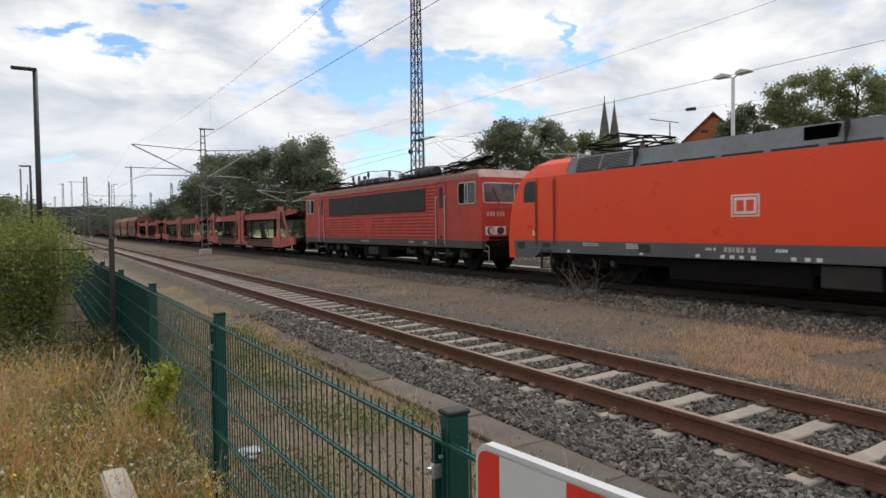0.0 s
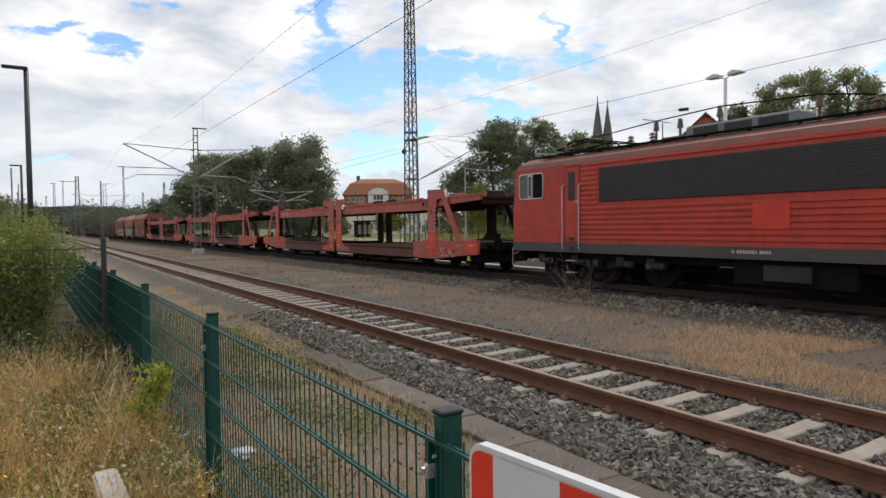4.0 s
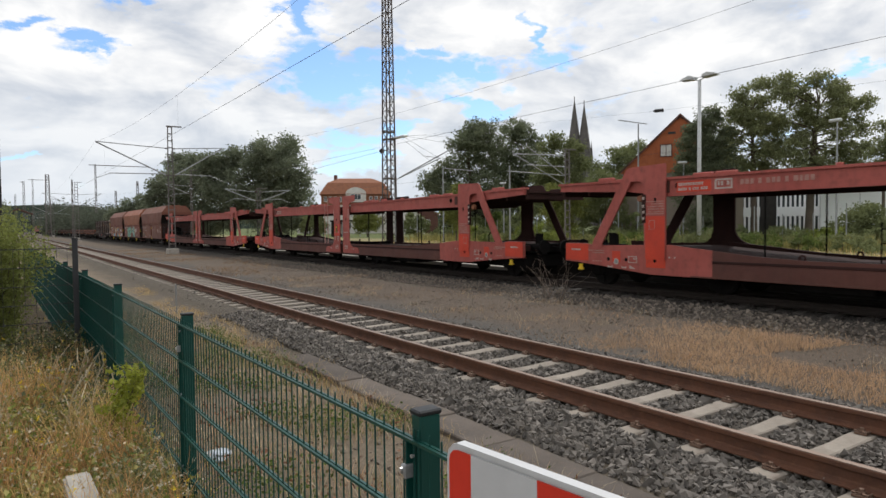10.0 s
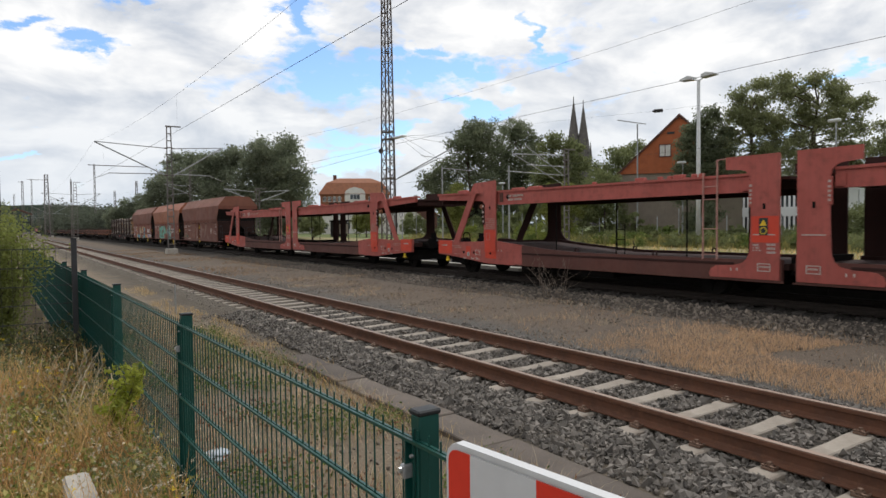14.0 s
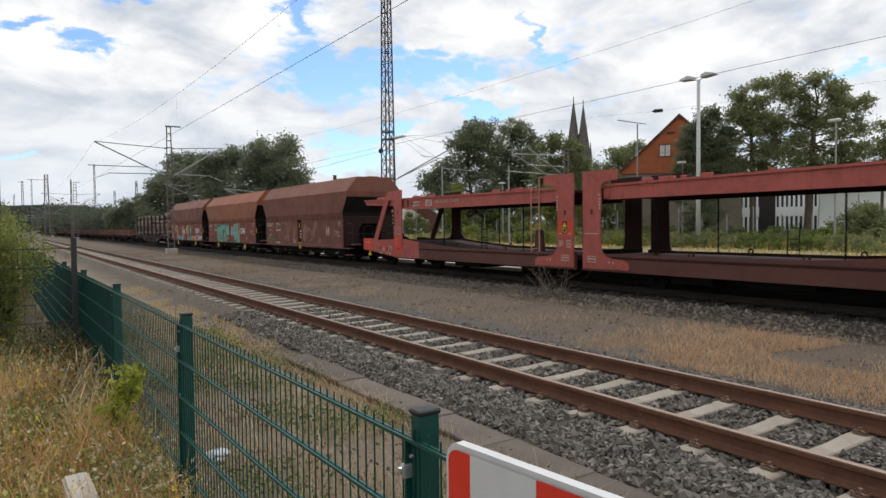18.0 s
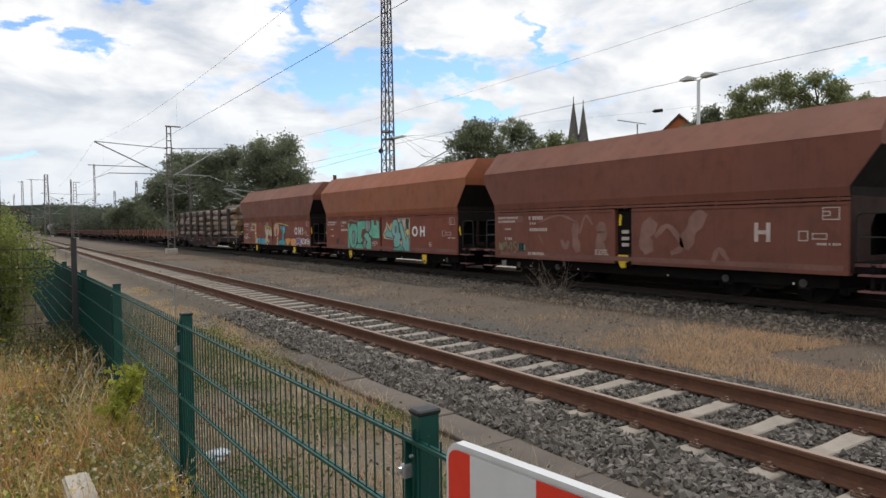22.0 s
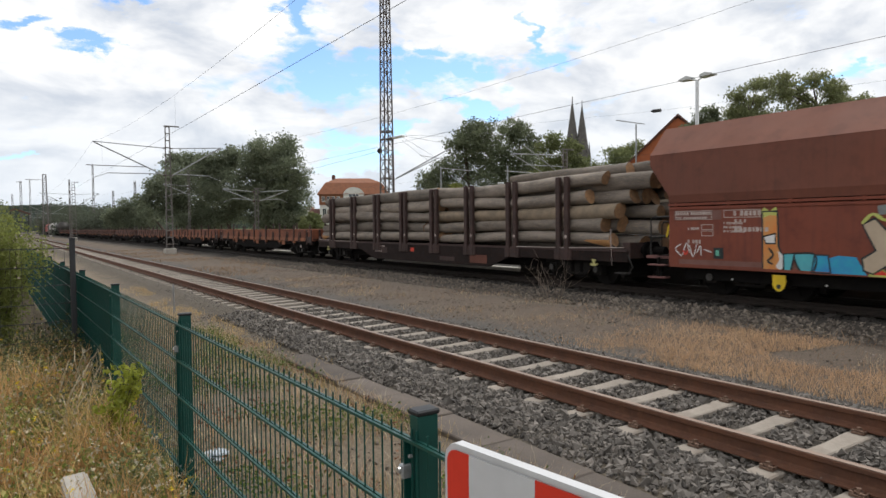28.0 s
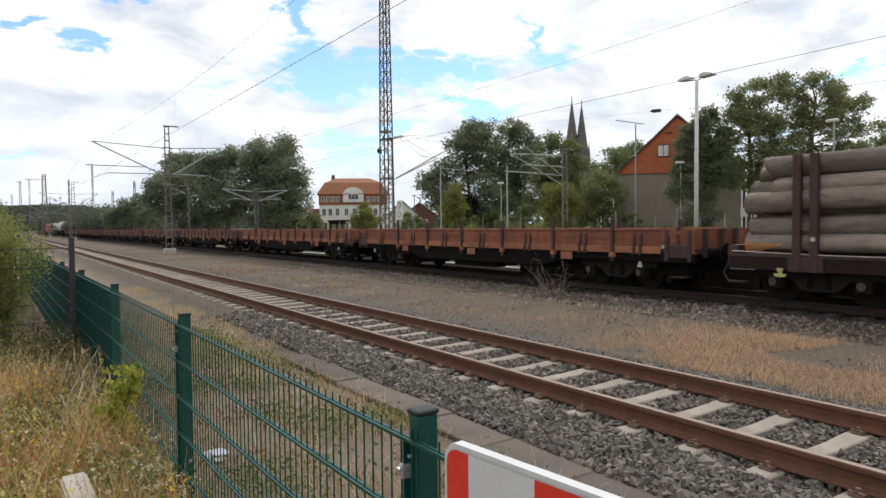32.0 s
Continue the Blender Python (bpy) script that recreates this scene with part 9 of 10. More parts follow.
def build_office():
    """Low office block behind the platform: white bands and upright white fins in front of dark glazing."""
    th = thing("office_building", "white office block with upright fins over dark glazing", "office building")
    p0, p1 = Vector((-40.6, 63.1)), Vector((-31.0, 68.6))
    r = (p1 - p0).normalized()
    back = Vector((-r.y, r.x))
    W = (p1 - p0).length
    mat4 = Matrix(((r.x, back.x, 0, p0.x), (r.y, back.y, 0, p0.y), (0, 0, 1, 0), (0, 0, 0, 1)))

    def put(bm):
        bmesh.ops.transform(bm, matrix=mat4, verts=bm.verts)
        return bm
    part("glazing", put(box(0, W, 0.25, 10, -0.2, 5.2)), "window", th, "dark glazed storeys")
    for z0, z1 in ((2.35, 3.3), (5.1, 5.8)):
        part("band", put(box(-0.1, W + 0.1, -0.05, 10.1, z0, z1)), "steel_white", th, "white parapet band")
    fin = None
    for z0 in (0.35, 3.3):
        a = 0.1
        while a < W:
            part("fin", put(box(a, a + 0.20, 0.0, 0.24, z0, z0 + (2.0 if z0 < 1 else 1.8))), "steel_white", th)
            a += 0.42
    part("stair_tower", put(box(W * 0.30, W * 0.30 + 1.5, -0.08, 0.24, 0.2, 5.6)), "gear_grey", th, "dark grey stair tower strip")
    part("entrance", put(box(W * 0.80, W * 0.80 + 0.6, -0.12, 0.2, 1.9, 3.4)), "board_red", th, "dark red entrance strip")
    th = thing("white_hall", "plain white metal-clad hall behind the bushes", "hall")
    q0, q1 = Vector((-27.3, 55.6)), Vector((-4.7, 65.8))
    r = (q1 - q0).normalized()
    back = Vector((-r.y, r.x))
    W = (q1 - q0).length
    mat4 = Matrix(((r.x, back.x, 0, q0.x), (r.y, back.y, 0, q0.y), (0, 0, 1, 0), (0, 0, 0, 1)))
    part("cladding", put(prism(bmesh.new(), [(0, -0.2), (W, -0.2), (W, 4.25), (W / 2, 6.9), (0, 4.25)], "y", 0, 12)), "steel_white", th, "white sheet-metal cladding")
    for s, q in ((-1, 0), (1, W)):
        part("roof_trim", put(prism(bmesh.new(), [(W / 2, 6.92), (q + s * 0.15, 4.22), (q + s * 0.15, 4.36), (W / 2, 7.06)], "y", -0.1, 12.1)), "galv", th)
    for k in range(9):
        part("seam", put(box(W * k / 9, W * k / 9 + 0.04, -0.03, 0.0, 0, 4.25)), "galv", th)


def build_church():
    th = thing("church", "twin-spired brown stone church above the trees", "church")
    for x, y, h in ((-281.3, 284.3, 75.5), (-277.2, 288.2, 73.0)):
        tw = part("tower", box(x - 3.6, x + 3.6, y - 3.6, y + 3.6, 0, h - 31), "slate", th, "square church tower")
        sp = part("spire", rod(bmesh.new(), (x, y, h - 31), (x, y, h), 4.4, 0.15, n=8), "slate", th, "slender pointed stone spire")
        for k in range(3):      # small gabled dormers up the spire
            zz, rr = h - 29 + 7 * k, 4.4 * (1 - (2 + 7 * k) / 31)
            for dx, dy in ((0.0, -1.0), (1.0, 0.0)):
                part("spire_dormer", prism(bmesh.new(), [(x + dx * rr - 0.5, zz), (x + dx * rr + 0.5, zz), (x + dx * rr, zz + 2.2)], "y", y + dy * rr - 0.5, y + dy * rr + 0.5), "slate", sp)
        part("finial", rod(bmesh.new(), (x, y, h - 1), (x, y, h + 2.2), 0.25, n=6), "slate", sp)
        for z in (h - 40, h - 36):
            part("belfry_opening", box(x + 3.55, x + 3.7, y - 1.0, y + 1.0, z, z + 2.6), "louvre", tw)
            part("belfry_opening", box(x - 1.0, x + 1.0, y - 3.7, y - 3.55, z, z + 2.6), "louvre", tw)
        for dx, dy in ((-3, -3), (3, -3), (3, 3), (-3, 3)):
            part("pinnacle", rod(bmesh.new(), (x + dx, y + dy, h - 32), (x + dx, y + dy, h - 22), 0.9, 0.05, n=6), "slate", tw)
    nv = part("nave", prism(bmesh.new(), [(-12, 0), (12, 0), (12, 20), (0, 38), (-12, 20)], "y", 0, 50), "slate", th)
    nv.matrix_basis = pose(-284, 292, 0, 0, 0, 45)


def build_far():
    pl = thing("platform_edge", "pale concrete platform edge behind the main line", "platform", kind="structure")
    sl = None
    for k in range(34):
        if sl is None:
            sl = part("edge_slab", box(0.01, 1.99, 0.0, 0.45, -0.25, 0.0, bev=0.015), "concrete_light", pl)
            sl.matrix_basis = pose(-88.5, 17.55, 0)
        else:
            again(sl, "edge_slab", -88.5 + 2.0 * k, 17.55 + random.uniform(-0.01, 0.01), random.uniform(-0.008, 0.008), 0, pl)
    # assumed wall: hides the pale ground behind, coloured near black for shade
    wl = thing("platform_wall", "assumed retaining wall behind the main line, coloured as dark as shade", "wall", kind="structure")
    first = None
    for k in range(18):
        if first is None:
            first = part("wall_block", box(0.008, 1.992, 0.0, 0.35, -0.75, 0.0, bev=0.012), "wall_dark", wl)
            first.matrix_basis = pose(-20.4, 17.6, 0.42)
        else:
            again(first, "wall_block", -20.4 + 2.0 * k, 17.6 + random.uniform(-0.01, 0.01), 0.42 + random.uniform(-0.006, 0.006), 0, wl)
    small_house("white gabled house behind the lattice mast", (-113.8, 62.7), (-109.6, 69.3), 3.2, 6.6, 9, "plaster_white", "roof_brown")
    small_house("red-roofed house beyond the white gable", (-120.5, 71.5), (-116.8, 77.2), 4.2, 6.6, 8, "roof_brown", "roof_red")
    small_house("white house with a red roof beside the villa", (-158.8, 62.0), (-155.6, 68.5), 3.6, 7.2, 10, "plaster_white", "roof_red")
    small_house("small house with brown roof", (-147.0, 61.0), (-144.5, 65.5), 3.6, 6.2, 8, "plaster_white", "roof_brown", False)
    th = thing("line_shelter", "small dark shelter with a sloping roof beyond the car park", "shelter")
    part("roof", prism(bmesh.new(), [(0.9, 4.55), (1.5, 4.95), (1.9, 5.15), (3.9, 4.30), (3.9, 4.15), (1.9, 4.95)], "x", -124.0, -120.0), "roof_brown", th, "dark sloping roof")
    for y in (1.3, 2.4, 3.6):
        part("post", box(-120.2, -120.08, y - 0.06, y + 0.06, 0.0, 4.75 - 0.13 * y), "gear_grey", th)
    part("rail", box(-120.2, -120.1, 1.3, 3.6, 2.9, 3.0), "gear_grey", th)
    th = thing("bus_shelter", "dark flat-roofed shelter with advertising panels", "shelter")
    part("roof", box(-101.0, -96.4, 45.2, 48.6, 2.6, 2.85), "under", th)
    part("back_panel", box(-101.0, -100.8, 45.4, 48.4, 0, 2.6), "louvre", th)
    for k in range(3):
        part("panel", box(-99.9 + 0.0, -99.8, 45.5 + k, 46.2 + k, 0.6, 2.2), "creme", th)
    for y in (45.3, 48.5):
        part("post", box(-96.6, -96.5, y - 0.05, y + 0.05, 0, 2.6), "galv", th)
    th = thing("platform_fence", "row of slim galvanised posts along the platform edge", "fence")
    for k in range(22):
        x = -62 + k * 2.0
        part("post", rod(bmesh.new(), (x, 43.0 + 0.05 * k, 0), (x, 43.0 + 0.05 * k, 2.3 if k % 3 else 2.9), 0.04, n=6), "galv", th)
    # parked white van at the edge of the car park
    vn = thing("parked_van", "white van parked behind the fence", "van", m=pose(-22.0, -0.55, 0.42, 0, 0, 180))
    prof = [(0.0, 0.35), (0.0, 0.85), (0.15, 1.05), (0.95, 1.22), (1.75, 1.95), (2.2, 2.05), (4.9, 2.05), (5.0, 1.9), (5.0, 0.35)]
    part("body", prism(bmesh.new(), prof, "x", -0.92, 0.92), "carwhite", vn, "glossy white van body")
    for s in (-1, 1):
        part("side_window", prism(bmesh.new(), [(1.15, 1.25), (1.85, 1.88), (2.6, 1.9), (2.6, 1.25)], "x", *sorted((s * 0.915, s * 0.935))), "glass", vn)
        for y in (0.9, 4.1):
            w = part("wheel", rod(bmesh.new(), (s * 0.75, y, 0.33), (s * 0.95, y, 0.33), 0.33, n=20), "black_cap", vn)
            part("hubcap", rod(bmesh.new(), (s * 0.95, y, 0.33), (s * 0.965, y, 0.33), 0.2, n=14), "galv", w)
    part("windscreen", prism(bmesh.new(), [(0.98, 1.26), (1.7, 1.93), (1.68, 1.96), (0.96, 1.29)], "x", -0.8, 0.8), "glass", vn)
    for s in (-1, 1):
        part("headlight", box(s * 0.6 - 0.2, s * 0.6 + 0.2, -0.02, 0.05, 0.7, 0.9), "lens", vn)
    # far wooded ridge that closes the valley
    rng = np.random.default_rng(3)
    v, f = [], []
    n = 90
    for i in range(n):
        a = radians(50 + 110 * i / (n - 1))
        R = 900
        x, y = -R * math.sin(a), R * math.cos(a)
        h = 31 + 5 * noise.noise((i * 0.13, 2, 0)) + 3 * noise.noise((i * 0.55, 5, 0)) + 2.2 * noise.noise((i * 2.3, 7, 0))
        if i < 22:
            h *= 0.55
        elif i < 28:
            h *= 0.75
        v += [(x, y, -2), (x, y, h), (x * 1.25, y * 1.25, h + 4), (x * 1.3, y * 1.3, -2)]
    for i in range(n - 1):
        for k in range(3):
            f.append((i * 4 + k, (i + 1) * 4 + k, (i + 1) * 4 + k + 1, i * 4 + k + 1))
    tagged(from_np("backdrop", v, f, "hill"), "low wooded hills on the horizon", "hill", kind="structure")


build_gable_house()
build_big_house()
build_office()
build_church()
build_far()


# ---- trees and plants ----
def leaf_cloud(pts, size, rng, squash=0.75):
    """Small folded leaves (two triangles each) at the given points, turned every way."""
    n = len(pts)
    s = size * rng.uniform(0.6, 1.35, (n, 1))
    a = rng.normal(size=(n, 3))
    a /= np.linalg.norm(a, axis=1, keepdims=True)
    b = np.cross(a, rng.normal(size=(n, 3)))
    b /= np.linalg.norm(b, axis=1, keepdims=True)
    c = np.cross(a, b)
    p0, p2 = pts - a * s * 0.5, pts + a * s * 0.5
    p1, p3 = pts + b * s * 0.34 + c * s * 0.12, pts - b * s * 0.34 + c * s * 0.12
    v = np.stack([p0, p1, p2, p3], 1).reshape(-1, 3)
    i = np.arange(n)[:, None] * 4
    f = np.concatenate([i + np.array([[0, 1, 2]]), i + np.array([[0, 2, 3]])], 1).reshape(-1, 3)
    return v, f


def tree(label, x, y, height, width, base, leaf, n, size, seed, lobes=14, sparse=0.0, trunk=None, name="tree", category="tree", z0=0.0, lean=0.0):
    """Tapered trunk, forking limbs, and a crown of leaf clumps gathered round the limb ends."""
    rng = np.random.default_rng(seed)
    th = thing(name, label, category, "trees beyond the line" if category == "tree" else "", m=pose(x, y, z0))
    tr = trunk or height * 0.022
    bm = bmesh.new()
    fork = base + (height - base) * 0.35
    pts = [(0, 0, -0.2), (lean * 0.3, 0.05 * tr, fork * 0.5), (lean * 0.6, 0, fork), (lean, 0, height * 0.82)]
    rr = [tr * 1.25, tr, tr * 0.75, tr * 0.2]
    for (p, q), (ra, rb) in zip(zip(pts, pts[1:]), zip(rr, rr[1:])):
        rod(bm, p, q, ra, rb, n=8)
    centres = []
    for k in range(lobes):
        a = 2.399 * k + rng.uniform(-0.4, 0.4)
        t = (k + 0.5) / lobes
        z = base + (height - base) * (0.16 + 0.76 * t)
        prof = math.sin(math.pi * min(1, 0.20 + 0.78 * t)) ** 0.7
        rad = width / 2 * prof * rng.uniform(0.55, 0.80)
        c = np.array([lean * t + rad * math.cos(a), rad * math.sin(a), z])
        lr = width * rng.uniform(0.13, 0.21)
        centres.append((c, lr))
        s = np.array([lean * 0.6 * t, 0, max(base * 0.6, z - rad * 0.9)])
        mid = (s + c) / 2 + rng.uniform(-0.2, 0.2, 3)
        rod(bm, s, mid, tr * 0.33, tr * 0.2, n=5)
        rod(bm, mid, c, tr * 0.2, tr * 0.07, n=5)
    centres.append((np.array([lean, 0, height - width * 0.10]), width * 0.15))
    part("trunk", bm, "trunk", th, "grey-brown trunk and limbs")
    n, size = int(n * 1.7), size * 0.72
    ncl = max(20, int(n / 30))
    w = np.array([lr ** 2 for _, lr in centres])
    pick = rng.choice(len(centres), ncl, p=w / w.sum())
    d = rng.normal(size=(ncl, 3))
    d /= np.linalg.norm(d, axis=1, keepdims=True)
    d[:, 2] = d[:, 2] * 0.85 + 0.12
    rad = rng.uniform(0.45, 1.12, (ncl, 1))
    cc = np.array([centres[i][0] for i in pick]) + d * rad * np.array([[centres[i][1]] for i in pick])
    if sparse:
        cc = cc[rng.random(ncl) > sparse]
    per = max(6, n // len(cc))
    spread = width * 0.045
    p = np.repeat(cc, per, 0) + rng.normal(size=(len(cc) * per, 3)) * spread * np.array([1, 1, 0.7])
    v, f = leaf_cloud(p, size, rng)
    from_np("crown", v, f, leaf, th, "uneven crown of leaves")
    return th


ACROSS, AWAY = np.array((0.559, 0.829)), np.array((-0.829, 0.559))


def crowned(label, x, y, lobes, leaf, size, seed, dense=2.2, trunk=0.3, name="tree", category="tree"):
    """Tree whose crown is a cluster of boughs (across the row, height, radius), each a loose shell of leaf clumps on its own limb."""
    rng = np.random.default_rng(seed)
    th = thing(name, label, category, "trees beyond the line" if category == "tree" else "", m=pose(x, y, 0))
    bm = bmesh.new()
    mid = float(np.mean([a for a, _, _ in lobes]))
    top = max(z for _, z, _ in lobes)
    fork = max(0.8, min(z - r for _, z, r in lobes) + 0.25 * top)
    low, high = ACROSS * mid * 0.35, ACROSS * mid * 0.8
    rod(bm, (0, 0, -0.3), (*low, fork), trunk * 1.25, trunk * 0.8, n=9)
    rod(bm, (*low, fork), (*high, top * 0.92), trunk * 0.8, trunk * 0.12, n=7)
    pts = []
    for a, z, r in lobes:
        c = np.append(ACROSS * a + AWAY * rng.uniform(-0.9, 0.9) * r, z)
        t = min(0.95, max(0.0, (z - r * 0.6 - fork) / max(0.5, top * 0.92 - fork)))
        s0 = np.append(low + (high - low) * t, fork + (top * 0.92 - fork) * t * 0.8)
        knee = (s0 + c) / 2 + rng.uniform(-0.12, 0.12, 3) * r + np.array((0, 0, 0.1 * r))
        rod(bm, s0, knee, trunk * 0.30, trunk * 0.18, n=5)
        rod(bm, knee, c, trunk * 0.18, trunk * 0.06, n=5)
        for _ in range(5):
            e = rng.normal(size=3)
            e /= np.linalg.norm(e)
            rod(bm, c, c + e * r * 0.85, trunk * 0.06, trunk * 0.02, n=4)
        r *= 1.16
        rc = max(2.0 * size, 0.30 * r)
        n_cl = int(2.6 * (r / rc) ** 2) + 8
        n_leaf = int(dense * 1.9 * math.pi * r * r / (0.34 * size * size))
        d = rng.normal(size=(n_cl, 3))
        d /= np.linalg.norm(d, axis=1, keepdims=True)
        cl = c + d * r * rng.uniform(0.02, 1.0, (n_cl, 1)) ** 0.5 * np.array((1.0, 1.0, 0.9))
        p = np.repeat(cl, max(4, n_leaf // n_cl), 0)
        pts.append(p + rng.normal(size=p.shape) * rc * 0.62 * np.array((1.0, 1.0, 0.7)))
    part("trunk", bm, "trunk", th, "grey-brown trunk and limbs")
    v, f = leaf_cloud(np.concatenate(pts), size, rng)
    from_np("crown", v, f, leaf, th, "uneven crown of leaves")
    return th


def build_trees():
    dark, mid, light = "leaf_dark", "leaf_mid", "leaf_light"
    crowned("large dark broadleaf tree with a ragged top behind the sidings", -99.0, 34.5, [(1.9, 12.1, 3.3), (-0.7, 9.9, 3.7), (4.1, 9.7, 2.1), (1.0, 6.4, 3.9), (-2.5, 6.4, 3.5), (3.6, 6.2, 2.5), (-2.0, 12.1, 2.4), (2.4, 13.8, 1.6), (-1.3, 13.8, 1.3), (4.0, 2.9, 1.9), (0.1, 2.9, 3.5)], "leaf_row", 0.34, 11, 2.6, 0.4)
    crowned("dark rounded tree in the row behind the sidings", -106.0, 30.6, [(-1.4, 11.6, 2.5), (0.9, 13.0, 1.9), (-3.5, 9.4, 3.2), (0.1, 8.0, 3.6), (-1.5, 4.4, 3.5), (-4.6, 3.5, 2.7)], "leaf_row", 0.34, 12, 2.6, 0.35)
    crowned("dark tree with several peaks behind the sidings", -113.0, 27.2, [(-2.1, 12.4, 2.2), (-4.3, 12.4, 1.6), (-0.2, 12.8, 1.5), (-2.9, 9.0, 3.2), (-5.9, 8.6, 2.1), (-4.6, 5.2, 2.8), (-0.7, 4.8, 3.0), (-7.2, 8.3, 1.3), (-8.2, 6.6, 1.7)], "leaf_row", 0.36, 13, 2.6, 0.3)
    crowned("lower dark tree at the end of the row", -124.0, 25.4, [(-6.0, 6.2, 1.5), (-8.0, 5.6, 1.4), (-4.6, 3.9, 2.0), (-6.8, 3.5, 1.8), (-9.8, 4.6, 1.4), (-10.4, 3.2, 1.8)], "leaf_row", 0.34, 14, 2.6, 0.2)
    tree("far green tree by the line", -162, 24, 5.2, 15, 0.5, "leaf_far", 7000, 0.6, 16, 14)
    tree("far green tree by the line", -192, 24, 5.2, 18, 0.3, "leaf_far", 6000, 0.7, 17, 14)
    tree("distant tree line beside the track", -235, 26, 5.6, 26, 0.2, "leaf_far", 6000, 0.9, 18, 14)
    tree("distant tree line beside the track", -290, 27, 6.5, 34, 0.2, "leaf_far", 6000, 1.1, 19, 14)
    tree("small light tree at the foot of the dark row", -92, 38.5, 3.6, 4.5, 0.3, mid, 2500, 0.45, 20, 10)
    crowned("tall broadleaf tree with a wide loose crown", -66.6, 50.0, [(-5.2, 7.6, 1.7), (-6.2, 7.2, 1.1), (-4.6, 5.5, 2.0), (-3.6, 8.9, 1.6), (-1.8, 11.6, 1.9), (-0.7, 13.4, 1.5), (0.5, 14.4, 0.9), (1.3, 12.5, 2.2), (0.6, 9.0, 3.0), (-2.8, 5.3, 2.4), (1.8, 5.3, 2.7), (-1.5, 2.6, 2.2), (2.1, 2.5, 2.2)], dark, 0.27, 21, 2.0, 0.34)
    crowned("broadleaf tree with a ragged crown", -66.0, 56.0, [(-0.3, 13.8, 1.7), (1.1, 14.0, 1.4), (2.3, 12.2, 1.5), (1.4, 9.1, 2.5), (-0.5, 6.9, 2.8), (-1.3, 10.9, 2.3), (1.3, 4.0, 2.8), (3.6, 9.0, 1.2)], dark, 0.27, 22, 2.1, 0.32)
    crowned("olive-green tree below the spires", -55.3, 55.5, [(-1.7, 11.3, 1.2), (-3.0, 10.5, 0.9), (0.0, 10.5, 1.3), (-0.7, 8.2, 2.3), (1.3, 8.9, 1.1), (-2.4, 7.5, 1.9), (-0.1, 4.9, 2.5), (1.9, 6.1, 1.3), (-2.9, 4.8, 1.9)], mid, 0.24, 24, 2.4, 0.25)
    crowned("tree with a light crown behind the gable house", -62.4, 71.6, [(0.0, 10.5, 1.9), (-1.9, 9.4, 1.4), (1.6, 11.6, 1.4), (2.8, 12.2, 1.0), (-0.8, 7.8, 2.2), (2.9, 9.2, 1.6), (-2.9, 8.0, 1.1)], mid, 0.28, 29, 2.3, 0.25)
    crowned("young light-green tree by the platform", -54.0, 37.9, [(0.0, 4.6, 0.9), (0.2, 5.4, 0.5), (-0.3, 3.4, 1.0), (0.4, 3.7, 0.9), (0.0, 2.3, 1.0)], "leaf_olive", 0.17, 26, 2.4, 0.07)
    crowned("young light-green tree with a broad crown", -41.6, 40.6, [(-0.5, 4.4, 1.0), (0.5, 4.6, 0.8), (-1.0, 3.2, 1.1), (0.8, 3.4, 1.2), (0.0, 2.1, 1.1)], "leaf_olive", 0.16, 27, 2.2, 0.08)
    crowned("young green tree by the platform", -40.2, 44.4, [(0.1, 5.4, 1.2), (-0.7, 4.4, 1.2), (1.0, 4.4, 1.0), (0.0, 3.1, 1.4), (-1.0, 2.4, 1.1), (1.0, 2.3, 1.0)], mid, 0.17, 28, 2.2, 0.09)
    crowned("airy locust tree with spreading boughs", -29.0, 49.0, [(-0.8, 11.7, 0.8), (0.2, 12.2, 0.8), (-1.3, 10.3, 0.8), (0.5, 10.6, 1.2), (1.7, 9.2, 1.0), (-0.1, 8.8, 0.8), (-1.4, 8.4, 0.8), (0.4, 7.2, 0.9), (-2.3, 7.7, 0.8), (-1.1, 6.4, 0.9), (0.2, 5.4, 1.1), (-1.5, 5.2, 1.0), (1.6, 7.6, 0.9), (1.4, 5.9, 1.0), (-1.9, 9.2, 0.7), (-0.4, 9.9, 0.9), (-2.4, 6.2, 0.9)], "leaf_locust", 0.17, 31, 2.3, 0.2)
    crowned("airy locust tree with a tall spreading crown", -25.9, 51.0, [(-2.1, 11.6, 0.9), (-1.8, 12.5, 0.6), (-0.6, 11.6, 0.9), (0.3, 12.6, 0.7), (-0.2, 10.3, 1.0), (1.6, 11.6, 0.9), (3.0, 11.5, 0.7), (3.7, 10.5, 0.8), (2.8, 9.8, 1.0), (1.1, 9.4, 1.0), (-0.6, 8.1, 0.9), (1.9, 8.1, 1.0), (4.1, 8.8, 0.6), (-1.5, 6.8, 1.0), (0.6, 6.8, 0.9), (3.2, 7.0, 0.9), (2.0, 6.3, 1.1), (0.4, 5.6, 1.0), (-1.2, 5.4, 1.0), (3.4, 5.6, 1.0), (4.4, 7.4, 0.7), (-2.0, 9.6, 0.9), (0.2, 9.2, 1.0), (2.0, 10.6, 0.9)], "leaf_locust", 0.17, 32, 2.2, 0.26)
    crowned("slim locust tree with a small crown", -21.0, 51.5, [(0.0, 8.4, 0.5), (0.2, 7.4, 0.6), (-0.5, 6.8, 0.6), (-0.1, 5.8, 0.7), (0.6, 6.4, 0.7), (0.2, 4.9, 0.8), (1.0, 5.2, 0.8)], "leaf_locust", 0.17, 33, 2.2, 0.1)
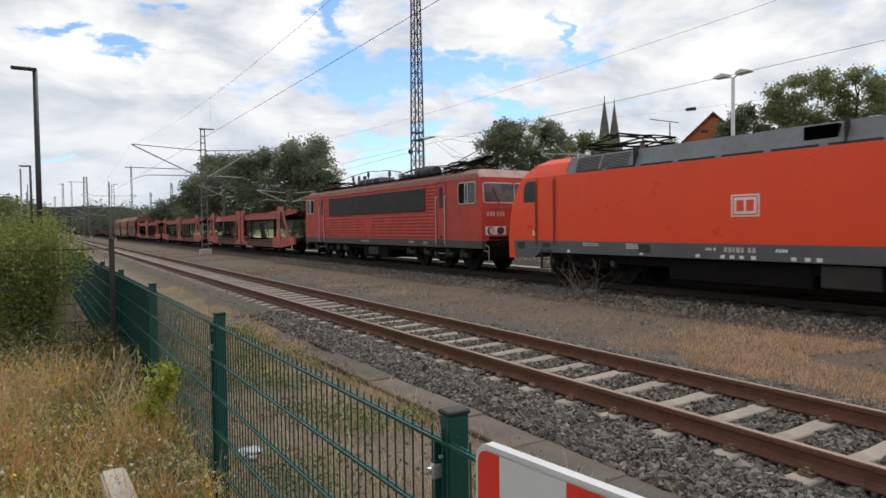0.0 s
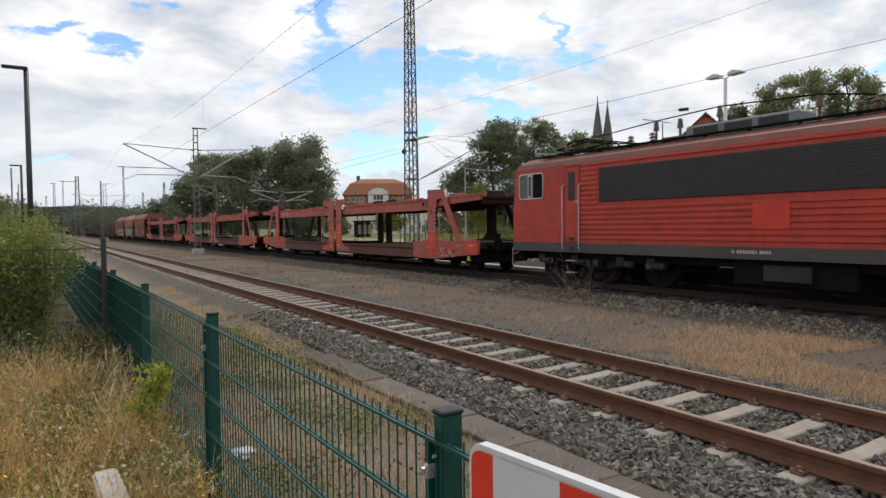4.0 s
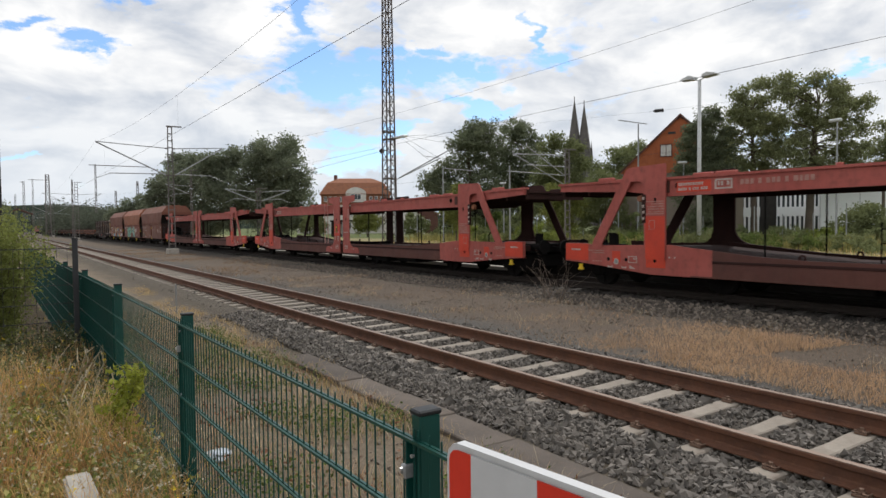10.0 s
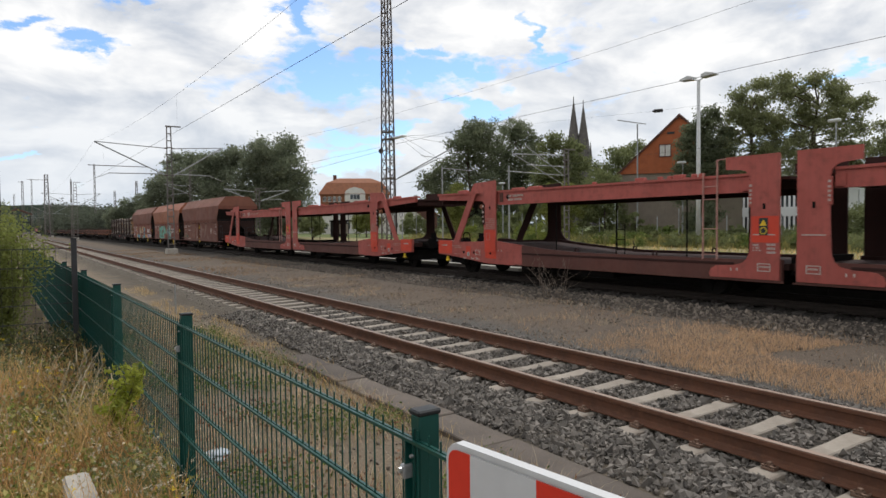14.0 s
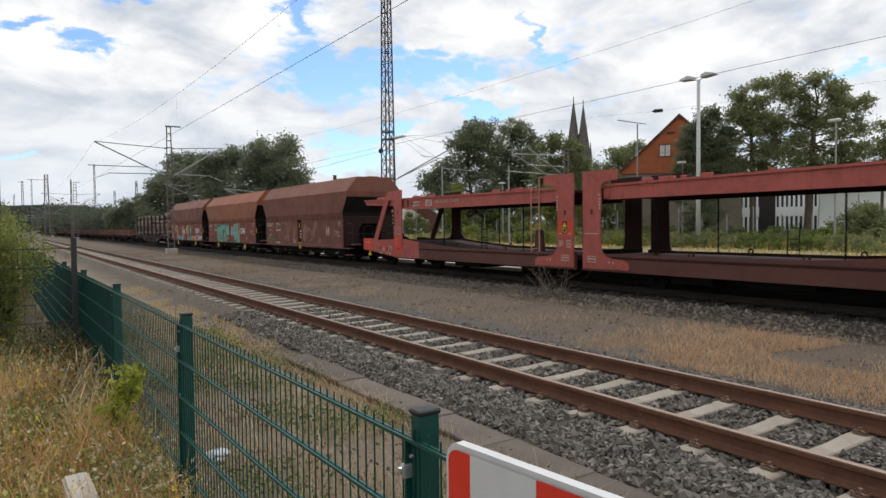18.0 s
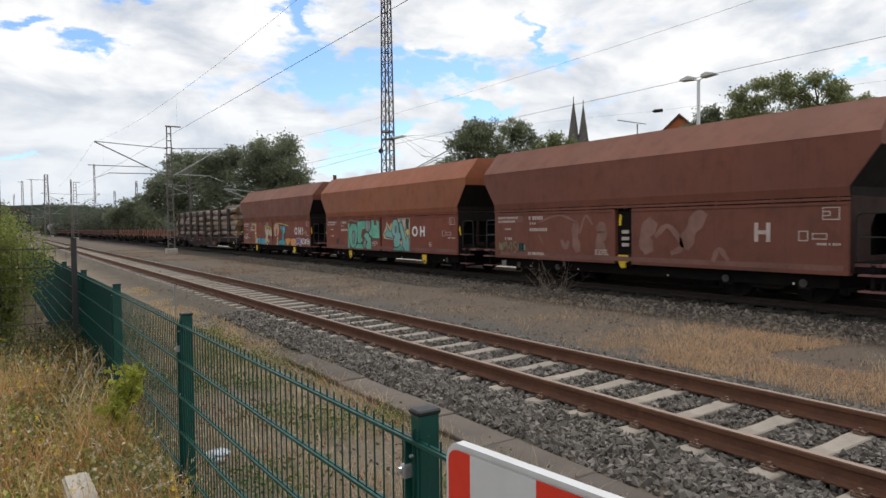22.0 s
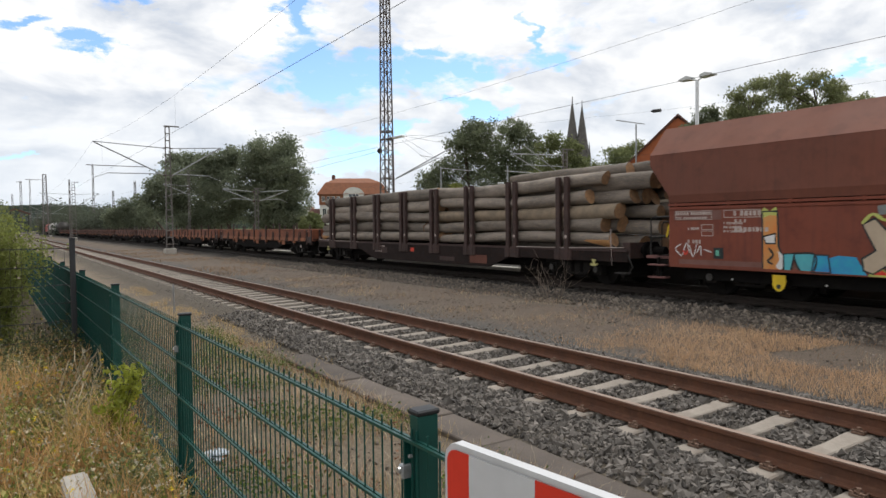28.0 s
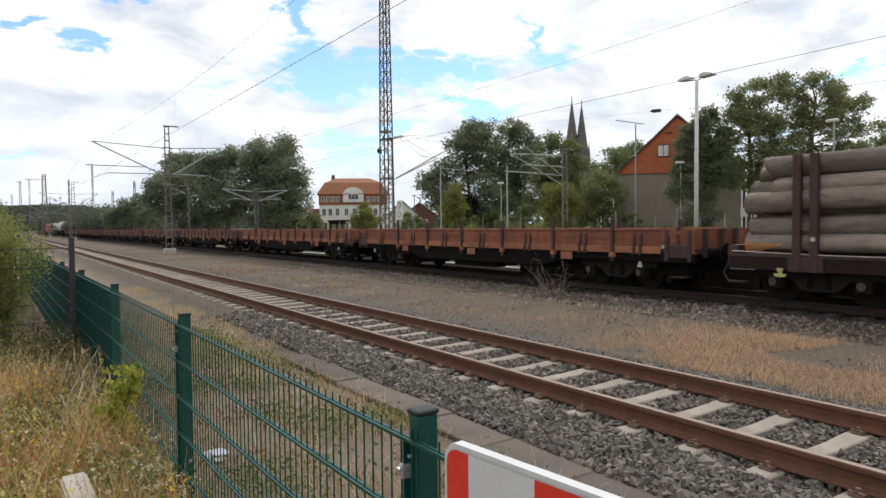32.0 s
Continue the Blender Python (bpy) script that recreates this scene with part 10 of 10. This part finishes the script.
    crowned("dark ivy-clad tree against the gable house", -31.0, 46.0, [(0.3, 10.3, 0.5), (-0.4, 9.7, 0.7), (0.7, 9.8, 0.4), (-1.1, 8.7, 0.9), (-1.8, 8.0, 0.6), (0.0, 8.2, 0.9), (1.1, 8.8, 0.5), (-1.4, 6.4, 1.2), (0.0, 6.4, 1.2), (-1.7, 4.2, 1.1), (-0.1, 4.2, 1.2), (-0.6, 2.1, 1.3), (0.9, 7.2, 0.9), (0.9, 5.4, 1.0), (-0.8, 7.6, 1.0)], dark, 0.17, 34, 3.0, 0.16)
    crowned("light-green conical tree by the villa", -89.0, 45.9, [(0.0, 3.6, 1.3), (0.0, 4.8, 0.7), (-0.7, 2.2, 1.5), (0.9, 2.5, 1.3)], "leaf_olive", 0.24, 38, 2.4, 0.1)
    tree("leafy shrub in front of the hall", -19.6, 46.5, 2.7, 4.4, 0.1, mid, 4200, 0.22, 39, 11, name="shrub", category="shrub")
    tree("small clipped shrub by the gable house", -36.6, 44.2, 2.7, 1.7, 0.9, mid, 900, 0.2, 40, 6, name="shrub", category="shrub")
    # added shrub: its dark leaves stand for the shade below the crowns
    crowned("near-black shrub added for the deep shade under the tall trees", -66.2, 48.4, [(0.0, 3.7, 1.7), (-1.3, 2.4, 1.5), (1.5, 2.3, 1.5), (0.7, 4.7, 1.1), (0.2, 1.4, 1.6)], "leaf_hollow", 0.22, 41, 2.6, 0.1, name="shrub", category="shrub")
    rng = random.Random(77)
    for k in range(26):       # weeds and low bushes along the far side of the platform
        x = -64 + k * 1.95 + rng.uniform(-0.6, 0.6)
        y = 42.3 + rng.uniform(-1.0, 2.2) + max(0, (x + 40)) * 0.06
        h = rng.uniform(1.2, 2.2) if x < -38 else rng.uniform(0.7, 1.3)
        tree("low green bush in the weedy strip behind the platform", x, y, h, rng.uniform(2.2, 3.4), 0.0, rng.choice(("leaf_mid", "leaf_light", "leaf_mid")), 700, 0.22, 100 + k, 6, name="bush", category="bush", trunk=0.03)


    for k in range(24):
        x = -46 + k * 1.25 + rng.uniform(-0.5, 0.5)
        tree("low green bush in the weedy strip behind the platform", x, 44.6 + rng.uniform(-0.6, 1.6), rng.uniform(0.9, 1.6), rng.uniform(1.8, 2.6), 0.0, rng.choice(("leaf_mid", "leaf_bush", "leaf_mid")), 700, 0.2, 200 + k, 6, name="bush", category="bush", trunk=0.03)
    for k in range(26):
        x = -50 + k * 1.4 + rng.uniform(-0.5, 0.5)
        tree("low green bush in the weedy strip behind the platform", x, 38.4 + rng.uniform(-0.8, 1.2), rng.uniform(0.7, 1.25), rng.uniform(1.8, 2.8), 0.0, rng.choice(("leaf_mid", "leaf_bush", "leaf_light")), 600, 0.17, 300 + k, 6, name="bush", category="bush", trunk=0.03)
    for k in range(11):
        x = -80 + k * 2.5 + rng.uniform(-0.8, 0.8)
        if -77 < x < -69:
            continue      # open view to the white gable
        tree("tall green bush in the scrub behind the sidings", x, 46.5 + rng.uniform(-1, 2), rng.uniform(2.6, 4.0), rng.uniform(3.4, 4.6), 0.0, rng.choice(("leaf_mid", "leaf_bush", "leaf_mid")), 1500, 0.3, 340 + k, 9, name="bush", category="bush", trunk=0.05)


build_trees()


def blades(name, label, material, pts, hmin, hmax, width, bend, seed, category="grass", seg=3):
    """Grass: thin bent blades, each its own strip."""
    rng = np.random.default_rng(seed)
    n = len(pts)
    h = rng.uniform(hmin, hmax, n)
    az = rng.uniform(0, 2 * np.pi, n)
    d = np.stack([np.cos(az), np.sin(az)], 1)
    fz = rng.uniform(0, 2 * np.pi, n)
    wv = np.stack([np.cos(fz), np.sin(fz)], 1)
    bd = rng.uniform(0.2, 1.0, n) * bend * h
    V = []
    for k in range(seg + 1):
        t = k / seg
        off = d * (bd * t ** 2)[:, None]
        w = width * (1 - 0.85 * t) * 0.5
        z = pts[:, 2] + h * (t - 0.25 * bend * t ** 2)
        for s in (-1, 1):
            V.append(np.concatenate([pts[:, :2] + off + s * w * wv, z[:, None]], 1))
    v = np.stack(V, 1).reshape(-1, 3)
    m = 2 * (seg + 1)
    i = np.arange(n)[:, None] * m
    f = np.concatenate([i + np.array([[2 * k, 2 * k + 1, 2 * k + 3, 2 * k + 2]]) for k in range(seg)], 1).reshape(-1, 4)
    return tagged(from_np(name, v, f, material), label, category, kind="stuff")


def scatter(n, x0, x1, y0, y1, seed, clump=0.0, thr=None, scale=1.0):
    rng = np.random.default_rng(seed)
    p = np.stack([rng.uniform(x0, x1, n), rng.uniform(y0, y1, n)], 1)
    if thr is not None:
        keep = [noise.noise((a * scale, b * scale, seed * 1.7)) > thr for a, b in p]
        p = p[np.array(keep)]
    z = np.interp(p[:, 1], _py, _pz) - 0.01
    return np.concatenate([p, z[:, None]], 1)


def heads(name, label, material, pts, size, seed, category="flowers"):
    """Blossoms and seed heads: tight knots of tiny petals."""
    rng = np.random.default_rng(seed)
    q = np.repeat(pts, 7, 0) + rng.normal(size=(len(pts) * 7, 3)) * size * 0.55
    v, f = leaf_cloud(q, size, rng)
    return tagged(from_np(name, v, f, material), label, category, kind="stuff")


def ragged(p, seed):
    """Thin the weeds out towards the open edges of the bank."""
    keep = np.clip((p[:, 1] + 2.2) / 0.9, 0, 1) * np.clip((-2.6 - p[:, 0]) / 0.7, 0, 1)
    return p[np.random.default_rng(seed).random(len(p)) < keep ** 1.5]


def build_verge():
    # tall dry weeds on the near bank
    a = ragged(scatter(22000, -9.5, -2.6, -2.2, 0.80, 1), 81)
    tuft = ragged(scatter(26000, -9.5, -2.6, -2.2, 0.80, 35, thr=0.0, scale=2.2), 82)
    leafy = ragged(scatter(22000, -9.5, -2.6, -2.2, 0.80, 36, thr=0.05, scale=1.7), 83)
    n1, n2 = len(tuft), len(leafy)
    blades("dry_grass", "tall straw-coloured grass tufts on the near bank", "straw", tuft[: n1 // 2], 0.25, 0.76, 0.0075, 0.6, 1)
    blades("weeds", "green weeds among the dry grass", "grass", leafy[: n2 // 2], 0.12, 0.46, 0.011, 0.7, 2)
    blades("weeds", "fresh yellow-green blades among the dry grass", "leaf_light", leafy[n2 // 2: n2 * 3 // 4], 0.12, 0.46, 0.010, 0.6, 31)
    b = ragged(scatter(21000, -9.0, -2.6, -1.8, 0.75, 3, thr=0.1, scale=1.6), 84)
    blades("dry_grass", "reddish withered stalks on the near bank", "straw_rust", b, 0.25, 0.66, 0.0085, 0.4, 3)
    c = scatter(700, -9, -3.0, -1.8, 0.75, 4)
    rng = np.random.default_rng(5)
    top = c.copy()
    top[:, 2] += rng.uniform(0.3, 0.72, len(c))
    heads("wild_flowers", "small yellow blossoms in the dry weeds", "petal", top[:140], 0.014, 6)
    heads("seed_heads", "off-white seed heads in the dry weeds", "petal_white", top[150:480], 0.013, 7)
    blades("flower_stalks", "thin stalks of the wild flowers", "grass", c[:520], 0.3, 0.72, 0.004, 0.2, 8)
    for cut, mt, sz in ((0, "leaf_light", 0.03), (1, "grass", 0.034), (2, "deadstem", 0.02)):
        q = np.repeat(a[cut::9], 6, 0)
        q = q + rng.normal(size=q.shape) * np.array([0.05, 0.05, 0.11]) + np.array([0, 0, 0.26])
        v, f = leaf_cloud(q, sz, rng)
        tagged(from_np("weed_leaves", v, f, mt), "small dry leaves and chaff on the weeds" if mt == "straw" else "small green weed leaves", "weeds", kind="stuff")
    q = np.repeat(a[::40], 5, 0)
    v, f = leaf_cloud(q + rng.normal(size=q.shape) * 0.05 + np.array([0, 0, 0.15]), 0.03, rng)
    tagged(from_np("weed_leaves", v, f, "grass"), "small green weed leaves", "weeds", kind="stuff")
    # tall pale grass at the back of the bank, towards the gate post
    tall = scatter(4200, -7.2, -4.6, -1.6, 0.62, 61, thr=-0.05, scale=1.5)
    blades("dry_grass", "tall pale dead grass at the back of the bank", "deadstem", tall[::2], 0.36, 0.76, 0.0065, 0.45, 62)
    blades("dry_grass", "tall golden grass at the back of the bank", "straw", tall[1::2], 0.34, 0.72, 0.0065, 0.5, 63)
    # pale dead stems at the foot of the gate post
    bm = bmesh.new()
    r = random.Random(4)
    for k in range(44):
        x, y = -6.3 + r.uniform(-1.0, 1.0), 0.55 + r.uniform(-0.4, 0.24)
        p = Vector((x, y, 0.03))
        d = Vector((r.uniform(-0.3, 0.3), r.uniform(-0.1, 0.5), 1)).normalized()
        for s in range(4):
            q2 = p + d * r.uniform(0.10, 0.19)
            rod(bm, p, q2, 0.0085 - s * 0.0014, 0.0071 - s * 0.0014, n=4)
            if s > 0:
                rod(bm, q2, q2 + Vector((r.uniform(-0.09, 0.09), r.uniform(-0.05, 0.10), r.uniform(0.04, 0.13))), 0.0042, 0.0025, n=4)
            p = q2
            d = (d + Vector((r.uniform(-0.3, 0.3), r.uniform(-0.2, 0.35), 0))).normalized()
    tagged(part("dead_stems", bm, "deadstem"), "pale dead weed stems by the fence", "weeds", kind="stuff")
    # white-flowering weeds at the fence foot and under the bush
    for cx, cy, n0, sd in ((-4.3, 0.72, 60, 51), (-7.5, -0.1, 60, 52), (-3.9, 0.6, 40, 53), (-6.6, -0.75, 50, 54), (-5.6, -0.35, 40, 55), (-4.0, -0.2, 40, 56), (-3.6, 0.62, 50, 57)):
        w = np.random.default_rng(sd)
        pp = np.stack([w.normal(cx, 0.28, n0), np.minimum(w.normal(cy, 0.16, n0), 0.84), np.full(n0, 0.03)], 1)
        blades("flower_stalks", "grey-green stalks of white-flowering weeds", "grass", np.repeat(pp, 3, 0), 0.2, 0.46, 0.006, 0.3, sd)
        pp[:, 2] += w.uniform(0.22, 0.48, n0)
        heads("wild_flowers", "small white flower clusters on the weeds", "petal_white", pp, 0.015, sd)
    # broad-leaved weeds crowd the fence foot, with gaps of shade between them
    for cx, cy, rx, ry, hh, n0, mt, sd in ((-4.05, 0.62, 0.32, 0.12, 0.46, 1500, "leaf_locust", 71), (-5.4, 0.62, 0.5, 0.14, 0.42, 1300, "grass", 72), (-6.5, 0.5, 0.5, 0.2, 0.5, 1500, "leaf_dark", 73), (-3.5, 0.35, 0.25, 0.2, 0.26, 700, "grass", 74), (-5.2, -0.5, 0.5, 0.3, 0.36, 1100, "leaf_bush", 75), (-6.6, -0.7, 0.6, 0.4, 0.42, 1300, "leaf_mid", 76), (-7.7, -0.15, 0.5, 0.3, 0.55, 1500, "leaf_mid", 77)):
        w = np.random.default_rng(sd)
        q = np.stack([w.normal(cx, rx, n0), np.minimum(w.normal(cy, ry, n0), 0.84), 0.04 + w.beta(1.6, 2.0, n0) * hh], 1)
        v, f = leaf_cloud(q, 0.05 if hh > 0.47 else 0.036, w)
        tagged(from_np("weed_clump", v, f, mt), "clump of broad-leaved green weeds on the near bank", "weeds", kind="stuff")
    # strip between fence and trough
    e = scatter(22000, -16, -0.5, 1.0, 3.55, 9, thr=-0.25, scale=0.9)
    q = scatter(3600, -13, -0.5, 1.0, 3.5, 33, thr=0.08, scale=1.4)
    q = np.repeat(q, 3, 0)
    q = q + rng.normal(size=q.shape) * np.array([0.05, 0.05, 0.05]) + np.array([0, 0, 0.06])
    v, f = leaf_cloud(q, 0.03, rng)
    tagged(from_np("withered_weeds", v, f, "rust_leaf"), "withered reddish-brown weeds behind the fence", "weeds", kind="stuff")
    q = scatter(9000, -13, -0.5, 1.0, 3.4, 34, thr=0.06, scale=1.1)
    q = np.repeat(q, 4, 0)
    q = q + rng.normal(size=q.shape) * np.array([0.05, 0.05, 0.06]) + np.array([0, 0, 0.08])
    v, f = leaf_cloud(q, 0.03, rng)
    tagged(from_np("weed_leaves", v, f, "leaf_bush"), "patches of low green weeds behind the fence", "weeds", kind="stuff")
    n3 = len(e) // 3
    blades("dry_grass", "short pale dry grass between fence and trough", "deadstem", e[:n3], 0.06, 0.30, 0.006, 0.8, 10)
    blades("dry_grass", "tan withered grass between fence and trough", "straw_tan", e[n3:2 * n3], 0.05, 0.24, 0.005, 0.8, 32)
    blades("weeds", "short green weeds between fence and trough", "grass", e[2 * n3::2], 0.04, 0.2, 0.006, 0.8, 11)
    g = scatter(5000, -24, -0.5, 3.2, 3.9, 12, thr=0.12, scale=1.2)
    g = g[(g[:, 0] < -8.5) | (g[:, 1] < 3.55)]
    blades("dry_grass", "withered grass along the cable trough", "straw", g, 0.05, 0.22, 0.005, 0.8, 13)
    # between the two tracks
    i = scatter(15000, -30, 2.0, 8.2, 12.8, 14, thr=0.02, scale=0.38)
    blades("dry_grass", "brown dry grass between the tracks", "straw_brown", i[::2], 0.04, 0.15, 0.007, 0.9, 15)
    j = scatter(46000, -11, 1.0, 8.1, 11.6, 16, thr=-0.25, scale=0.55)
    j = j[np.random.default_rng(3).random(len(j)) < np.clip((j[:, 0] + 9.0) / 2.8, 0.05, 1)]
    blades("dry_grass", "reddish tan turf between the tracks", "straw_tan", j, 0.05, 0.19, 0.006, 1.1, 17)
    tu = scatter(16000, -26, 2.5, 8.3, 12.4, 26, thr=0.24, scale=0.8)
    blades("dry_grass", "pale tufts of dead grass between the tracks", "deadstem", tu[::2], 0.08, 0.26, 0.006, 0.9, 27)
    blades("dry_grass", "tan tufts of dead grass between the tracks", "straw_tan", tu[1::2], 0.06, 0.24, 0.006, 0.9, 28)
    k = scatter(6000, -70, -28, 8.0, 12.5, 18, thr=0.05, scale=0.2)
    blades("dry_grass", "thin dry grass further down the line", "straw_brown", k, 0.05, 0.2, 0.02, 0.9, 19)
    # meadow behind the train
    m = scatter(9000, -62, -8, 20, 43, 20)
    blades("dry_grass", "yellowish meadow grass behind the main line", "straw", m[::2], 0.1, 0.35, 0.05, 0.8, 21)
    blades("weeds", "green grass in the meadow behind the main line", "grass", m[1::2], 0.15, 0.5, 0.05, 0.8, 24)
    o = scatter(8000, -66, -14, 38.5, 44, 22)
    blades("weeds", "tall green weeds behind the platform", "grass", o, 0.3, 1.1, 0.06, 0.5, 23)


build_verge()


def build_bushes():
    rng = np.random.default_rng(40)
    th = thing("bush", "dense light-green leafy bush behind the wire fence", "bush", m=pose(-9.2, -0.24, 0.05))
    bm = bmesh.new()
    r = random.Random(2)
    pts = []
    for k in range(28):
        p = Vector((r.uniform(-0.5, 0.3), r.uniform(-0.16, 0.22), 0))
        d = Vector((r.uniform(-0.3, 0.3), r.uniform(-0.22, 0.26), 1)).normalized()
        for s in range(6):
            q = p + d * r.uniform(0.24, 0.36)
            rod(bm, p, q, 0.012 - s * 0.0016, 0.0105 - s * 0.0016, n=4)
            for _ in range(230):
                pts.append(q + Vector((r.gauss(0, 0.13), r.gauss(0, 0.10), r.gauss(0, 0.12))))
            p = q
            d = (d + Vector((r.uniform(-0.3, 0.3), r.uniform(-0.3, 0.3), 0.05))).normalized()
            if p.z > 1.46 - max(0.0, -p.y) * 0.5 - max(0.0, p.y - 0.3) * 0.5:
                break
    part("stem", bm, "trunk", th)
    v, f = leaf_cloud(np.array(pts), 0.036, rng)
    from_np("foliage", v, f, "leaf_hedge", th, "small green leaves")
    # maple sapling leaning towards the fence
    th = thing("sapling", "lime-green maple sapling leaning on the fence", "sapling", m=pose(-4.90, 0.56, 0.05))
    bm = bmesh.new()
    pts = []
    for k in range(11):
        p = Vector((r.uniform(-0.06, 0.06), r.uniform(-0.05, 0.05), 0))
        d = Vector((r.uniform(-0.10, 0.10), r.uniform(-0.10, 0.16), 1)).normalized()
        for s in range(7):
            q = p + d * r.uniform(0.08, 0.135)
            rod(bm, p, q, 0.006 - s * 0.0007, 0.0053 - s * 0.0007, n=4)
            if s > 1:
                side = Vector((r.uniform(-1, 1), r.uniform(-1, 1), r.uniform(-0.3, 0.4))).normalized() * r.uniform(0.03, 0.08)
                rod(bm, q, q + side, 0.003, 0.0015, n=4)
                for _ in range(16):
                    pts.append(q + side * r.uniform(0.2, 1.15) + Vector((r.gauss(0, 0.022), r.gauss(0, 0.022), r.gauss(0, 0.022))))
            p = q
            d = (d + Vector((r.uniform(-0.2, 0.2), r.uniform(-0.03, 0.15), 0.1))).normalized()
            if p.y > 0.26:
                break
    part("stem", bm, "trunk", th)
    v, f = leaf_cloud(np.array(pts), 0.042, rng)
    from_np("foliage", v, f, "leaf_lime", th, "small lime-green lobed leaves")
    # dark brambles under the bush
    pts = np.stack([rng.uniform(-9.4, -7.4, 9000), rng.uniform(-1.2, 0.66, 9000), 0.05 + rng.beta(1.3, 2.2, 9000) * 0.72], 1)
    v, f = leaf_cloud(pts, 0.042, rng)
    tagged(from_np("bramble", v, f, "leaf_shade"), "dark bramble leaves under the bush", "undergrowth", kind="stuff")
    # bare scrub beside the main line
    bm = bmesh.new()
    th = thing("bare_shrub", "leafless grey twiggy shrub on the ballast edge", "shrub", m=pose(-13.4, 12.75, -0.3))
    for k in range(20):
        p = Vector((r.uniform(-0.5, 0.5), r.uniform(-0.2, 0.2), 0))
        d = Vector((r.uniform(-0.75, 0.75), r.uniform(-0.4, 0.3), 1)).normalized()
        for s in range(5):
            q = p + d * r.uniform(0.14, 0.30)
            rod(bm, p, q, 0.009 - s * 0.0015, 0.0075 - s * 0.0015, n=4)
            if r.random() < 0.6:
                rod(bm, q, q + Vector((r.uniform(-0.2, 0.2), r.uniform(-0.1, 0.1), r.uniform(0.02, 0.22))), 0.005, 0.002, n=4)
            p = q
            d = (d + Vector((r.uniform(-0.45, 0.45), r.uniform(-0.3, 0.3), r.uniform(-0.3, 0.1)))).normalized()
    part("branchwork", bm, "twig", th)
    # crumpled litter behind the fence
    bm = bmesh.new()
    bmesh.ops.create_icosphere(bm, subdivisions=3, radius=0.066)
    for vv in bm.verts:
        vv.co *= 1 + 0.7 * noise.noise(vv.co * 22)
        vv.co.x *= 1.25
        vv.co.z *= 0.42
    ob = part("plastic_litter", bm, "litter")
    ob.matrix_basis = pose(-4.98, 1.30, 0.06, 8, 5, 30)
    tagged(ob, "crumpled white plastic litter in the grass", "litter")
    # young trees and scrub beyond the car park on the near side
    for x, y, h, w, sd, lf in ((-34, -5.0, 2.4, 3.6, 61, "leaf_mid"), (-46, -4.2, 2.8, 4.4, 62, "leaf_light"), (-62, -2.6, 4.2, 6, 63, "leaf_mid"), (-90, -3.5, 5.5, 8, 64, "leaf_dark"), (-130, -2, 6, 9, 65, "leaf_mid")):
        tree("scrubby green bush beyond the car park", x, y, h, w, 0.1, lf, 2200, 0.3, sd, 9, name="bush", category="bush", trunk=0.05, z0=0.05)


build_bushes()


# ---- what moves ----
RUN = [0.0, 5.35, 10.71, 16.08, 21.46, 26.84, 32.23, 37.63, 43.06, 48.50, 53.97, 59.47, 65.01, 70.58, 76.20, 81.85, 87.52, 93.22, 98.94, 104.70, 110.50, 116.33, 122.17, 127.99, 133.81, 139.62,
       145.46, 151.31, 157.18, 163.06, 168.95, 174.85, 180.75]     # metres that the train has rolled, second by second


def motions():
    """The train rolls towards +x past the camera; its wheels turn with it."""
    for th, u in VEHICLES:
        walk(th, [(t, pose(u + RUN[t], TRAIN_Y, 0)) for t in range(33)])
    acts = {}
    for w, r in WHEELS:
        if r not in acts:
            rows = []
            for i in range(321):
                t = i * 0.1
                s = float(np.interp(t, range(33), RUN))
                rows.append((t, pose(0, 0, 0, 0, math.degrees(s / r) % 360, 0)))
            walk(w, rows)
            acts[r] = w
        else:
            src = acts[r].animation_data
            w.rotation_mode = "QUATERNION"
            ad = w.animation_data_create()
            ad.action = src.action
            ad.action_slot = src.action_slot


motions()
